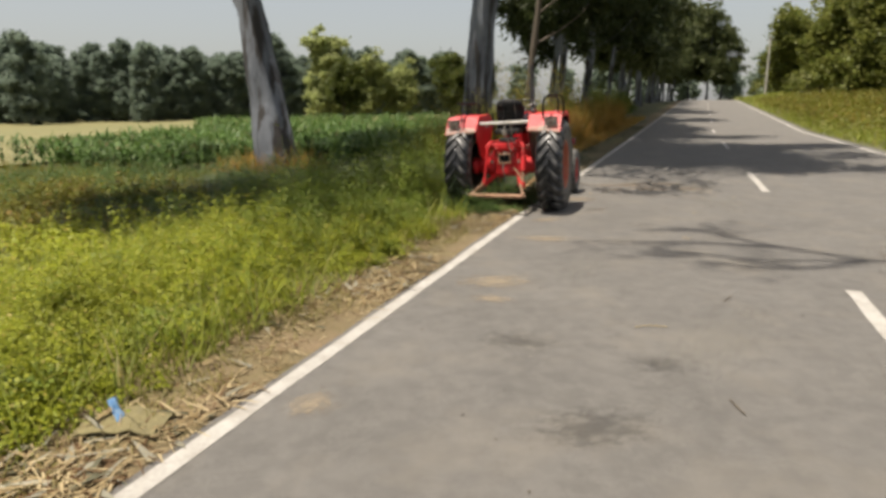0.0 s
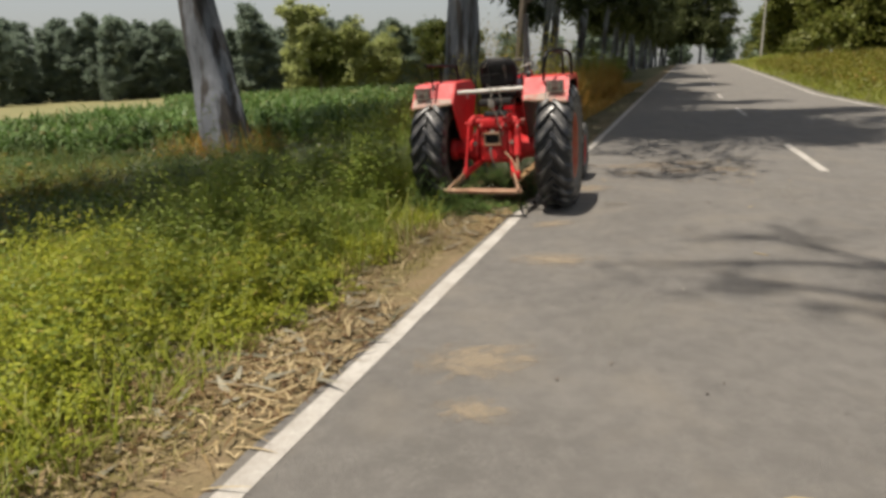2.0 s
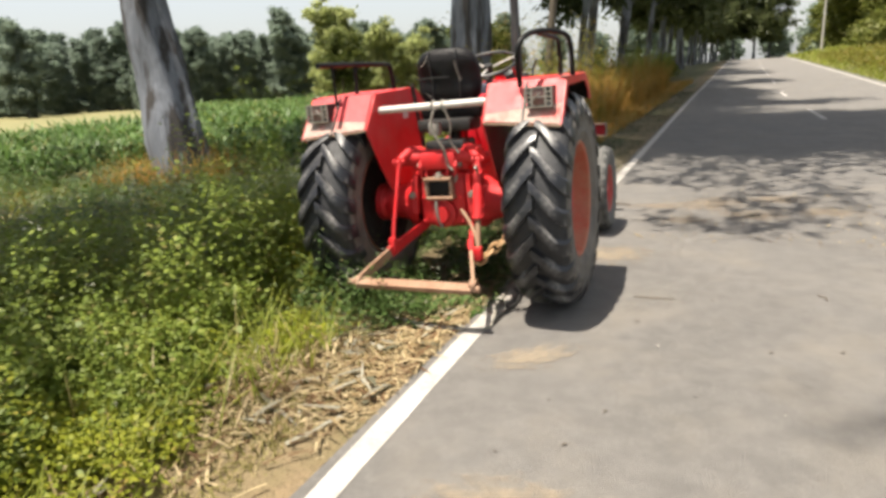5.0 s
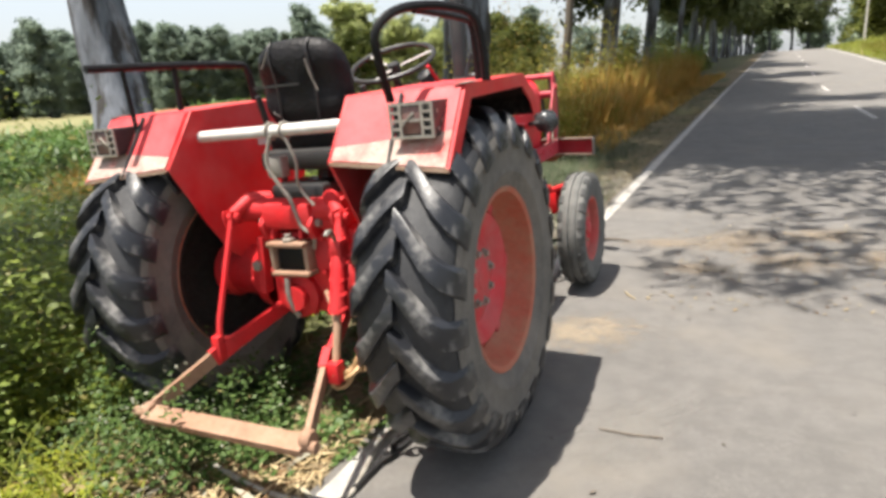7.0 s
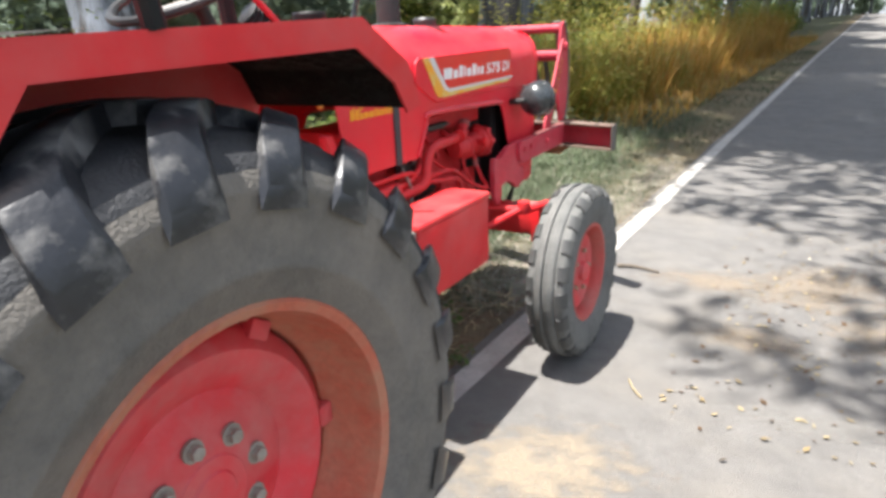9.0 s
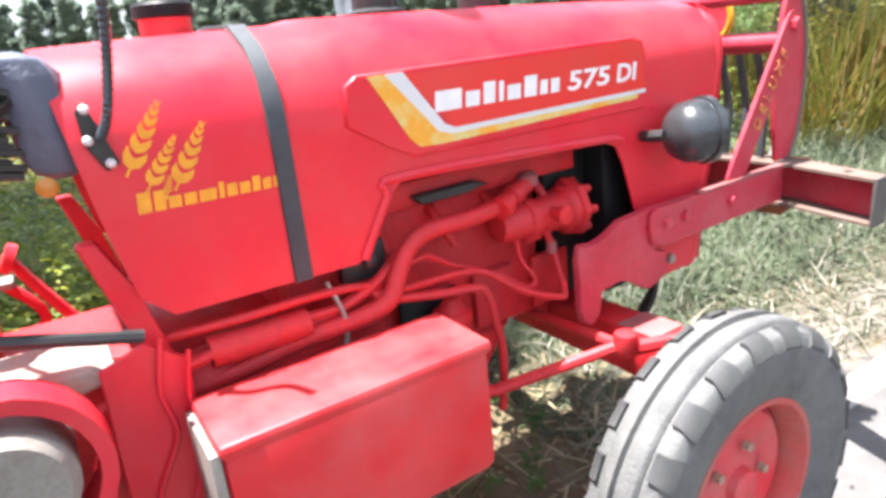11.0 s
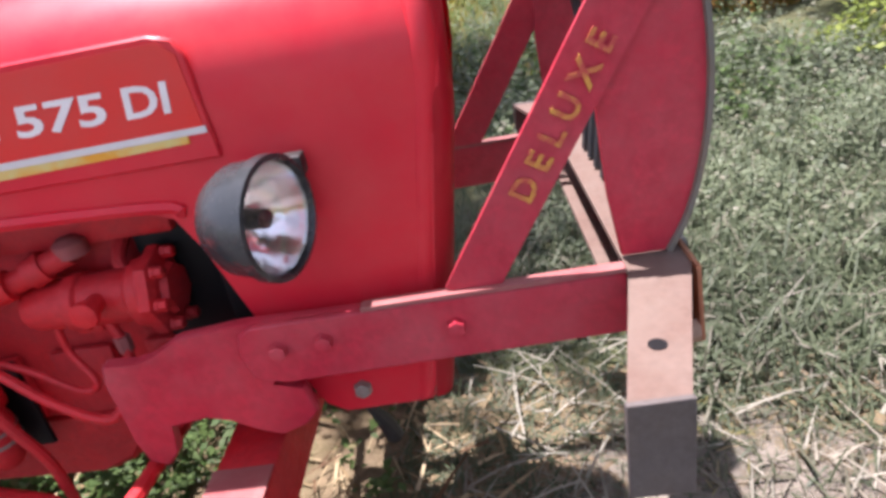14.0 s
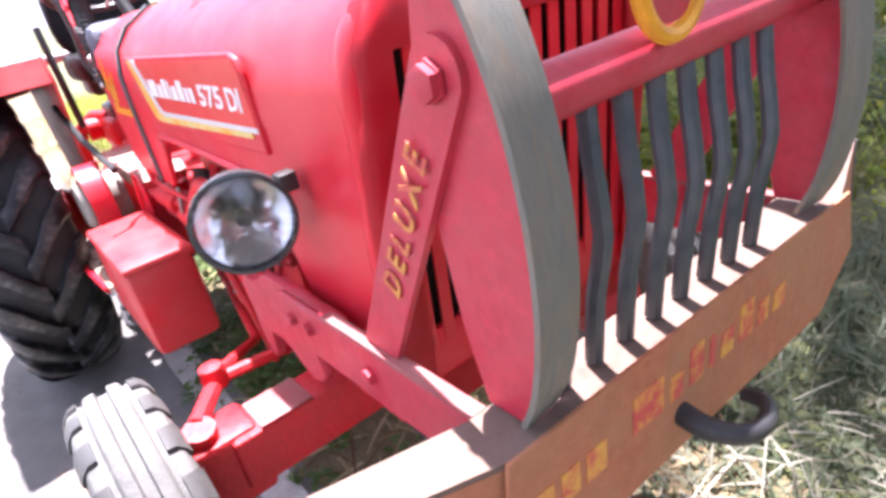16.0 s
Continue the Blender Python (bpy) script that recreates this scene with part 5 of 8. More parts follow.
block_me = None
front_me = None
for side in (1, -1):
    bm = bmesh.new()
    pr = [(0.225, -0.066), (0.212, -0.07), (0.2, -0.03), (0.195, 0.02), (0.205, 0.055), (0.214, 0.071), (0.228, 0.071), (0.226, 0.05), (0.215, 0.0), (0.222, -0.05), (0.225, -0.066)]
    lathe(bm, pr, 40, AX)
    wheel = part("front_wheel", bm, M_FRONTRIM, tractor, "front wheel rim with faded red paint")
    wheel.matrix_basis = pose(side * FX, FY, FZ, 0, 0, 0 if side > 0 else 180) @ Matrix.Scale(0.925, 4)
    if front_me is None:
        ob = part("tyre", front_tyre(), M_FRONT_BASE, wheel, "worn grey ribbed front tyre")
        front_me = ob.data
    else:
        ob = new("tyre", front_me)
        ob.parent = wheel
    for s in (-1, 1):
        for k in range(21):
            if block_me is None:
                ob = part("tread_block", tread_block(), M_FRONT_RUBBER, wheel)
                block_me = ob.data
            else:
                ob = new("tread_block", block_me)
                ob.parent = wheel
            ob.matrix_basis = pose(0, 0, 0, 360 * (k + 0.25 * s) / 21, 0, 0) @ Matrix.Diagonal((s, 1, 1, 1))
    bm = bmesh.new()
    lathe(bm, [(0.0, 0.03), (0.06, 0.03), (0.08, 0.02), (0.12, 0.005), (0.15, 0.02), (0.175, 0.022), (0.2, 0.0), (0.2, -0.012), (0.15, 0.005), (0.0, 0.01)], 40, AX)
    part("wheel_disc", bm, M_DISC, wheel)
    bm = bmesh.new()
    lathe(bm, [(0.0, 0.060), (0.03, 0.058), (0.042, 0.05), (0.046, 0.03), (0.062, 0.028)], 20, AX)
    part("hub", bm, M_DISC, wheel)
    for k in range(5):
        a = 2 * math.pi * k / 5
        bm = bmesh.new()
        bolt(bm, 0.024, 0.095 * math.cos(a), 0.095 * math.sin(a), AX, 0.011, 0.018)
        part("wheel_nut", bm, M_RUST, wheel)

# -- fenders --
F_IN, F_OUT = 0.376, 0.82
PROFILE = [(-0.405, 1.125), (-0.218, 1.369), (0.382, 1.390), (0.512, 1.31), (0.555, 1.225)]
INNER_FOOT = (-0.380, 1.158)  # the rear panel's lower edge rises inward
for side in (1, -1):
    bm = bmesh.new()
    th = 0.006
    xi, xo = side * F_IN, side * F_OUT
    top = [[bm.verts.new((x, y, z)) for y, z in ([INNER_FOOT] + PROFILE[1:] if x == xi else PROFILE)] for x in (xi, side * (F_OUT - 0.045), xo)]
    lip = [bm.verts.new((xo, y + dy, z + dz)) for (y, z), (dy, dz) in zip(PROFILE, ((0.05, -0.025), (0.035, -0.045), (-0.02, -0.05), (-0.045, -0.035), (-0.05, -0.01)))]
    rows = top + [lip]
    for a, b in zip(rows, rows[1:]):
        for k in range(len(PROFILE) - 1):
            bm.faces.new((a[k], a[k + 1], b[k + 1], b[k]))
    bmesh.ops.recalc_face_normals(bm, faces=bm.faces)
    bmesh.ops.solidify(bm, geom=list(bm.faces), thickness=th)
    fender = part("fender", bm, M_FENDER, tractor, "dusty red sheet metal mudguard over the rear tyre", smooth=False)
    bm = bmesh.new()
    wall = [INNER_FOOT, (-0.218, 1.368), (0.382, 1.389), (0.512, 1.309), (0.555, 1.224), (0.45, 1.02), (0.36, 0.80), (0.26, 0.65), (0.02, 0.66), (-0.13, 0.76), (-0.24, 0.92)]
    plate(bm, wall, side * (F_IN - 0.012), side * (F_IN - 0.001), 0.002)
    part("inner_wall", bm, M_FENDER, fender, "red mudguard side wall")
    # dark liner: the shade under the mudguard is put into its colour
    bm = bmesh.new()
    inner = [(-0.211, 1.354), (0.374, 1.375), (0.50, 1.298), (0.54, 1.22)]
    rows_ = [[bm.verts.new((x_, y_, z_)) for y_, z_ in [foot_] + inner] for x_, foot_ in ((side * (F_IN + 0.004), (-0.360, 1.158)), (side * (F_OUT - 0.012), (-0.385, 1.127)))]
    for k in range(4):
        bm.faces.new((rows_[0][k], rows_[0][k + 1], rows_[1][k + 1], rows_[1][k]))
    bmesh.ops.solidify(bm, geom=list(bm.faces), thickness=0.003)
    part("shaded_underside", bm, M_UNDERDARK, fender, "dark dirty underside with shade painted in", smooth=False)
    # rear edge strip
    bm = bmesh.new()
    flat_bar(bm, (xi, -0.382, 1.154), (xo, -0.407, 1.121), 0.012, 0.008, (0, 0, 1))
    part("edge_strip", bm, M_RUST, fender, "rusty bent lower edge")
    bm = bmesh.new()
    d_ = Vector((0, 0.187, 0.244)).normalized()
    n_ = Vector((0, -d_.z, d_.y))
    ends_ = [Vector((x_, -0.405, 1.125)) + d_ * s_ + n_ * 0.0045 for s_, x_ in ((0.046, xi * 1.02), (0.004, side * (F_OUT - 0.012)), (0.095, xi * 1.02), (0.135, side * (F_OUT - 0.012)))]
    q_ = [bm.verts.new(p_ + n_ * h_) for h_ in (0, 0.002) for p_ in ends_]
    for f_ in ((0, 1, 3, 2), (4, 6, 7, 5), (0, 4, 5, 1), (1, 5, 7, 3), (3, 7, 6, 2), (2, 6, 4, 0)):
        bm.faces.new([q_[i] for i in f_])
    part("dusty_panel", bm, M_DUSTYPANEL, fender, "pale dust-caked lower panel")
    bm = bmesh.new()
    ends_ = [Vector((x_, -0.405, 1.125)) + d_ * s_ + n_ * 0.0045 for s_, x_ in ((0.096, xi * 1.02), (0.136, side * (F_OUT - 0.012)), (0.296, xi * 1.02), (0.296, side * (F_OUT - 0.012)))]
    q_ = [bm.verts.new(p_ + n_ * h_) for h_ in (0, 0.0018) for p_ in ends_]
    for f_ in ((0, 1, 3, 2), (4, 6, 7, 5), (0, 4, 5, 1), (1, 5, 7, 3), (3, 7, 6, 2), (2, 6, 4, 0)):
        bm.faces.new([q_[i] for i in f_])
    part("rear_panel", bm, M_DUSTFILM, fender, "thinly dusted red rear panel")
    bm = bmesh.new()
    plate(bm, [(-0.235, 1.3735), (-0.19, 1.3752), (-0.10, 1.378), (-0.13, 1.3765), (-0.20, 1.3712)], side * (F_OUT - 0.040), side * (F_OUT + 0.0025), 0.0)
    part("scuffed_corner", bm, M_WORN, fender, "bare grey scuffed corner of the mudguard")
    # tail lamp with its guard
    bm = bmesh.new()
    plate(bm, [(-0.374, 1.222), (-0.374, 1.331), (-0.243, 1.331), (-0.327, 1.222)], side * 0.630, side * 0.769, 0.003)
    lamp = part("tail_lamp", bm, M_BLACK, fender, "black wedge-shaped tail lamp box")
    for y_, z_ in ((-0.345, 1.30), (-0.315, 1.27), (-0.34, 1.245)):
        bm = bmesh.new()
        lathe(bm, [(0.0, 0.002), (0.007, 0.002), (0.007, 0.0)], 10, at(side * 0.769, y_, z_, AX if side > 0 else pose(0, 0, 0, 0, -90, 0)))
        part("rivet", bm, M_WORN, lamp, "small grey rivet")
    bm = bmesh.new()
    a, b = sorted((side * 0.664, side * 0.730))
    box(bm, a, b, -0.381, -0.370, 1.236, 1.318, 0.003)
    part("lens", bm, M_REDLENS, lamp, "dirty dark red lens")
    bm = bmesh.new()
    gx = [0.620, 0.629, 0.655, 0.664, 0.730, 0.739, 0.764, 0.773]
    gz_ = [1.221, 1.230, 1.248, 1.256, 1.273, 1.281, 1.298, 1.306, 1.323, 1.332]
    grid = [[bm.verts.new((side * x_, -0.386, z_)) for x_ in gx] for z_ in gz_]
    for j in range(len(gz_) - 1):
        for i in range(len(gx) - 1):
            if (i in (1, 5) and j % 2) or (i == 3 and j in (1, 2, 3, 5, 6, 7)):
                continue
            bm.faces.new((grid[j][i], grid[j][i + 1], grid[j + 1][i + 1], grid[j + 1][i]))
    # a torn bar in the middle opening
    flat_bar(bm, (side * 0.664, -0.386, 1.262), (side * 0.706, -0.383, 1.300), 0.008, 0.004, (0, 0, 1))
    bmesh.ops.recalc_face_normals(bm, faces=bm.faces)
    bmesh.ops.solidify(bm, geom=list(bm.faces), thickness=0.006)
    part("lamp_guard", bm, M_GUARDGREY, lamp, "dusty grey stamped lamp guard", smooth=False)
    bm = bmesh.new()
    tube(bm, [(side * 0.60, -0.245, 1.36), (side * 0.60, -0.335, 1.235), (side * 0.605, -0.40, 1.135)], 0.007, 6)
    part("cable", bm, M_BLACK, lamp)
    # hand rail
    bm = bmesh.new()
    if side > 0:
        tube(bm, [(0.57, -0.27, 1.34), (0.585, -0.35, 1.48), (0.60, -0.36, 1.56), (0.65, -0.28, 1.615), (0.74, -0.14, 1.62), (0.81, -0.06, 1.57), (0.815, -0.02, 1.375)], 0.015, 8, 4)
        tube(bm, [(0.67, -0.24, 1.612), (0.69, 0.12, 1.60), (0.70, 0.18, 1.56), (0.70, 0.20, 1.378)], 0.013, 8, 3)
    else:
        tube(bm, [(-0.61, -0.45, 1.555), (-0.57, -0.05, 1.56), (-0.52, 0.25, 1.555), (-0.505, 0.31, 1.53), (-0.50, 0.33, 1.37)], 0.016, 8, 4)
        tube(bm, [(-0.60, -0.30, 1.555), (-0.61, -0.28, 1.30)], 0.009, 8)
        tube(bm, [(-0.575, -0.06, 1.556), (-0.58, -0.06, 1.37)], 0.012, 8)
    part("hand_rail", bm, M_DARK, fender, "thin black bent tube hand rail")
    # number plate bars on the left inner wall
    if side < 0:
        bm = bmesh.new()
        box(bm, -F_IN + 0.013, -F_IN + 0.015, 0.14, 0.22, 1.19, 1.27)
        part("sticker", bm, M_WHITE, fender, "small faded white sticker")

# -- white cross tube with tied wires --
bm = bmesh.new()
tube(bm, [(-0.37, -0.19, 1.262), (0.372, -0.25, 1.272)], 0.022, 12)
cross = part("cross_tube", bm, M_WHITE, tractor, "worn white tube between the mudguards")
for x in (0.02, 0.085):
    bm = bmesh.new()
    tube(bm, [(x + 0.026 * math.cos(a) * 0.2, -0.222 + 0.03 * math.cos(a), 1.267 + 0.03 * math.sin(a)) for a in [k * 0.55 for k in range(13)]], 0.006, 6)
    part("cable_tie", bm, M_ROPE, cross)
bm = bmesh.new()
tube(bm, [(0.03, -0.245, 1.25), (0.00, -0.25, 1.15), (0.03, -0.24, 1.07), (0.06, -0.22, 1.0), (0.075, -0.20, 0.90), (0.12, -0.19, 0.86), (0.10, -0.17, 0.80)], 0.008, 6, 4)
tube(bm, [(0.09, -0.24, 1.25), (0.12, -0.23, 1.15), (0.10, -0.21, 1.06), (0.15, -0.2, 0.98)], 0.006, 6, 4)
part("hanging_cable", bm, M_ROPE, tractor, "pale frayed cable hanging behind the seat")
bm = bmesh.new()
box(bm, -0.03, 0.04, -0.22, -0.17, 1.09, 1.17, 0.006)
part("socket_box", bm, M_WORN, tractor, "small grey connector box")

# -- seat --
bm = bmesh.new()
rings_ = []
for t_, sc_ in ((-1.0, 0.0), (-1.0, 0.5), (-0.95, 0.80), (-0.75, 0.94), (-0.35, 1.0), (0.3, 1.0), (0.7, 0.95), (0.95, 0.82), (1.0, 0.5), (1.0, 0.0)):
    ring_ = []
    for k in range(36):
        a_ = 2 * math.pi * k / 36
        c_, n_ = math.cos(a_), math.sin(a_)
        x_ = 0.205 * sc_ * math.copysign(abs(c_) ** 0.55, c_)
        z_ = 0.175 * sc_ * math.copysign(abs(n_) ** 0.60, n_)
        y_ = 0.05 * t_ + 0.9 * x_ * x_ - 0.13 * z_ + 0.010 * math.cos(z_ * 34) * (1 if t_ < 0 else 0)
        p_ = Vector((0.04 + x_ * (1 - 0.25 * max(0.0, z_)), -0.015 + y_, 1.425 + z_))
        ring_.append(p_ + Vector((0, 0.006 * noise.noise(p_ * 17), 0.004 * noise.noise(p_ * 13))))
    rings_.append([bm.verts.new(p_) for p_ in ring_])
for p_, q_ in zip(rings_, rings_[1:]):
    for k in range(36):
        bm.faces.new((p_[k], p_[(k + 1) % 36], q_[(k + 1) % 36], q_[k]))
bmesh.ops.remove_doubles(bm, verts=bm.verts, dist=0.0005)
seat = part("seat", bm, M_VINYL, tractor, "torn black vinyl driver's seat")
for pts_ in ([(-0.10, -0.078, 1.50), (-0.07, -0.086, 1.53), (-0.05, -0.090, 1.56)], [(0.12, -0.088, 1.52), (0.13, -0.080, 1.46), (0.15, -0.072, 1.40)], [(-0.08, -0.066, 1.33), (-0.05, -0.064, 1.31)]):
    bm = bmesh.new()
    tube(bm, pts_, 0.0035, 5, 2)
    part("torn_seam", bm, M_WORN, seat, "pale stuffing showing in a torn seam")
bm = bmesh.new()
box(bm, -0.17, 0.25, -0.02, 0.42, 1.17, 1.28, 0.035)
part("cushion", bm, M_VINYL, seat)
for x in (-0.05, 0.13):
    bm = bmesh.new()
    tube(bm, [(x, -0.055, 1.28), (x + 0.01, -0.072, 1.42), (x, -0.088, 1.55), (x, -0.06, 1.592)], 0.005, 6, 3)
    part("piping", bm, M_BLACK, seat, "worn seam")
bm = bmesh.new()
flat_bar(bm, (-0.14, -0.092, 1.43), (0.08, -0.092, 1.43), 0.008, 0.006, (0, 0, 1))
part("back_strap", bm, M_BLACK, seat)
bm = bmesh.new()
tube(bm, [(0.04, 0.1, 1.18), (0.04, 0.05, 1.0), (0.04, 0.1, 0.86)], 0.035, 8, 3)
box(bm, -0.1, 0.16, -0.14, 0.1, 0.95, 1.05, 0.02)
box(bm, -0.16, 0.2, -0.1, 0.12, 1.1, 1.18, 0.02)
part("seat_post", bm, M_BLACK, seat)
for x in (-0.22, 0.29):
    bm = bmesh.new()
    tube(bm, [(x, 0.12, 1.0), (x, 0.06, 1.25), (x, 0.02, 1.40)], 0.014, 8)
    part("lever", bm, M_BLACK, tractor, "black control lever beside the seat")

# -- gearbox, rear axle, hitch --
bm = bmesh.new()
box(bm, -0.19, 0.19, -0.10, 0.42, 0.50, 0.92, 0.03)
housing = part("axle_housing", bm, M_CAST, tractor, "red cast iron rear axle housing")
bm = bmesh.new()
box(bm, -0.16, 0.16, 0.40, 1.22, 0.50, 0.86, 0.03)
part("gearbox", bm, M_CAST, tractor, "red cast iron gearbox")
bm = bmesh.new()
box(bm, -0.23, 0.23, -0.06, 0.30, 0.56, 0.86, 0.03)
part("side_cover", bm, M_CAST, housing)
for side in (1, -1):
    bm = bmesh.new()
    lathe(bm, [(0.175, 0.18), (0.165, 0.24), (0.12, 0.30), (0.105, 0.44), (0.125, 0.46), (0.125, 0.50)], 24, at(0, 0, RZ, AX @ Matrix.Diagonal((1, 1, side, 1))))
    part("axle_tube", bm, M_CAST, housing)
    for k in range(6):
        a = k * 1.047
        bm = bmesh.new()
        bolt(bm, side * 0.24, 0.15 * math.cos(a), RZ + 0.15 * math.sin(a), AX if side > 0 else pose(0, 0, 0, 0, -90, 0), 0.012, 0.02)
        part("bolt", bm, M_CAST, housing)
bm = bmesh.new()
box(bm, -0.20, 0.20, -0.16, 0.16, 0.86, 1.0, 0.04)
box(bm, -0.12, 0.12, -0.20, -0.05, 0.88, 0.985, 0.02)
lathe(bm, [(0.05, -0.25), (0.05, 0.25)], 16, at(0, -0.13, 0.95, AX), True)
part("lift_housing", bm, M_CAST, tractor, "red hydraulic lift housing")
bm = bmesh.new()
box(bm, -0.15, 0.15, -0.15, -0.08, 0.52, 0.86, 0.025)
lathe(bm, [(0.09, 0), (0.09, 0.03), (0.05, 0.035), (0.05, 0.07)], 20, at(0.0, -0.15, 0.60, pose(0, 0, 0, 90, 0, 0)), True)
cover = part("rear_cover", bm, M_CAST, tractor, "red rear gearbox cover plate")
for x, z in ((-0.13, 0.55), (0.13, 0.55), (-0.13, 0.70), (0.13, 0.70), (-0.13, 0.84), (0.13, 0.84), (-0.05, 0.53), (0.05, 0.53)):
    bm = bmesh.new()
    bolt(bm, x, -0.15, z, pose(0, 0, 0, 90, 0, 0), 0.012, 0.018)
    part("bolt", bm, M_CAST, cover)
# hitch frame: two thick lug-ended plates with a greasy block between
bm = bmesh.new()
box(bm, -0.098, 0.086, -0.225, -0.13, 0.812, 0.834, 0.008)
clevis = part("hitch_frame", bm, M_DRAWBAR, tractor, "rust-brown hitch frame of two thick plates")
bm = bmesh.new()
box(bm, -0.090, 0.094, -0.225, -0.13, 0.694, 0.714, 0.008)
part("lower_plate", bm, M_DRAWBAR, clevis)
for x in (-0.088, 0.076):
    bm = bmesh.new()
    box(bm, x - 0.009, x + 0.009, -0.205, -0.14, 0.714, 0.812, 0.003)
    part("side_strap", bm, M_RUST, clevis, "rusty flat side strap")
bm = bmesh.new()
box(bm, -0.074, 0.062, -0.185, -0.14, 0.714, 0.812, 0.006)
part("block", bm, M_DARK, clevis, "dark greasy block")
bm = bmesh.new()
lathe(bm, [(0.026, 0.0), (0.026, 0.012), (0.016, 0.016), (0.016, 0.03), (0.0, 0.031)], 12, at(0.0, -0.195, 0.833, Matrix()))
part("pin_head", bm, M_WORN, clevis, "grey worn pin head")
for x in (-0.085, 0.055):
    bm = bmesh.new()
    flat_bar(bm, (x, -0.17, 0.84), (x, -0.15, 0.96), 0.045, 0.014, (0, 1, 0))
    bolt(bm, x, -0.17, 0.91, AX, 0.018, 0.03)
    part("lug_plate", bm, M_CAST, clevis)
for side in (1, -1):
    bm = bmesh.new()
    ax_ = 0.275 if side > 0 else -0.247
    tube(bm, [(side * 0.15, -0.09, 0.985), (side * 0.20, -0.15, 1.0), (ax_ - side * 0.005, -0.215, 0.95)], [0.036, 0.030, 0.024], 10)
    for dx_ in (-0.024, 0.014):
        box(bm, ax_ + dx_, ax_ + dx_ + 0.010, -0.250, -0.185, 0.905, 0.965, 0.004)
    lathe(bm, [(0.014, -0.04), (0.018, -0.036), (0.018, 0.036), (0.014, 0.04)], 12, at(ax_, -0.222, 0.938, AX), True)
    arm = part("lift_arm", bm, M_CAST, tractor, "red hydraulic lift arm")
    bm = bmesh.new()
    if side < 0:
        tube(bm, [(-0.247, -0.222, 0.94), (-0.25, -0.38, 0.56), (-0.252, -0.41, 0.44)], 0.0125, 8)
    else:
        tube(bm, [(0.275, -0.215, 0.93), (0.285, -0.27, 0.80)], 0.026, 10)
        tube(bm, [(0.285, -0.27, 0.80), (0.29, -0.34, 0.60)], 0.034, 10)
    rod_ = part("lift_rod", bm, M_CAST, tractor, "red lift rod")
    bm = bmesh.new()
    if side < 0:
        box(bm, -0.272, -0.232, -0.428, -0.392, 0.40, 0.50, 0.006, None)
    else:
        box(bm, 0.280, 0.330, -0.445, -0.395, 0.37, 0.45, 0.006)
    part("rod_clevis", bm, M_CAST, rod_)
    if side > 0:
        bm = bmesh.new()
        tube(bm, [(0.29, -0.34, 0.60), (0.305, -0.42, 0.41)], 0.016, 10)
        part("bare_rod_end", bm, M_DRAWBAR, rod_, "bare rusty rod end")
    bm = bmesh.new()
    a, mid, b = Vector((side * 0.15, -0.05, 0.53)), Vector((side * 0.26, -0.42, 0.42)), Vector((side * 0.36, -0.69, 0.305))
    flat_bar(bm, a, mid, 0.06, 0.022, (0, 0, 1))
    flat_bar(bm, mid - (b - mid) * 0.25, mid + (b - mid) * 0.06, 0.068, 0.03, (0, 0, 1))
    part("lower_link", bm, M_CAST, tractor, "red lower link arm")
    bm = bmesh.new()
    flat_bar(bm, mid, b, 0.055, 0.020, (0, 0, 1))
    lathe(bm, [(0.028, -0.02), (0.034, -0.012), (0.034, 0.012), (0.028, 0.02)], 14, at(b.x, b.y, b.z, AX), True)
    part("link_end", bm, M_DRAWBAR, tractor, "rust-brown end of the lower link")
bm = bmesh.new()
bar = [(-0.37, -0.70), (0.37, -0.70)]
flat_bar(bm, (-0.36, -0.70, 0.30), (0.355, -0.70, 0.285), 0.072, 0.028, (0, 1, 0.3))
lathe(bm, [(0.02, -0.42), (0.02, -0.35)], 10, at(0, -0.70, 0.303, AX), True)
lathe(bm, [(0.02, 0.345), (0.02, 0.40)], 10, at(0, -0.70, 0.285, AX), True)
draw = part("drawbar", bm, M_DRAWBAR, tractor, "rusty perforated drawbar between the lower links")
for k in range(7):
    x = -0.27 + 0.09 * k
    # flat near-black disc that paints the shade inside a hole
    bm = bmesh.new()
    lathe(bm, [(0.0, 0.0), (0.012, 0.0), (0.012, -0.002)], 10, Matrix.Translation((x, -0.70, 0.313 - 0.021 * (x + 0.36))) @ pose(0, 0, 0, 17, 0, 0))
    part("hole", bm, M_DARK, draw, "dark drilled hole")
# small fittings round the hitch
for side in (1, -1):
    bm = bmesh.new()
    plate(bm, [(-0.215, 0.90), (-0.15, 0.98), (-0.10, 0.96), (-0.12, 0.86), (-0.19, 0.84)], side * 0.105, side * 0.128, 0.004)
    ear = part("bracket_ear", bm, M_CAST, tractor, "red bolted bracket ear")
    bm = bmesh.new()
    bolt(bm, side * 0.128, -0.165, 0.905, AX if side > 0 else pose(0, 0, 0, 0, -90, 0), 0.018, 0.02)
    part("bolt", bm, M_WORN, ear)
    bm = bmesh.new()
    flat_bar(bm, (side * 0.175, -0.14, 0.84), (side * 0.19, -0.15, 0.60), 0.05, 0.03, (0, 1, 0))
    part("side_rib", bm, M_CAST, tractor, "red cast rib beside the rear cover")
    bm = bmesh.new()
    lathe(bm, [(0.0, 0.02), (0.022, 0.018), (0.024, 0.0)], 10, at(side * 0.20, -0.165, 0.72, pose(0, 0, 0, 90, 0, 0)))
    part("plug", bm, M_WORN, tractor, "grey drain plug")
bm = bmesh.new()
box(bm, 0.262, 0.312, -0.30, -0.235, 0.80, 0.87, 0.010)
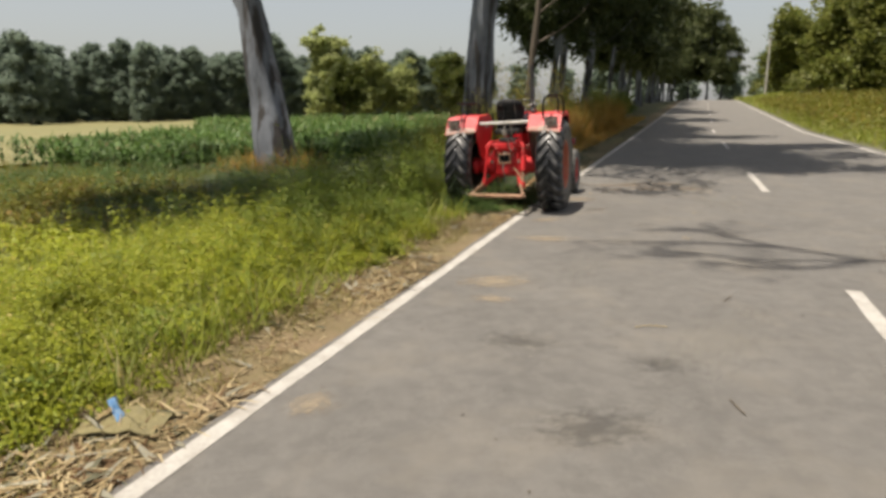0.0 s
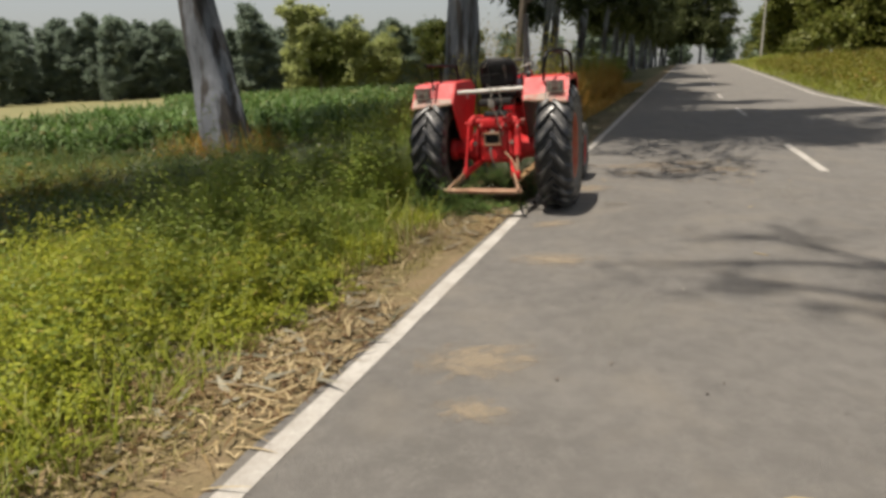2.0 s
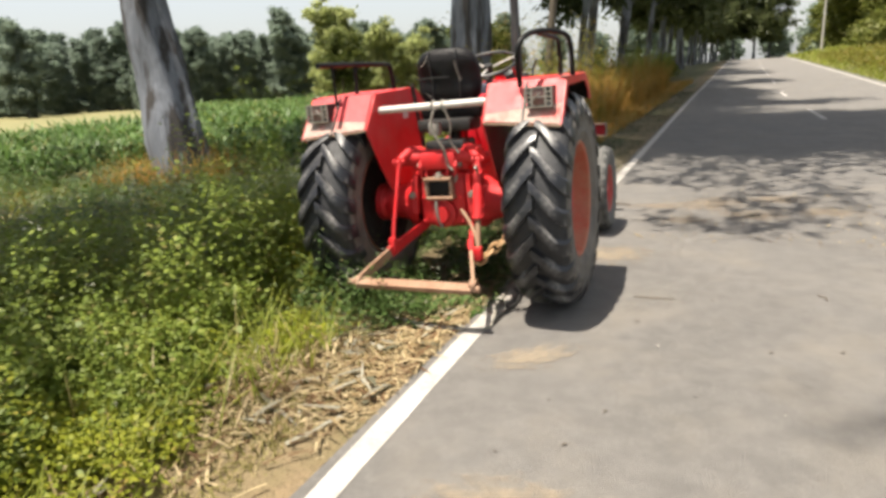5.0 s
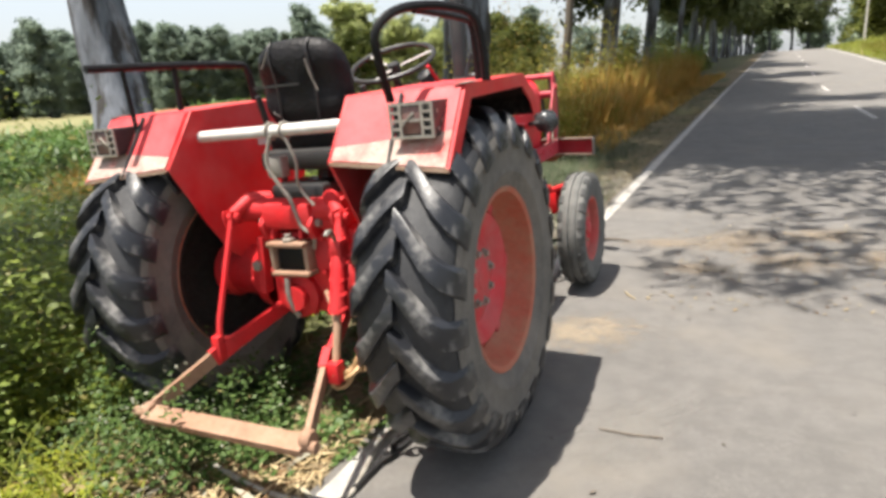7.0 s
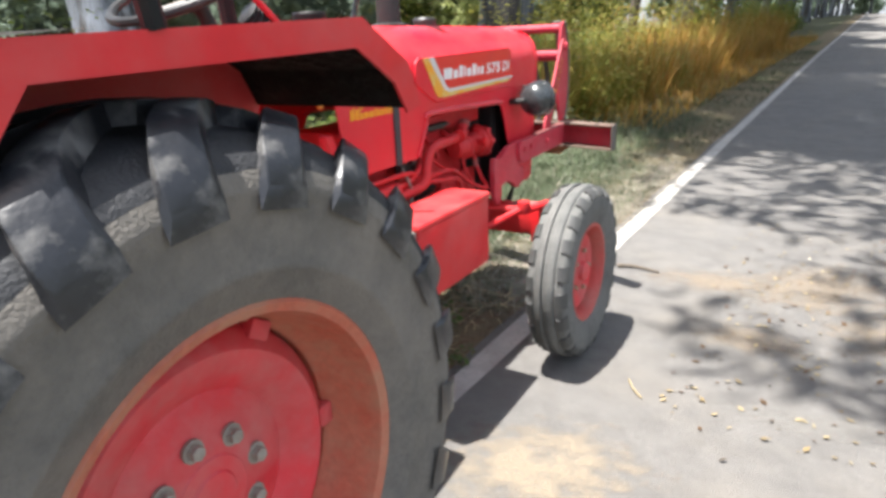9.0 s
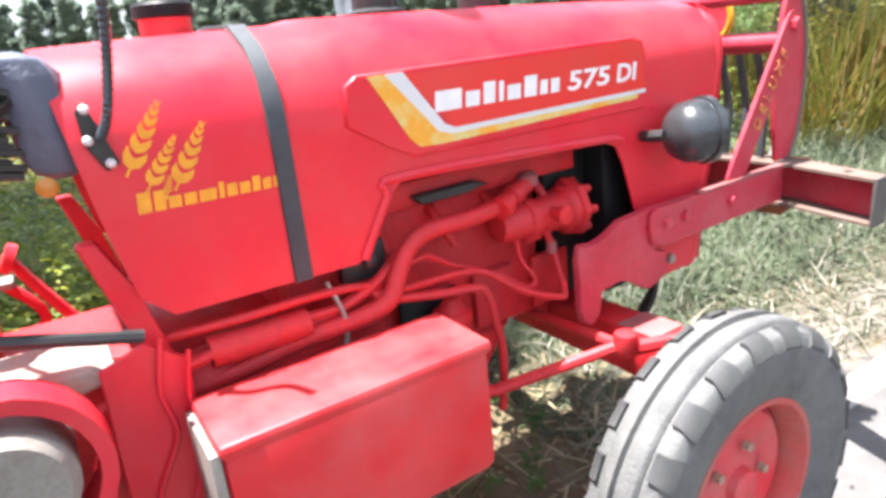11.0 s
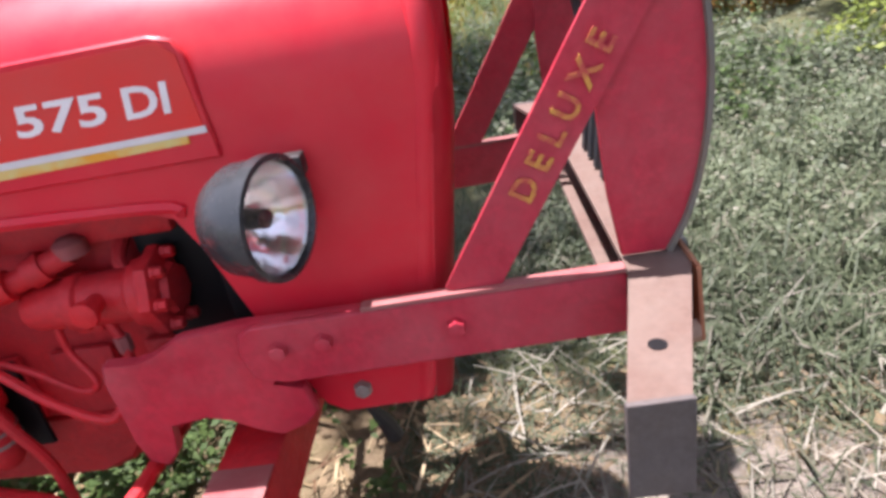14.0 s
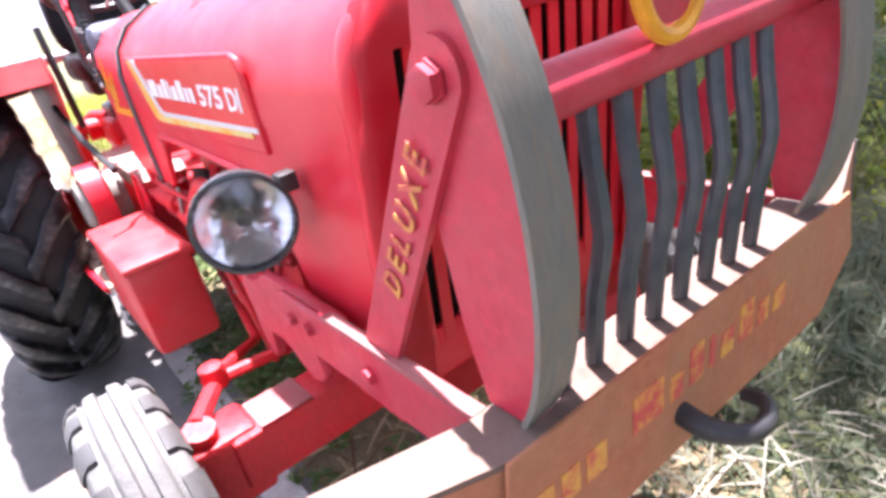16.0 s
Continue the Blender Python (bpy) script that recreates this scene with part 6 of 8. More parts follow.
part("levelling_box", bm, M_CAST, tractor, "red levelling gear box on the lift rod")
bm = bmesh.new()
tube(bm, [(0.287, -0.285, 0.86), (0.30, -0.33, 0.91), (0.30, -0.36, 0.90)], 0.009, 6, 3)
part("levelling_crank", bm, M_WORN, tractor, "thin grey crank")
for k in range(4):
    bm = bmesh.new()
    lathe(bm, [(0.036, -0.006), (0.040, 0.0), (0.036, 0.006)], 12, Matrix.Translation(Vector((0.285, -0.27, 0.80)).lerp(Vector((0.29, -0.34, 0.60)), 0.1 + 0.26 * k)) @ pose(0, 0, 0, 19, 0, 0), True)
    part("collar", bm, M_CAST, tractor)
bm = bmesh.new()
tube(bm, [(0.12, -0.16, 0.62), (0.20, -0.24, 0.56), (0.28, -0.36, 0.47), (0.31, -0.44, 0.40)], 0.010, 6, 3)
part("check_rod", bm, M_DRAWBAR, tractor, "rusty check rod")
bm = bmesh.new()
tube(bm, [(-0.02, -0.215, 0.685), (-0.02, -0.22, 0.60), (0.0, -0.20, 0.52)], 0.012, 8, 3)
part("hitch_pin", bm, M_WORN, tractor, "grey steel hitch pin")
# check chain to the axle
chain = None
A, B = Vector((0.30, -0.42, 0.36)), Vector((0.48, -0.30, 0.50))
for k in range(5):
    c0, c1 = A.lerp(B, k / 5 - 0.04), A.lerp(B, (k + 1) / 5 + 0.04)
    d = (c1 - c0)
    up = Vector((0, 0, 1)) if k % 2 else Vector((0.6, -0.8, 0))
    sd = d.cross(up).normalized()
    ring = [c0 + d * (0.5 + 0.5 * math.cos(a)) + sd * 0.026 * math.sin(a) for a in [j * 0.5236 for j in range(13)]]
    bm = bmesh.new()
    tube(bm, ring, 0.0105, 6, 0, False)
    part("chain_link", bm, M_CHAIN, tractor, "brown rusty check chain link")

# -- engine --
bm = bmesh.new()
box(bm, -0.17, 0.17, 1.20, 1.88, 0.64, 1.05, 0.02)
engine = part("engine", bm, M_CAST, tractor, "red painted diesel engine block")
bm = bmesh.new()
plate(bm, [(1.20, 0.64), (1.20, 0.49), (1.62, 0.47), (1.70, 0.50), (1.80, 0.638)], -0.15, 0.15, 0.015)
part("sump", bm, M_CAST, engine)
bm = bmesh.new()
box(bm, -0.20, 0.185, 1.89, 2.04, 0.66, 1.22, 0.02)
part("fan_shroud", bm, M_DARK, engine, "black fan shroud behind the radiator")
for k in range(4):
    bm = bmesh.new()
    box(bm, 0.171, 0.19, 1.30 + 0.18 * k, 1.42 + 0.18 * k, 0.66, 0.80, 0.008)
    part("cover_plate", bm, M_CAST, engine)
bm = bmesh.new()
box(bm, 0.171, 0.205, 1.36, 1.98, 1.00, 1.06, 0.008)
part("manifold", bm, M_CAST, engine)
for k in range(4):
    bm = bmesh.new()
    tube(bm, [(0.16, 1.42 + 0.15 * k, 0.99), (0.20, 1.42 + 0.15 * k, 0.96), (0.215, 1.45 + 0.15 * k, 0.90)], 0.012, 8, 3)
    part("injector_pipe", bm, M_CAST, engine)
# added black strip: the shaded gap below the bonnet's lip
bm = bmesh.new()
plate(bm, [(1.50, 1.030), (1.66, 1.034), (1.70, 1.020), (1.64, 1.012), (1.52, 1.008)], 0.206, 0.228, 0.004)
part("lip_gap_strip", bm, M_BLACK, engine, "black strip standing for the shaded gap under the bonnet lip")
# radiator block, also the near-black backing for the shade inside the opening
bm = bmesh.new()
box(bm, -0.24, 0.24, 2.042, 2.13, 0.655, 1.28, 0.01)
part("radiator", bm, M_DARK, tractor, "radiator behind the grille, near-black for the shade in there")
bm = bmesh.new()
lathe(bm, [(0.0, -0.215), (0.034, -0.213), (0.040, -0.20), (0.042, -0.14), (0.050, -0.135), (0.050, -0.115), (0.044, -0.11), (0.046, -0.03), (0.058, -0.02), (0.060, 0.0), (0.0, 0.0)], 20, at(0.225, 1.925, 0.912, AY))
box(bm, 0.19, 0.25, 1.78, 1.83, 0.86, 0.94, 0.01)
lathe(bm, [(0.016, 0), (0.016, 0.03), (0.022, 0.034), (0.022, 0.046), (0.010, 0.05)], 10, at(0.262, 1.85, 0.925, AX), True)
pump = part("pump", bm, M_CAST, engine, "red round pump on the engine's side")
bm = bmesh.new()
lathe(bm, [(0.0, 0.0), (0.068, 0.0), (0.074, 0.004), (0.074, 0.022), (0.062, 0.027), (0.045, 0.029), (0.040, 0.040), (0.0, 0.042)], 7, at(0.222, 1.925, 0.912, AY))
part("flange", bm, M_CAST, pump, "red lobed pump flange")
for k in range(7):
    a = k * 0.8976
    bm = bmesh.new()
    bolt(bm, 0.222 + 0.060 * math.cos(a), 1.952, 0.912 + 0.060 * math.sin(a), AY, 0.010, 0.020)
    part("bolt", bm, M_CAST, pump)
bm = bmesh.new()
tube(bm, [(0.222, 1.812, 0.998), (0.232, 1.765, 0.985), (0.25, 1.71, 0.970), (0.262, 1.60, 0.965), (0.264, 1.50, 0.962), (0.266, 1.45, 0.935), (0.276, 1.418, 0.895), (0.288, 1.388, 0.855), (0.285, 1.33, 0.835), (0.272, 1.20, 0.825), (0.26, 1.05, 0.80), (0.24, 0.90, 0.79)], 0.0195, 12, 5)
thick = part("thick_pipe", bm, M_CAST, engine, "thick red pipe along the engine")
bm = bmesh.new()
tube(bm, [(0.264, 1.69, 0.968), (0.255, 1.72, 0.973)], 0.027, 12)
tube(bm, [(0.238, 1.745, 0.978), (0.230, 1.772, 0.986)], 0.026, 12)
part("hose_clamp", bm, M_CAST, thick, "red clamp collar on the pipe")
bm = bmesh.new()
lathe(bm, [(0.026, -0.012), (0.026, 0.01), (0.016, 0.018), (0.0, 0.02)], 12, at(0.218, 1.815, 1.005, Matrix()))
part("pipe_cap", bm, M_FLANGE, thick, "pale worn pipe cap")
for pts_, r_ in (
    ([(0.245, 1.838, 0.885), (0.252, 1.854, 0.829), (0.275, 1.853, 0.775), (0.305, 1.838, 0.745), (0.318, 1.810, 0.738), (0.300, 1.72, 0.775), (0.28, 1.63, 0.84), (0.275, 1.56, 0.855), (0.272, 1.45, 0.858), (0.27, 1.36, 0.865)], 0.0085),
    ([(0.245, 1.750, 0.880), (0.25, 1.755, 0.83), (0.262, 1.785, 0.775), (0.266, 1.755, 0.764), (0.262, 1.68, 0.815), (0.258, 1.60, 0.848)], 0.0065),
    ([(0.25, 1.43, 0.885), (0.25, 1.46, 0.900), (0.25, 1.505, 0.904), (0.252, 1.56, 0.872), (0.262, 1.62, 0.845)], 0.0065),
    ([(0.28, 1.40, 0.848), (0.295, 1.50, 0.834), (0.306, 1.585, 0.824), (0.308, 1.612, 0.80), (0.30, 1.635, 0.72), (0.29, 1.655, 0.63), (0.28, 1.65, 0.49)], 0.0100),
    ([(0.25, 0.95, 0.90), (0.28, 1.10, 0.905), (0.28, 1.22, 0.905), (0.27, 1.32, 0.895), (0.255, 1.40, 0.87)], 0.0085),
    ([(0.30, 0.80, 0.82), (0.29, 1.0, 0.855), (0.28, 1.16, 0.865), (0.27, 1.30, 0.862)], 0.010),
    ([(0.24, 1.10, 0.86), (0.26, 1.22, 0.845), (0.262, 1.36, 0.88), (0.24, 1.45, 0.93)], 0.012),
):
    bm = bmesh.new()
    tube(bm, pts_, r_, 8, 5)
    part("fuel_pipe", bm, M_CAST, engine, "thin red fuel pipe")
bm = bmesh.new()
lathe(bm, [(0.013, -0.014), (0.013, 0.014)], 6, at(0.250, 1.852, 0.836, Matrix()), True)
part("pipe_nut", bm, M_FLANGE, engine, "pale worn union nut")
bm = bmesh.new()
lathe(bm, [(0.0, -0.125), (0.022, -0.122), (0.034, -0.105), (0.038, -0.08), (0.038, -0.03), (0.034, -0.02), (0.034, -0.005), (0.044, 0.0), (0.044, 0.022), (0.030, 0.03), (0.018, 0.05), (0.0, 0.052)], 18, at(0.255, 1.55, 0.745, Matrix()))
fuel_filter = part("fuel_filter", bm, M_CAST, engine, "grimy red bowl-shaped fuel filter")
for z_ in (-0.068, -0.045):
    bm = bmesh.new()
    lathe(bm, [(0.037, -0.003), (0.0405, -0.003), (0.0405, 0.003), (0.037, 0.003)], 18, at(0.255, 1.55, 0.745 + z_, Matrix()))
    part("filter_ring", bm, M_WORN, fuel_filter, "bare grey ring")
# near-black plate that paints a shaded recess behind the filter
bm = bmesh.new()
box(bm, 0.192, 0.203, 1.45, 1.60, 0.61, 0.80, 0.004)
part("recess", bm, M_DARK, engine, "black plate standing for the shade behind the filter")
bm = bmesh.new()
tube(bm, [(0.27, 1.27, 0.92), (0.29, 1.29, 0.84), (0.285, 1.27, 0.77), (0.26, 1.2, 0.74)], 0.005, 6, 4)
part("grey_cable", bm, M_WORN, engine, "thin grey cable")
bm = bmesh.new()
lathe(bm, [(0.0, -0.16), (0.045, -0.16), (0.05, -0.12), (0.05, 0.10), (0.035, 0.12), (0.03, 0.16), (0.0, 0.16)], 16, at(0.225, 1.16, 0.80, AY))
lathe(bm, [(0.03, -0.10), (0.03, 0.08)], 12, at(0.27, 1.14, 0.855, AY), True)
part("starter_motor", bm, M_CAST, engine, "red starter motor low on the engine")
bm = bmesh.new()
lathe(bm, [(0.0, 0.0), (0.014, 0.0), (0.014, 0.02), (0.006, 0.024), (0.0, 0.026)], 8, at(0.231, 1.378, 0.927, AX))
box(bm, 0.20, 0.232, 1.32, 1.42, 0.885, 0.965, 0.006)
part("terminal", bm, M_BLACK, engine, "small black terminal block")

# -- bonnet --
HW = 0.290


def hood_section(y, w, top, zb):
    w0 = HW if y < 2.35 else w
    return [(w0, 1.16), (w, 1.19), (w - 0.002, 1.24), (w - 0.018, 1.30), (w - 0.058, 1.345), (w - 0.13, top - 0.008), (0.0, top), (-(w - 0.13), top - 0.008), (-(w - 0.058), 1.345), (-(w - 0.018), 1.30), (-(w - 0.002), 1.24), (-w, 1.19), (-w0, 1.16)]


def lean_y(y, z):
    """The bonnet's rear edge slants forward towards its foot, its nose backward."""
    if y < 1.0:
        return y + 0.12 * max(0.0, 1.36 - z) * (1.0 - y) / 0.1
    if y > 2.38:
        return y - 0.10 * max(0.0, 1.15 - z) * (y - 2.38) / 0.09
    return y


bm = bmesh.new()
secs = []
for y, w, top in ((0.90, HW, 1.385), (0.95, HW, 1.387), (1.10, HW, 1.392), (1.33, HW, 1.395), (1.37, HW + 0.004, 1.402), (1.70, HW + 0.004, 1.400), (2.05, HW + 0.003, 1.395), (2.30, HW, 1.388), (2.425, HW, 1.376), (2.440, HW - 0.004, 1.366), (2.450, HW - 0.014, 1.355)):
    secs.append([bm.verts.new((x, lean_y(y, z), z)) for x, z in hood_section(y, w, top, 1.085)])
for a, b in zip(secs, secs[1:]):
    for k in range(len(a) - 1):
        bm.faces.new((a[k], a[k + 1], b[k + 1], b[k]))
LOWER = [(0.935, 1.086), (0.955, 0.99), (1.00, 0.948), (1.33, 0.945), (1.36, 0.955), (1.425, 1.068), (1.445, 1.083), (2.00, 1.064), (2.035, 1.05), (2.06, 1.0), (2.105, 0.86), (2.13, 0.78), (2.17, 0.69), (2.20, 0.67), (2.337, 0.672), (2.354, 0.70), (2.390, 0.90), (2.420, 1.086)]
for s_ in (1, -1):
    foot = [sec[0 if s_ > 0 else -1] for sec in secs]
    keep_ = [v_ for v_ in foot if v_.co.y < 2.43]
    bm.faces.new([bm.verts.new((s_ * HW, y, z)) for y, z in LOWER] + keep_[::-1])
bmesh.ops.recalc_face_normals(bm, faces=bm.faces)
bmesh.ops.solidify(bm, geom=list(bm.faces), thickness=0.005)
hood = part("bonnet", bm, M_RED, tractor, "glossy red rounded engine bonnet")
for side in (1, -1):
    sp = hood
    # rolled front corner
    bm = bmesh.new()
    tube(bm, [(side * (HW - 0.0165), y, z) for y, z in ((2.330, 0.68), (2.337, 0.70), (2.373, 0.90), (2.404, 1.086), (2.420, 1.17), (2.428, 1.24))] + [(side * (HW - 0.034), 2.426, 1.30), (side * (HW - 0.074), 2.424, 1.335)], 0.020, 14, 5)
    part("rolled_corner", bm, M_RED, sp)
    # raised lip over the opening
    bm = bmesh.new()
    tube(bm, [(side * HW, 1.345, 0.95), (side * HW, 1.41, 1.06), (side * HW, 1.45, 1.092), (side * HW, 1.99, 1.074), (side * HW, 2.045, 1.055)], 0.010, 6, 4)
    part("pressed_lip", bm, M_RED, sp)
    # raised panel with the decal
    bm = bmesh.new()
    pan = [(1.345, 1.20), (1.35, 1.27), (1.375, 1.288), (2.09, 1.297), (2.12, 1.288), (2.13, 1.265), (2.135, 1.13), (1.48, 1.125), (1.43, 1.15)]
    plate(bm, pan, side * (HW - 0.004), side * (HW + 0.0075), 0.003)
    part("pressed_panel", bm, M_RED, sp)
    bm = bmesh.new()
    plate(bm, [(1.47, 1.278), (2.10, 1.287), (2.12, 1.27), (2.125, 1.175), (1.575, 1.165)], side * (HW + 0.004), side * (HW + 0.009), 0.0)
    part("decal", bm, M_DECAL, sp, "bright red decal field")
    for nm, mt_, poly in (
        ("silver_stripe", M_SILVER, [(1.43, 1.283), (1.468, 1.284), (1.55, 1.178), (1.575, 1.167), (2.128, 1.176), (2.128, 1.167), (1.565, 1.156), (1.535, 1.165)]),
        ("yellow_stripe", M_YELLOW, [(1.395, 1.282), (1.43, 1.283), (1.535, 1.165), (1.565, 1.156), (2.10, 1.166), (2.10, 1.156), (1.545, 1.140), (1.49, 1.142), (1.47, 1.16)]),
    ):
        bm = bmesh.new()
        plate(bm, poly, side * (HW + 0.0045), side * (HW + 0.0098), 0.0)
        part(nm, bm, mt_, sp, "pale silver decal stripe" if mt_ is M_SILVER else "yellow patterned decal stripe")
    face = Matrix.Translation((side * (HW + 0.0095), 0, 0)) @ (RIGHT_SIDE if side > 0 else Matrix(((0, 0, -1, 0), (-1, 0, 0, 0), (0, 1, 0, 0), (0, 0, 0, 1))))
    if side > 0:
        wm = (0.062, 0.034, 0.029, 0.012, 0.035, 0.034, 0.020, 0.024)
        hm = (1.0, 0.78, 1.12, 1.05, 0.78, 1.12, 0.78, 0.78)
        bars("maker_lettering", wm, 0.010, 0.038, M_LETTER, sp, face @ Matrix.Translation((1.530, 1.202, 0)), 0.10, hm)["label"] = "white bars standing for the maker's name"
        for word_, start_, wide_ in (("575", 1.874, 1.58), ("DI", 2.026, 1.22)):
            ob = words("model_lettering", word_, 0.056, M_LETTER, sp, face @ pose(start_, 1.201, 0) @ Matrix.Diagonal((wide_, 1.0, 1, 1)), shear=0.12)
            ob["label"] = "white painted model number" if word_ == "575" else "white painted model letters"
        # three ears of wheat
        fw = Matrix.Translation((HW + 0.0005, 0, 0)) @ RIGHT_SIDE
        for (ya, za), (yb, zb), wid in (((0.985, 1.192), (1.05, 1.292), 0.020), ((1.008, 1.163), (1.062, 1.236), 0.016), ((1.048, 1.158), (1.108, 1.252), 0.020), ((1.030, 1.148), (1.040, 1.176), 0.007)):
            bm = bmesh.new()
            d = Vector((yb - ya, zb - za, 0))
            ln, d = d.length, d.normalized()
            s = Vector((-d.y, d.x, 0))
            # heart-shaped pairs of grains on a short stalk, smaller towards the tip
            o = Vector((ya, za, 0))
            bm.faces.new([bm.verts.new(fw @ (o + s * a_ + d * b_)) for a_, b_ in ((-0.0022, -0.012), (0.0022, -0.012), (0.0015, 0.002), (-0.0015, 0.002))])
            up = 0.0
            for k in range(6):
                hk = ln * (0.30 - 0.036 * k)
                wk = wid * (0.86, 0.74, 0.62, 0.46, 0.32, 0.20)[k]
                heart = ((0, 0), (0.7, 0.22), (1.0, 0.62), (0.86, 1.02), (0.42, 0.72), (0, 0.56), (-0.42, 0.72), (-0.86, 1.02), (-1.0, 0.62), (-0.7, 0.22))
                bm.faces.new([bm.verts.new(fw @ (o + s * (wk * -a_) + d * (up + hk * b_ * 0.9))) for a_, b_ in heart])
                up += hk * 0.74
            ex = bmesh.ops.extrude_face_region(bm, geom=list(bm.faces))
            for v_ in ex["geom"]:
                if isinstance(v_, bmesh.types.BMVert):
                    v_.co.x += 0.0012
            part("wheat_ear", bm, M_GOLD, sp, "painted golden ear of wheat", smooth=False)
        wb = (0.020, 0.017, 0.019, 0.019, 0.027, 0.008, 0.017, 0.017, 0.013, 0.014, 0.017)
        hb = (1.25, 1.2, 0.72, 0.72, 0.72, 1.0, 0.8, 0.72, 0.95, 0.72, 0.72)
        bars("series_lettering", wb, 0.0045, 0.026, M_GOLD, sp, fw @ pose(0.982, 1.122, 0), 0.10, hb)["label"] = "golden bars standing for the series name"
        # the cable plate and its coiled stalk
        bm = bmesh.new()
        plate(bm, [(0.945, 1.30), (0.957, 1.265), (0.975, 1.205), (0.955, 1.195), (0.935, 1.235), (0.932, 1.285)], HW, HW + 0.006, 0.002)
        mount = part("stalk_mount", bm, M_BLACK, sp, "black lozenge mounting plate")
        for y, z in ((0.945, 1.287), (0.940, 1.243), (0.962, 1.207)):
            bm = bmesh.new()
            lathe(bm, [(0.0075, 0), (0.0075, 0.004), (0.004, 0.008), (0, 0.008)], 10, at(HW + 0.006, y, z, AX))
            part("screw", bm, M_SILVER, mount)
        bm = bmesh.new()
        line = smooth_line([(HW + 0.012, 0.956, 1.245), (HW + 0.03, 0.972, 1.28), (HW + 0.03, 0.99, 1.36), (HW + 0.04, 1.0, 1.44), (HW + 0.07, 1.0, 1.52)], 16)
        tube(bm, line, [0.0085 if i % 2 else 0.0065 for i in range(len(line))], 8)
        part("coiled_stalk", bm, M_LAMPSHELL, mount, "grey coiled flexible stalk")
    # bolts at the foot
    bm = bmesh.new()
    bolt(bm, side * HW, 2.235, 0.712, AX if side > 0 else pose(0, 0, 0, 0, -90, 0), 0.014, 0.012)
    part("bolt", bm, M_WORN, sp)
# strap round the bonnet
bm = bmesh.new()
arc = [(HW + 0.001, 0.945), (HW + 0.001, 1.16), (HW - 0.001, 1.24), (HW - 0.017, 1.302), (HW - 0.057, 1.348), (HW - 0.13, 1.388), (0, 1.397), (-(HW - 0.13), 1.388), (-(HW - 0.057), 1.348), (-(HW - 0.017), 1.302), (-(HW - 0.001), 1.24), (-(HW + 0.001), 1.16), (-(HW + 0.001), 0.945)]
lo = [[bm.verts.new((x, y, z)) for x, z in arc] for y in (1.205, 1.24)]
hi = [[bm.verts.new((x * 1.018, y, z + (0.005 if abs(x) < 0.27 else 0))) for x, z in arc] for y in (1.207, 1.238)]
for a, b in ((lo[0], hi[0]), (hi[0], hi[1]), (hi[1], lo[1])):
    for k in range(len(arc) - 1):
        bm.faces.new((a[k], a[k + 1], b[k + 1], b[k]))
part("bonnet_strap", bm, M_STRAP, hood, "dark grey rubber strap over the bonnet")
bm = bmesh.new()
lathe(bm, [(0.046, 0.028), (0.046, -0.01)], 20, at(0.04, 1.13, 1.39, Matrix()))
neck = part("filler_neck", bm, M_RED, hood, "short red filler neck")
bm = bmesh.new()
lathe(bm, [(0.0, 0.058), (0.048, 0.056), (0.054, 0.050), (0.054, 0.030), (0.046, 0.028)], 20, at(0.04, 1.13, 1.39, Matrix()))
part("filler_cap", bm, M_DARK, neck, "black filler cap")
bm = bmesh.new()
lathe(bm, [(0.07, 0.0), (0.07, 0.012), (0.045, 0.02), (0.042, 0.40), (0.036, 0.42), (0.036, 0.75), (0.032, 0.75), (0.032, 0.4)], 18, at(0.06, 1.55, 1.39, Matrix()))
part("exhaust_pipe", bm, M_BLACK, tractor, "upright dark exhaust pipe through the bonnet")
bm = bmesh.new()
lathe(bm, [(0.05, 0.0), (0.05, 0.03), (0.04, 0.04), (0.0, 0.042)], 16, at(0.03, 1.85, 1.39, Matrix()))
part("breather_cap", bm, M_BLACK, hood)
# nose with its slots
bm = bmesh.new()
nose = []
for z, yb, w in ((0.675, 2.375, 0.262), (0.75, 2.388, 0.262), (0.95, 2.42, 0.264), (1.15, 2.452, 0.262), (1.28, 2.456, 0.25), (1.34, 2.45, 0.225), (1.362, 2.44, 0.19)):
    nose.append([bm.verts.new((x * w / 0.262, y + yb - 2.45, z)) for x, y in ((0.2905, 2.426), (0.2885, 2.437), (0.282, 2.447), (0.270, 2.453), (0.250, 2.455), (0.235, 2.455))])
    nose[-1] += [bm.verts.new((-v_.co.x, v_.co.y, v_.co.z)) for v_ in reversed(nose[-1])]
for a, b in zip(nose, nose[1:]):
    for k in range(len(a) - 1):
        if k == 5 and 0.75 <= a[0].co.z < 1.2:
            continue
        bm.faces.new((a[k], a[k + 1], b[k + 1], b[k]))
bmesh.ops.solidify(bm, geom=list(bm.faces), thickness=0.004)
grille = part("nose", bm, M_RED, hood, "red nose with upright grille slots")
# near-black sheet that paints the shade behind the slots
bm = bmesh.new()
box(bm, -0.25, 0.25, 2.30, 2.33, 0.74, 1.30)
part("grille_shade_sheet", bm, M_DARK, grille, "dark sheet standing for the shade behind the grille")
slat_me = None
for k in range(13):
    x = -0.2286 + 0.0381 * k
    if slat_me is None:
        bm = bmesh.new()
        flat_bar(bm, (0, 2.380, 0.74), (0, 2.448, 1.30), 0.0215, 0.004, (1, 0, 0))
        ob = part("slat", bm, M_RED, grille)
        slat_me = ob.data
    else:
        ob = new("slat", slat_me)
        ob.parent = grille
    ob.matrix_basis = pose(x, 0, 0)
bm = bmesh.new()
box(bm, -0.245, 0.245, 2.378, 2.39, 0.74, 0.84, 0.004)
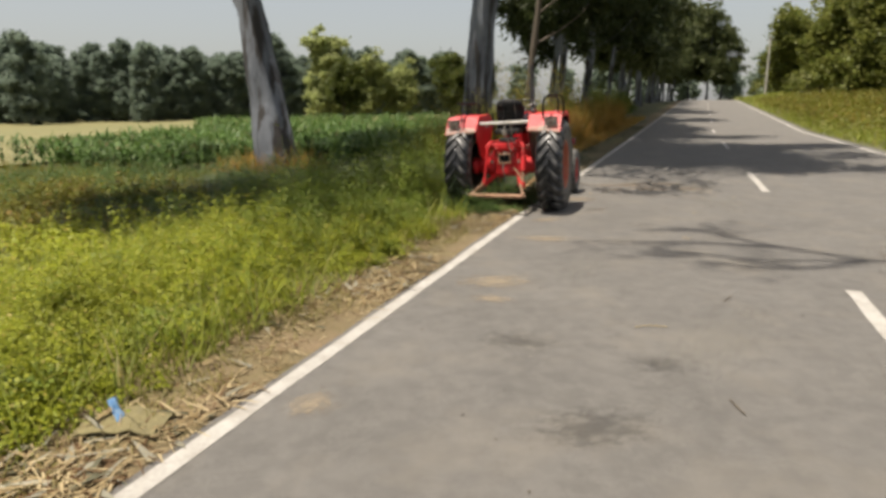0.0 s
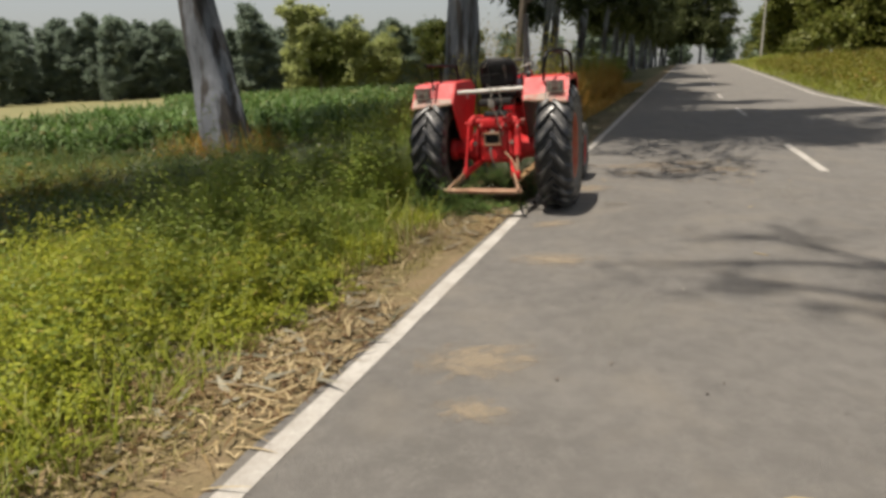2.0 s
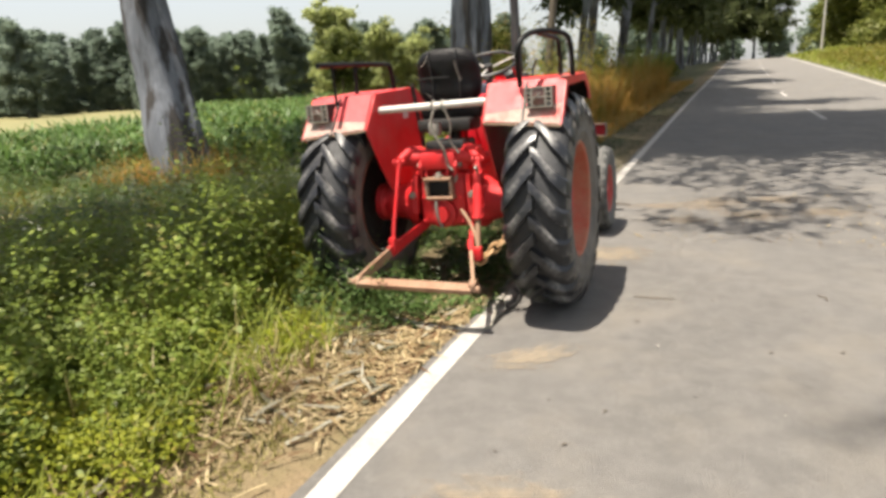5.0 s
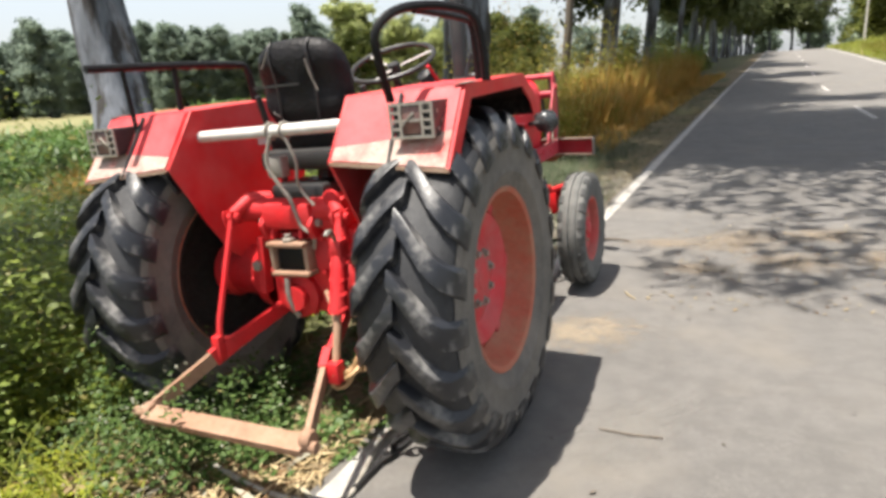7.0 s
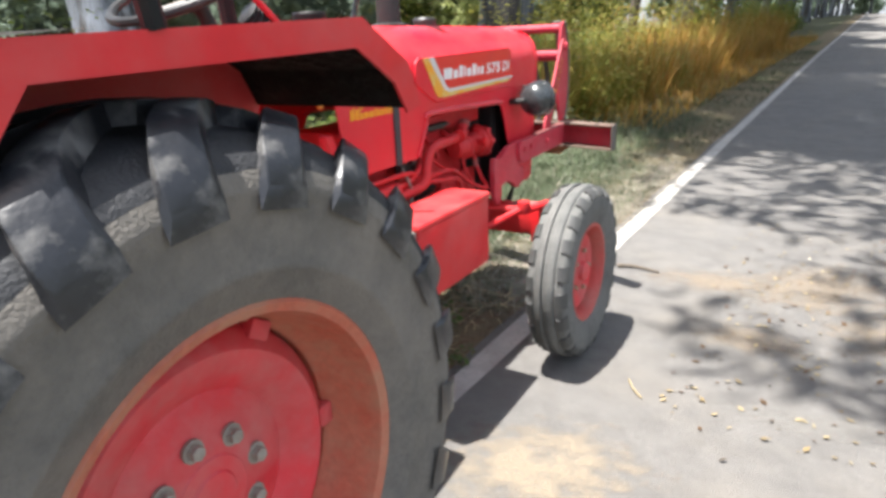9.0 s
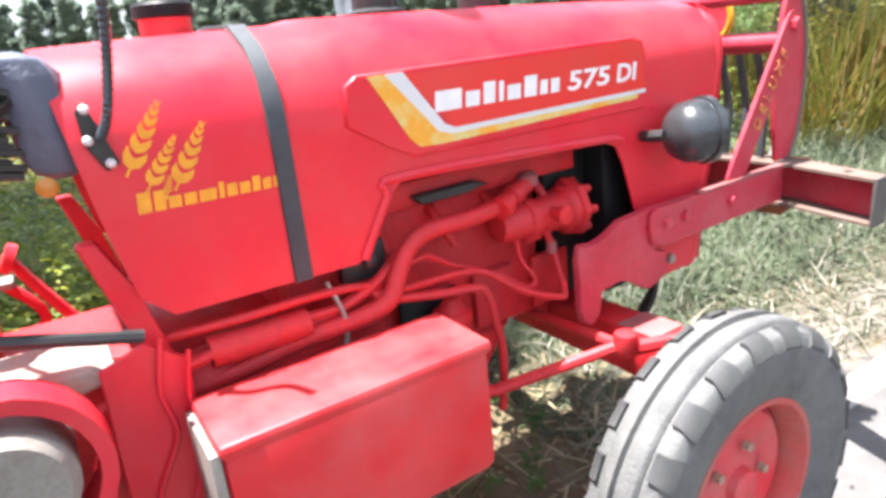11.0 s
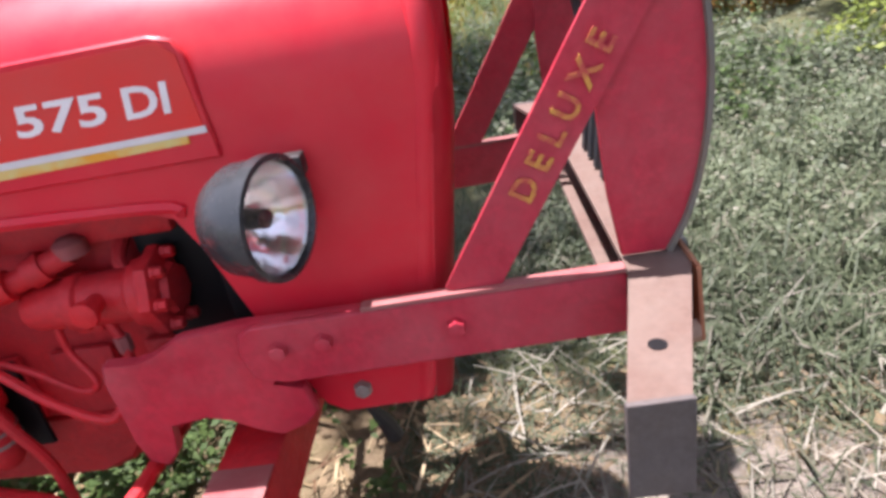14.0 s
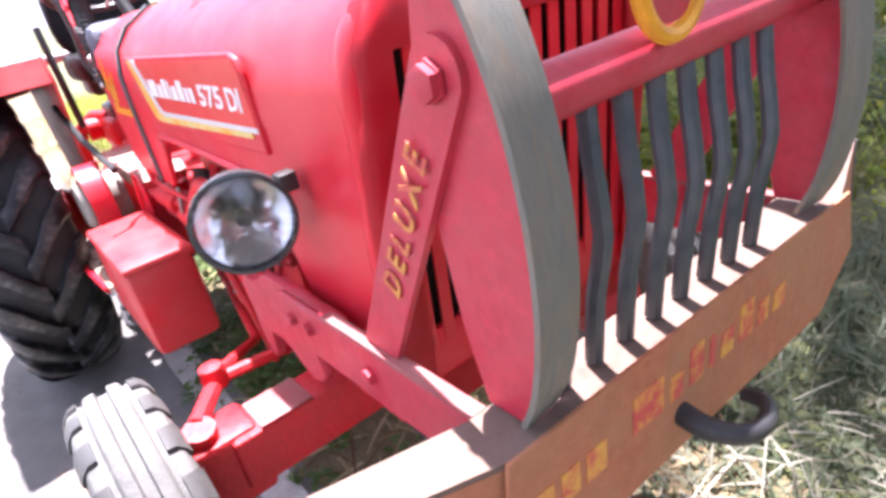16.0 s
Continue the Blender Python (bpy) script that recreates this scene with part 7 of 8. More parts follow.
part("lower_grille_bar", bm, M_RED, grille)

# -- dashboard, steering --
bm = bmesh.new()
box(bm, -0.275, 0.275, 0.835, 0.925, 1.19, 1.375, 0.035)
for v_ in bm.verts:
    v_.co.y += 0.12 * max(0.0, 1.36 - v_.co.z) + 0.012 * noise.noise(v_.co * 14)
    v_.co.x += 0.010 * noise.noise(v_.co * 11)
dash = part("dash_cover", bm, M_COVER, tractor, "slate-blue padded cover over the dashboard")
for k in range(16):
    a, b = 1.205 + 0.0105 * k, 0.01 * math.sin(k * 2.4) + 0.02
    bm = bmesh.new()
    tube(bm, [(0.27, 0.83 + b, a), (0.285, 0.80 + b, a + 0.008), (0.262, 0.785 + b, a + 0.012)], 0.007, 5)
    part("lace", bm, M_BLACK, dash, "dark frayed lace")
bm = bmesh.new()
line = smooth_line([(0.262, 0.845, 1.285), (0.250, 0.79, 1.345), (0.236, 0.73, 1.40), (0.225, 0.69, 1.435)], 8)
tube(bm, line, [0.034 if i % 2 else 0.026 for i in range(len(line))], 12)
part("rubber_boot", bm, M_BLACK, tractor, "black corrugated rubber boot behind the dashboard")
bm = bmesh.new()
tube(bm, [(0.292, 0.83, 1.30), (0.272, 0.74, 1.41), (0.26, 0.68, 1.47)], 0.009, 8)
part("boot_rod", bm, M_RED, tractor, "thin red rod beside the boot")
bm = bmesh.new()
box(bm, -0.10, 0.06, 0.64, 0.735, 0.80, 1.30, 0.03)
part("column_housing", bm, M_RED, tractor, "red housing under the dashboard")
for x0, x1 in ((0.24, 0.275), (-0.275, -0.24)):
    bm = bmesh.new()
    plate(bm, [(0.915, 1.09), (0.955, 1.0), (0.985, 0.88), (0.96, 0.86), (0.925, 0.95), (0.885, 1.09)], x0, x1, 0.004)
    part("bonnet_bracket", bm, M_RED, tractor, "red slanting bracket behind the bonnet")
bm = bmesh.new()
lathe(bm, [(0.0, 0.0), (0.02, 0.0), (0.022, 0.012), (0.014, 0.02), (0.0, 0.022)], 12, at(0.268, 0.875, 1.185, AX @ Matrix.Scale(0.7, 4)))
part("indicator", bm, M_AMBER, tractor, "small amber indicator lamp")
SW = Matrix.Translation((0.10, 0.63, 1.50)) @ pose(0, 0, 0, 24, 0, 0)
bm = bmesh.new()
tube(bm, [SW @ Vector((0.205 * math.cos(a), 0.205 * math.sin(a), 0)) for a in [2 * math.pi * k / 40 for k in range(41)]], 0.012, 8, 0, False)
steer = part("steering_wheel", bm, M_BLACK, tractor, "thin black steering wheel with pale spokes")
for k in range(3):
    a = 2 * math.pi * k / 3 + 0.5
    bm = bmesh.new()
    tube(bm, [SW @ Vector((0, 0, -0.03)), SW @ Vector((0.2 * math.cos(a), 0.2 * math.sin(a), 0))], 0.006, 6)
    part("spoke", bm, M_WHITE, steer)
bm = bmesh.new()
lathe(bm, [(0.0, 0.0), (0.03, 0.0), (0.035, -0.02), (0.03, -0.05)], 16, SW @ Matrix.Translation((0, 0, -0.005)))
tube(bm, [SW @ Vector((0, 0, -0.03)), (0.06, 0.80, 1.22)], 0.02, 10)
part("column", bm, M_BLACK, steer)

# -- footboards, box, levers --
for side in (1, -1):
    bm = bmesh.new()
    x0, x1 = sorted((side * 0.20, side * 0.52))
    box(bm, x0, x1, 0.28, 0.92, 0.585, 0.60, 0.004)
    fb = part("footboard", bm, M_RUST, tractor, "worn steel footboard")
    bm = bmesh.new()
    for k in range(9):
        box(bm, x0 + 0.02, x1 - 0.02, 0.32 + 0.065 * k, 0.332 + 0.065 * k, 0.60, 0.607)
    part("tread_ribs", bm, M_WORN, fb)
    bm = bmesh.new()
    plate(bm, [(0.90, 0.60), (0.93, 0.60), (0.99, 0.86), (0.965, 0.87)], side * 0.17, side * 0.30, 0.003)
    part("front_plate", bm, M_RED, fb, "upright red footwell plate")
    bm = bmesh.new()
    tube(bm, [(side * 0.52, 0.29, 0.59), (side * 0.535, 0.60, 0.585), (side * 0.52, 0.91, 0.59)], 0.012, 8)
    part("edge_tube", bm, M_RED, fb)
bm = bmesh.new()
box(bm, 0.335, 0.51, 0.985, 1.465, 0.548, 0.812, 0.022)
for v_ in bm.verts:
    v_.co.x += 0.004 * noise.noise(v_.co * 5)
tbox = part("battery_box", bm, M_FENDER, tractor, "scratched red sheet metal battery box")
bm = bmesh.new()
box(bm, 0.33, 0.515, 0.982, 1.468, 0.792, 0.818, 0.010)
part("lid", bm, M_FENDER, tbox)
bm = bmesh.new()
box(bm, 0.34, 0.50, 0.970, 0.986, 0.56, 0.80, 0.003)
part("bare_end", bm, M_WORN, tbox, "bare scraped steel end of the box")
bm = bmesh.new()
lathe(bm, [(0.0, -0.07), (0.075, -0.07), (0.085, -0.058), (0.085, 0.06), (0.072, 0.075), (0.0, 0.078)], 24, at(0.40, 0.735, 0.835, AX))
drum = part("filter_drum", bm, M_GUARDGREY, tractor, "brushed grey metal drum beside the footboard")
bm = bmesh.new()
flat_bar(bm, (0.40, 0.735, 0.60), (0.40, 0.735, 0.755), 0.05, 0.02, (0, 1, 0))
part("drum_foot", bm, M_RED, drum)
bm = bmesh.new()
arc_ = [2.0 - 0.25 * k for k in range(13)]
rings_ = [[bm.verts.new((x_, 0.735 + r_ * math.cos(a_), 0.835 + r_ * math.sin(a_))) for x_, r_ in ((0.385, 0.108), (0.455, 0.108), (0.455, 0.130), (0.385, 0.130))] for a_ in arc_]
for p_, q_ in zip(rings_, rings_[1:]):
    for k in range(4):
        bm.faces.new((p_[k], p_[(k + 1) % 4], q_[(k + 1) % 4], q_[k]))
bm.faces.new(rings_[0])
bm.faces.new(rings_[-1][::-1])
part("curved_guard", bm, M_RED, tractor, "red curved guard band round the drum")
bm = bmesh.new()
tube(bm, [(0.38, 0.35, 1.125), (0.38, 0.68, 1.035), (0.36, 0.94, 0.955)], 0.011, 8)
part("hand_throttle_rod", bm, M_BLACK, tractor, "black control rod beside the gearbox")
bm = bmesh.new()
plate(bm, [(0.86, 0.60), (0.985, 0.60), (1.0, 0.88), (0.94, 0.925), (0.87, 0.90)], 0.305, 0.316, 0.003)
part("side_shield", bm, M_RED, tractor, "flat red sheet shield beside the footwell")
bm = bmesh.new()
tube(bm, [(0.322, 0.965, 0.93), (0.324, 0.945, 0.84), (0.324, 0.955, 0.76), (0.324, 0.915, 0.68), (0.324, 0.895, 0.63)], 0.0045, 6, 4)
part("brake_cable", bm, M_RED, tractor, "thin red cable over the shield")
bm = bmesh.new()
plate(bm, [(0.30, 0.86), (0.30, 0.915), (0.86, 0.905), (0.90, 0.875), (0.70, 0.84)], 0.14, 0.30, 0.006)
part("gearbox_cover", bm, M_DUSTYPANEL, tractor, "dust-caked red cover over the gearbox")
for x, y, z, tall in ((0.36, 0.66, 0.80, 1), (-0.36, 0.70, 0.80, 1)):
    bm = bmesh.new()
    tube(bm, [(x * 0.6, y - 0.1, 0.66), (x, y, 0.72), (x, y + 0.10, 0.80), (x, y + 0.04, 0.90)], 0.013, 8, 4)
    pd = part("pedal", bm, M_RED, tractor, "red bent foot pedal")
    bm = bmesh.new()
    box(bm, x - 0.035, x + 0.035, y - 0.04, y + 0.06, 0.895, 0.912, 0.004, None)
    part("pedal_pad", bm, M_WORN, pd, "worn pale pedal pad")
bm = bmesh.new()
tube(bm, [(-0.30, 0.90, 0.72), (-0.30, 0.80, 0.90), (-0.30, 0.77, 0.96)], 0.014, 8)
lathe(bm, [(0.0, -0.012), (0.035, -0.01), (0.035, 0.01), (0.0, 0.012)], 14, at(-0.30, 0.765, 0.97, pose(0, 0, 0, 60, 0, 0)))
part("clutch_pedal", bm, M_RED, tractor, "red pedal with a round pale pad")
bm = bmesh.new()
tube(bm, [(0.33, 1.00, 0.90), (0.335, 0.985, 0.82), (0.34, 1.0, 0.72), (0.33, 0.97, 0.66), (0.335, 0.94, 0.60)], 0.004, 6, 4)
part("wire", bm, M_RED, tractor)

# -- front axle and support --
bm = bmesh.new()
box(bm, -0.52, 0.52, 1.965, 2.075, 0.50, 0.622, 0.012)
axle = part("front_axle", bm, M_CAST, tractor, "red front axle beam")
for x0, x1, y0, y1, z0, z1, nm_ in ((-0.60, -0.50, 1.95, 2.06, 0.48, 0.635, "axle_end"), (0.46, 0.59, 1.945, 2.06, 0.47, 0.632, "axle_end"), (-0.09, 0.09, 1.92, 2.16, 0.54, 0.70, "pivot_block")):
    bm = bmesh.new()
    box(bm, x0, x1, y0, y1, z0, z1, 0.015)
    part(nm_, bm, M_CAST, axle)
# thin pale plate: sunlight on the axle's top put into colour
bm = bmesh.new()
box(bm, 0.345, 0.459, 1.968, 2.072, 0.623, 0.626, 0.001)
part("lit_axle_top", bm, M_FLANGE, axle, "pale dusty top of the axle beam, sunlight painted in")
for side in (1, -1):
    bm = bmesh.new()
    tube(bm, [(side * 0.555, 2.02, 0.66), (side * 0.56, 1.98, 0.50), (side * 0.56, FY, 0.38)], [0.032, 0.034, 0.04], 12)
    tube(bm, [(side * 0.55, FY, FZ), (side * 0.64, FY, FZ)], 0.035, 12)
    tube(bm, [(side * 0.555, 2.0, 0.655), (side * 0.47, 1.86, 0.64)], 0.018, 8)
    part("spindle", bm, M_CAST, axle, "red stub axle and king pin")
    bm = bmesh.new()
    lathe(bm, [(0.0, 0.03), (0.025, 0.025), (0.03, 0.0), (0.025, -0.025), (0.0, -0.03)], 12, at(side * 0.47, 1.86, 0.655, Matrix()))
    part("ball_joint", bm, M_CAST, axle, "pale greasy ball joint")
bm = bmesh.new()
tube(bm, [(0.47, 1.86, 0.655), (0.30, 1.62, 0.56), (0.22, 1.15, 0.62)], 0.014, 8)
tube(bm, [(-0.47, 1.86, 0.655), (-0.2, 1.88, 0.60), (0.47, 1.86, 0.645)], 0.014, 8)
part("drag_link", bm, M_CAST, axle, "red steering rod")
# -- front guard --
bm = bmesh.new()
for side in (1, -1):
    bm = bmesh.new()
    poly = [(1.862, 0.853), (1.912, 0.842), (1.940, 0.852), (1.995, 0.882), (2.09, 0.888), (2.30, 0.888), (2.30, 0.80), (2.12, 0.79), (2.105, 0.775), (2.16, 0.765), (2.17, 0.715), (2.145, 0.690), (2.10, 0.675), (2.065, 0.690), (2.03, 0.722), (1.99, 0.735), (1.925, 0.726), (1.922, 0.668), (1.895, 0.640), (1.866, 0.655), (1.855, 0.70), (1.858, 0.765), (1.852, 0.815)]
    plate(bm, poly, side * 0.315, side * 0.338, 0.004)
    bracket = part("guard_bracket", bm, M_GUARD, tractor, "faded red bolted frame bracket")
    bm = bmesh.new()
    poly = [(2.085, 0.845), (2.09, 0.875), (2.11, 0.889), (2.655, 0.893), (2.655, 0.795), (2.14, 0.785), (2.095, 0.80)]
    plate(bm, poly, side * 0.339, side * 0.351, 0.003)
    arm = part("guard_arm", bm, M_GUARD, tractor, "faded red flat guard arm")
    # pale strip that paints the sunlit highlight along the arm's edge
    bm = bmesh.new()
    flat_bar(bm, (side * 0.341, 2.28, 0.8935), (side * 0.341, 2.654, 0.897), 0.021, 0.007, (1, 0, 0))
    part("arm_flange", bm, M_FLANGE, arm, "pale upper edge with sunlight painted in")
    for y, z in ((2.145, 0.845), (2.215, 0.85), (2.41, 0.845)):
        bm = bmesh.new()
        bolt(bm, side * 0.351, y, z, AX if side > 0 else pose(0, 0, 0, 0, -90, 0), 0.013, 0.012)
        part("bolt", bm, M_GUARD, arm)
    # slanting brace
    bm = bmesh.new()
    flat_bar(bm, (side * 0.336, 2.434, 0.885), (side * 0.330, 2.690, 1.285), 0.070, 0.010, (0, 1, 0))
    lathe(bm, [(0.035, -0.005), (0.035, 0.005)], 16, at(side * 0.330, 2.690, 1.285, AX), True)
    brace = part("guard_brace", bm, M_GUARD, tractor, "faded red slanting guard brace")
    bm = bmesh.new()
    bolt(bm, side * 0.337, 2.687, 1.28, AX if side > 0 else pose(0, 0, 0, 0, -90, 0), 0.018, 0.014)
    part("bolt", bm, M_GUARD, brace)
    if side > 0:
        d = Vector((0, 2.690 - 2.434, 1.285 - 0.885)).normalized()
        up = Vector((0, -d.z, d.y))
        m = Matrix(((0, 0, 1, 0.3405), (d.y, up.y, 0, 0), (d.z, up.z, 0, 0), (0, 0, 0, 1)))
        m.translation = Vector((0.3415, 2.434, 0.885)) + d * 0.160 - up * 0.017
        ob = words("brace_lettering", "D E L U X E", 0.046, M_FADEDGOLD, brace, m)
        ob["label"] = "hand-painted gold lettering"
    # big side plate with its curved rim
    bm = bmesh.new()
    back = [(2.655, 0.905), (2.64, 1.00), (2.632, 1.12), (2.64, 1.23), (2.655, 1.32), (2.67, 1.385)]
    front = [(2.70, 1.40), (2.735, 1.34), (2.762, 1.25), (2.772, 1.15), (2.766, 1.05), (2.745, 0.96), (2.718, 0.905)]
    plate(bm, back + front, side * 0.314, side * 0.326, 0.003)
    sp = part("guard_side_plate", bm, M_GUARD, tractor, "faded red curved guard side plate")
    bm = bmesh.new()
    pr = smooth_line([(0, y, z) for y, z in front], 4)
    o1 = [bm.verts.new((side * 0.333, p_.y + 0.004, p_.z)) for p_ in pr]
    o2 = [bm.verts.new((side * 0.268, p_.y - 0.004, p_.z)) for p_ in pr]
    for k in range(len(pr) - 1):
        bm.faces.new((o1[k], o1[k + 1], o2[k + 1], o2[k]))
    bmesh.ops.recalc_face_normals(bm, faces=bm.faces)
    bmesh.ops.solidify(bm, geom=list(bm.faces), thickness=0.007)
    part("rim_strip", bm, M_RIMSTRIP, sp, "bare worn grey steel rim")
for z, r_, y in ((1.235, 0.030, 2.70), (1.365, 0.022, 2.68)):
    bm = bmesh.new()
    tube(bm, [(-0.314, y, z), (0.314, y, z)], r_, 14)
    part("guard_tube", bm, M_GUARD, tractor, "faded red cross tube of the guard")
bar_me = None
for k in range(8):
    x = -0.172 + 0.0585 * k
    if bar_me is None:
        bm = bmesh.new()
        tube(bm, [(0.014, 2.70, 0.905), (0.012, 2.712, 1.0), (0.002, 2.722, 1.07), (-0.006, 2.71, 1.15), (-0.016, 2.70, 1.225)], 0.0115, 8, 2)
        ob = part("guard_bar", bm, M_BAR, tractor, "dark upright guard bar, slightly bent")
        bar_me = ob.data
    else:
        ob = new("guard_bar", bar_me)
        ob.parent = tractor
    ob.matrix_basis = pose(x, 0, 0)
bm = bmesh.new()
ring = [(0.06 + 0.052 * math.cos(a), 2.735, 1.315 + 0.062 * math.sin(a)) for a in [2 * math.pi * k / 28 for k in range(29)]]
tube(bm, ring, 0.010, 8, 0, False)
emblem = part("emblem_ring", bm, M_GOLD, tractor, "round yellow emblem on the guard")
bm = bmesh.new()
lathe(bm, [(0.0, 0.004), (0.05, 0.004), (0.05, -0.004), (0.0, -0.004)], 24, at(0.06, 2.732, 1.315, AY))
part("emblem_plate", bm, M_GUARD, emblem)
# bumper channel, open to the rear, with ends swept back
bm = bmesh.new()
shape = [(-0.622, 2.588, 2.653), (-0.36, 2.655, 2.739), (0.36, 2.655, 2.739), (0.622, 2.588, 2.653)]
for z0, z1 in ((0.892, 0.900), (0.776, 0.784)):
    lo = [[bm.verts.new((x, y, z)) for x, y0, y1 in shape for y in (y0, y1)] for z in (z0, z1)]
    for k in range(3):
        a, b = 2 * k, 2 * k + 2
        bm.faces.new((lo[0][a], lo[0][a + 1], lo[0][b + 1], lo[0][b]))
        bm.faces.new((lo[1][a], lo[1][b], lo[1][b + 1], lo[1][a + 1]))
        bm.faces.new((lo[0][a], lo[0][b], lo[1][b], lo[1][a]))
        bm.faces.new((lo[0][a + 1], lo[1][a + 1], lo[1][b + 1], lo[0][b + 1]))
bumper = part("bumper", bm, M_TANPAINT, tractor, "faded red channel steel front bumper", smooth=False)
bm = bmesh.new()
pts_ = [(-0.622, 2.642), (-0.36, 2.728), (0.36, 2.728), (0.622, 2.642)]
for (x0, y0), (x1, y1) in zip(pts_, pts_[1:]):
    q = [bm.verts.new(c) for c in ((x0, y0, 0.785), (x1, y1, 0.785), (x1, y1, 0.891), (x0, y0, 0.891), (x0, y0 + 0.007, 0.785), (x1, y1 + 0.007, 0.785), (x1, y1 + 0.007, 0.891), (x0, y0 + 0.007, 0.891))]
    for f in ((0, 1, 2, 3), (7, 6, 5, 4), (0, 4, 5, 1), (3, 2, 6, 7), (1, 5, 6, 2), (0, 3, 7, 4)):
        bm.faces.new([q[i] for i in f])
part("bumper_web", bm, M_GUARD, bumper, "faded red bumper web", smooth=False)
bm = bmesh.new()
for (x0, y0), (x1, y1) in zip(pts_, pts_[1:]):
    q = [bm.verts.new((x_, y_ + d_, z_)) for d_ in (0.0072, 0.0105) for x_, y_, z_ in ((x0, y0, 0.785), (x1, y1, 0.785), (x1, y1, 0.891), (x0, y0, 0.891))]
    for f in ((0, 1, 2, 3), (7, 6, 5, 4), (0, 4, 5, 1), (3, 2, 6, 7), (1, 5, 6, 2), (0, 3, 7, 4)):
        bm.faces.new([q[i] for i in f])
bmesh.ops.remove_doubles(bm, verts=bm.verts, dist=0.0001)
part("worn_skin", bm, M_RUSTRED, bumper, "tan-brown worn front of the bumper", smooth=False)
bm = bmesh.new()
poly = [(-0.38, 0.905), (0.38, 0.905), (0.40, 0.80), (0.30, 0.72), (-0.30, 0.72), (-0.40, 0.80)]
a = [bm.verts.new((x, 2.7395, z)) for x, z in poly]
b = [bm.verts.new((x, 2.745, z)) for x, z in poly]
bm.faces.new(a)
bm.faces.new(b[::-1])
for k in range(6):
    bm.faces.new((a[k], b[k], b[(k + 1) % 6], a[(k + 1) % 6]))
fp = part("front_plate", bm, M_RUSTRED, bumper, "brownish red front plate with worn gold bars", smooth=False)
# gold bars for the hand-painted name, read from the front
FRONT = Matrix(((-1, 0, 0, 0), (0, 0, 1, 2.7452), (0, 1, 0, 0), (0, 0, 0, 1)))
bars("maker_lettering", (0.060, 0.026, 0.030, 0.012, 0.030, 0.034, 0.026, 0.032), 0.016, 0.052, M_FADEDGOLD, fp, FRONT @ Matrix.Translation((-0.19, 0.808, 0)), 0.12, (1.0, 0.7, 1.05, 0.9, 0.7, 1.05, 0.7, 0.7))["label"] = "faded gold bars standing for the maker's name"
bars("small_lettering", (0.03, 0.03, 0.035), 0.012, 0.04, M_FADEDGOLD, fp, FRONT @ Matrix.Translation((-0.36, 0.80, 0)), 0.1)["label"] = "faded gold bars of a short word"
for side in (1, -1):
    bm = bmesh.new()
    x0, x1 = sorted((side * 0.618, side * 0.626))
    q = [(2.586, 0.774), (2.656, 0.774), (2.656, 0.902), (2.586, 0.902)]
    plate(bm, q, x0, x1, 0.001)
    part("end_plate", bm, M_DARKSTEEL, bumper, "worn grey end plate")
    # no real opening: a near-black disc paints the hole's shade
    bm = bmesh.new()
    lathe(bm, [(0.0, 0.0), (0.011, 0.0), (0.011, -0.001)], 12, Matrix.Translation((side * 0.53, 2.645, 0.9012)))
    part("hole", bm, M_DARK, bumper, "dark bolt hole")
    bm = bmesh.new()
    bolt(bm, side * 0.43, 2.712, 0.84, AY, 0.014, 0.014)
    part("bolt", bm, M_RUST, bumper)
bm = bmesh.new()
tube(bm, [(0.09, 2.74, 0.775), (0.09, 2.78, 0.77), (0.07, 2.815, 0.765), (0.03, 2.825, 0.76), (-0.01, 2.805, 0.755), (-0.015, 2.77, 0.75)], [0.017, 0.017, 0.017, 0.016, 0.014, 0.010], 10, 4)
part("tow_hook", bm, M_BLACK, bumper, "dark curved tow hook")

# -- head lamps --
for side in (1, -1):
    bm = bmesh.new()
    LM = at(side * 0.382, 2.175, 1.068, pose(0, 0, 0, 0, 0, -18 * side) @ AY @ Matrix.Scale(0.92, 4))
    lathe(bm, [(0.0, -0.052), (0.035, -0.048), (0.062, -0.034), (0.078, -0.008), (0.082, 0.025), (0.082, 0.038), (0.088, 0.040), (0.088, 0.058), (0.081, 0.060), (0.077, 0.050)], 32, LM)
    hl = part("head_lamp", bm, M_LAMPSHELL, tractor, "round dark grey head lamp")
    bm = bmesh.new()
    lathe(bm, [(0.077, 0.048), (0.064, 0.02), (0.045, 0.0), (0.018, -0.014), (0.0, -0.015)], 28, LM)
    part("reflector", bm, M_MIRROR, hl, "bright silvered reflector")
    bm = bmesh.new()
    lathe(bm, [(0.0, 0.066), (0.04, 0.063), (0.066, 0.056), (0.079, 0.050), (0.079, 0.047), (0.066, 0.052), (0.0, 0.062)], 28, LM)
    part("lens", bm, M_GLASS, hl, "clear ribbed lens").visible_shadow = False
    bm = bmesh.new()
    lathe(bm, [(0.0, 0.03), (0.014, 0.03), (0.016, 0.005), (0.01, -0.012)], 12, LM)
    part("bulb", bm, M_LAMPSHELL, hl)
    bm = bmesh.new()
    tube(bm, [(side * 0.285, 2.13, 1.06), (side * 0.33, 2.11, 1.065), (side * 0.36, 2.12, 1.068)], 0.014, 8)
    part("lamp_bracket", bm, M_BLACK, hl)
    bm = bmesh.new()
    box(bm, min(side * 0.305, side * 0.335), max(side * 0.305, side * 0.335), 2.22, 2.25, 1.095, 1.125, 0.004)
    part("lamp_clip", bm, M_BLACK, hl)
bm = bmesh.new()
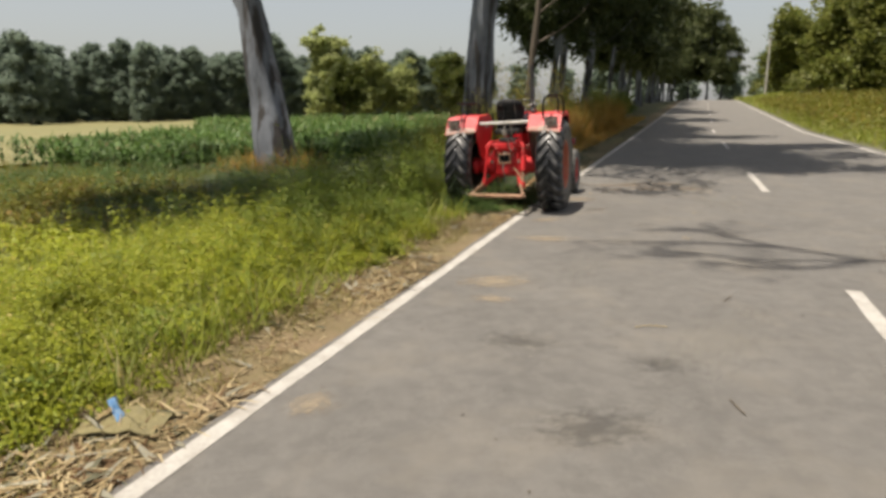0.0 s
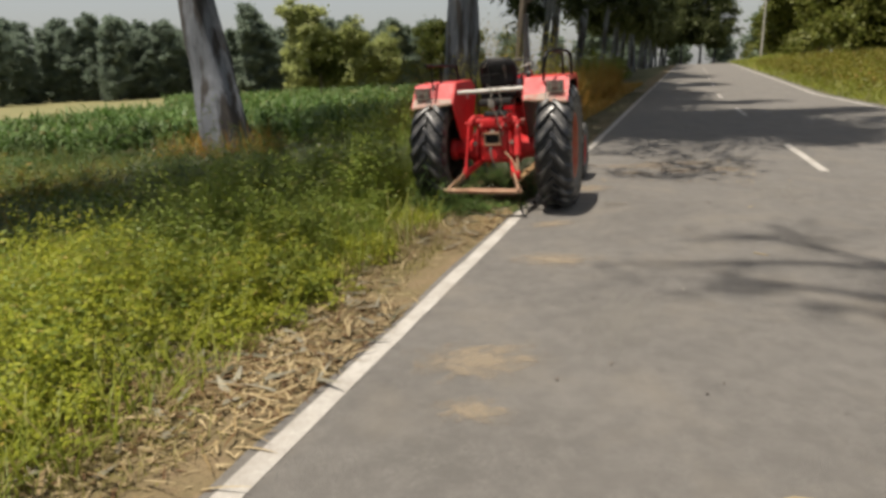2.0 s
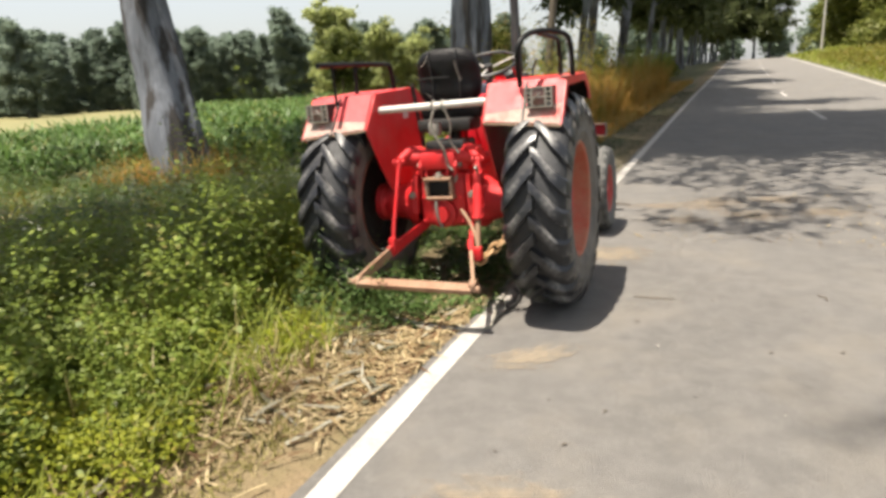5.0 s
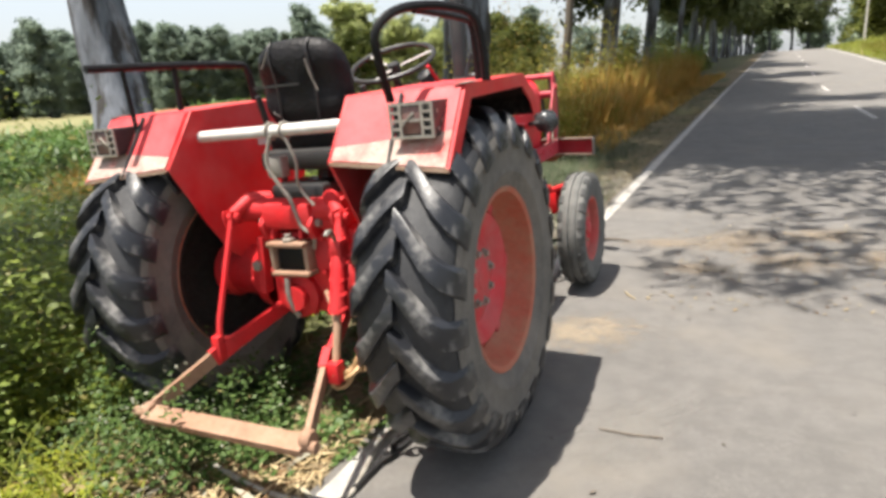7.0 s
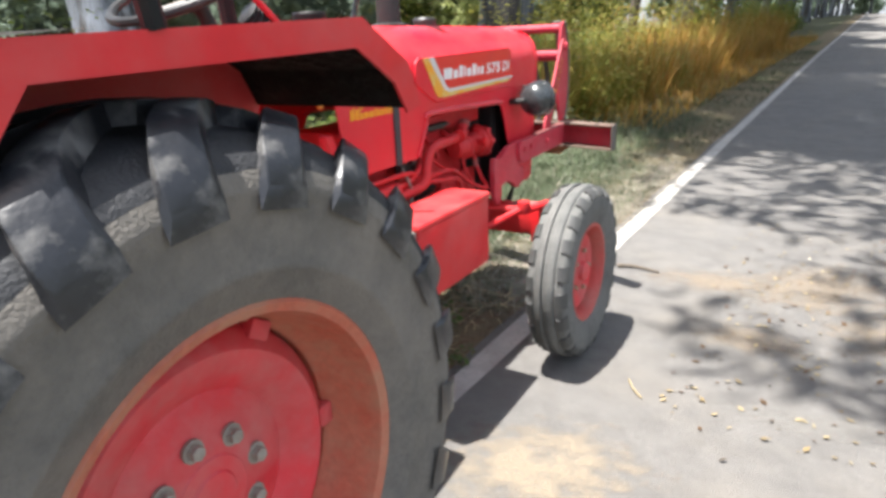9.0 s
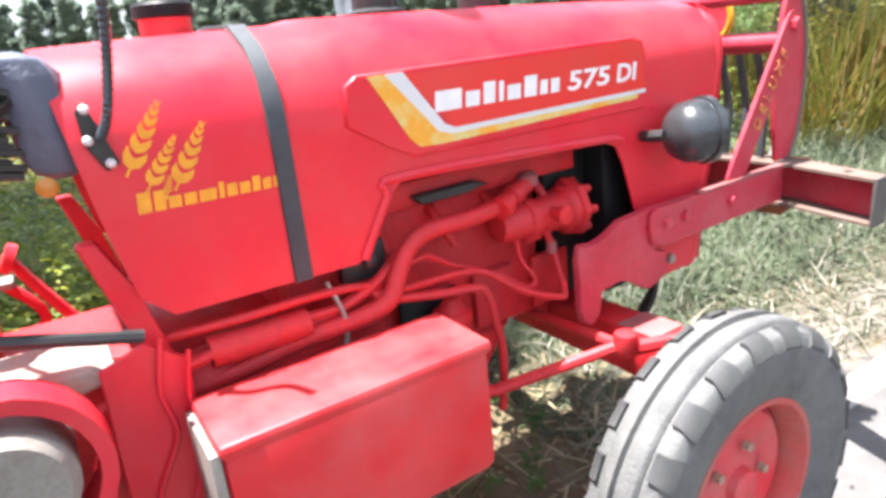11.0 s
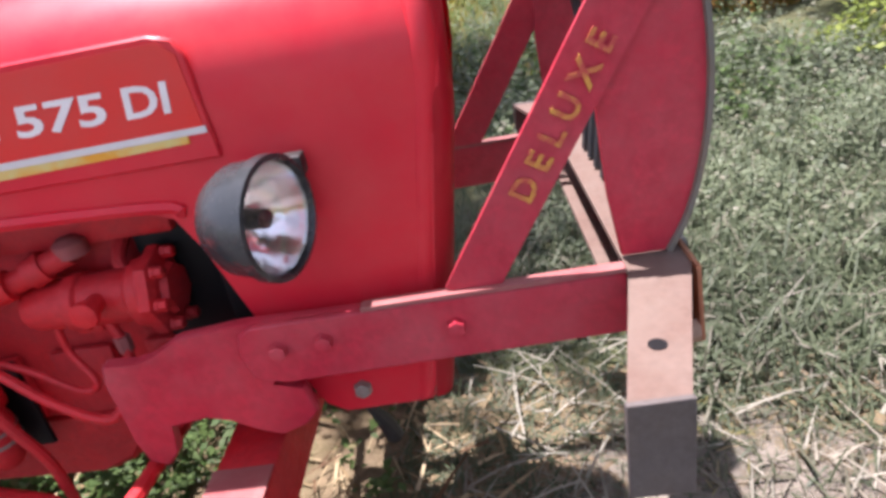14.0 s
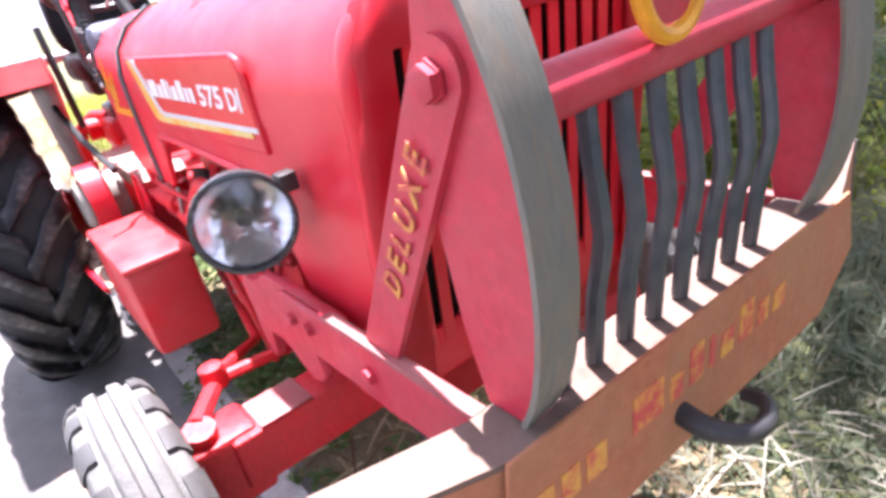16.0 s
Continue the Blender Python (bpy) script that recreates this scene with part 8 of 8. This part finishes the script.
tube(bm, [(0.285, 2.19, 0.70), (0.26, 2.225, 0.655), (0.225, 2.24, 0.58), (0.197, 2.242, 0.525)], [0.006, 0.006, 0.016, 0.018], 8)
part("drain_hose", bm, M_BLACK, tractor, "short black hanging hose")

# -- what lies about --
rope = thing("rope", "frayed grey rope lying across the road's edge line", "rope")
bm = bmesh.new()
tube(bm, [(0.30, 0.15, 0.012), (0.33, -0.10, 0.016), (0.36, -0.33, 0.03), (0.40, -0.56, 0.012), (0.34, -0.64, 0.012), (0.15, -0.66, 0.012), (0.0, -0.64, 0.012), (-0.20, -0.60, 0.02)], 0.010, 7, 5)
part("strand", bm, M_ROPE, rope)
bm = bmesh.new()
tube(bm, [(0.36, 0.10, 0.012), (0.43, -0.05, 0.02), (0.44, -0.20, 0.012), (0.41, -0.36, 0.02), (0.40, -0.54, 0.014)], 0.011, 7, 5)
tube(bm, [(0.43, -0.15, 0.02), (0.40, -0.25, 0.03), (0.43, -0.32, 0.025), (0.39, -0.40, 0.02)], 0.009, 7, 4)
part("loop", bm, M_BLACK, rope, "dark knotted loop")
x, y = (-0.32, -7.9)
sack = thing("sack", "crumpled olive-brown sack lying on the verge", "sack", m=pose(x + 0.02, y + 0.9, float(rise(y + 0.9)) - 0.01, 0, 0, 20))
bm = bmesh.new()
bmesh.ops.create_grid(bm, x_segments=14, y_segments=8, size=0.5)
for v_ in bm.verts:
    v_.co.x *= 0.42
    v_.co.y *= 0.24
    v_.co.z = 0.02 + 0.025 * (1 + noise.noise(v_.co * 11)) * max(0.0, 1 - (v_.co.x / 0.24) ** 2) + 0.012 * noise.noise(v_.co * 31)
bmesh.ops.solidify(bm, geom=list(bm.faces), thickness=0.006)
part("cloth", bm, material("olive_sacking", (0.20, 0.17, 0.08), (0.14, 0.12, 0.06), 0.9, scale=9, grain=0.3, grain_scale=60), sack)
wrap = thing("wrapper", "crumpled blue plastic wrapper on the sack", "wrapper", m=pose(x - 0.03, y + 0.92, float(rise(y + 0.9)) + 0.075, 60, 10, 95))
bm = bmesh.new()
bmesh.ops.create_grid(bm, x_segments=8, y_segments=5, size=0.5)
for v_ in bm.verts:
    v_.co.x *= 0.06
    v_.co.y *= 0.12
    v_.co.z = 0.012 * noise.noise(v_.co * 40)
bmesh.ops.solidify(bm, geom=list(bm.faces), thickness=0.002)
part("foil", bm, material("blue_plastic", (0.06, 0.24, 0.55), (0.30, 0.45, 0.62), 0.35, scale=25), wrap)
stick = thing("stick", "short dry stick lying on the asphalt by the front wheel", "stick")
bm = bmesh.new()
tube(bm, [(0.56, 3.02, 0.014), (0.66, 3.05, 0.016), (0.80, 3.03, 0.012)], [0.012, 0.011, 0.006], 6, 3)
part("twig", bm, M_DARKBARK, stick)
# pale husks nearer the tractor
q = np.random.default_rng(8)
for k in range(14):
    v0 = -10.5 + k * 0.72 + q.normal(0, 0.2)
    x, y = rd(q.uniform(-0.95, -0.45), v0)
    leaf_ob = thing("husk", "pale dry maize husk lying on the verge", "husk", "maize husks", m=pose(x, y, float(rise(v0)) + 0.004, q.normal(0, 8), q.normal(0, 8), q.uniform(0, 360)))
    bm = bmesh.new()
    bmesh.ops.create_grid(bm, x_segments=8, y_segments=3, size=0.5)
    ln, wd = q.uniform(0.14, 0.28), q.uniform(0.03, 0.055)
    for v_ in bm.verts:
        t = v_.co.x + 0.5
        v_.co.x *= ln
        v_.co.y *= wd * (1 - (2 * t - 1) ** 2 * 0.75)
        v_.co.z = 0.02 + 0.035 * math.sin(t * 3.1) * q.uniform(0.6, 1) + 4 * v_.co.y ** 2
    bmesh.ops.solidify(bm, geom=list(bm.faces), thickness=0.0015)
    part("blade", bm, M_STRAW, leaf_ob)
# twigs on the asphalt
for k in range(16):
    x, y = rd(q.uniform(0.6, 4.5), q.uniform(-8.5, 2.0))
    tw = thing("twig", "small dark dry twig on the asphalt", "twig", "twigs on the road", m=pose(x, y, float(rise(y)) + 0.004, 0, 0, q.uniform(0, 360)))
    bm = bmesh.new()
    ln = q.uniform(0.04, 0.12)
    tube(bm, [(-ln, 0, 0.003), (0, q.normal(0, 0.01), 0.008), (ln, q.normal(0, 0.015), 0.004)], 0.004, 5)
    part("stick", bm, M_DARKBARK if k % 3 else M_STRAW, tw)
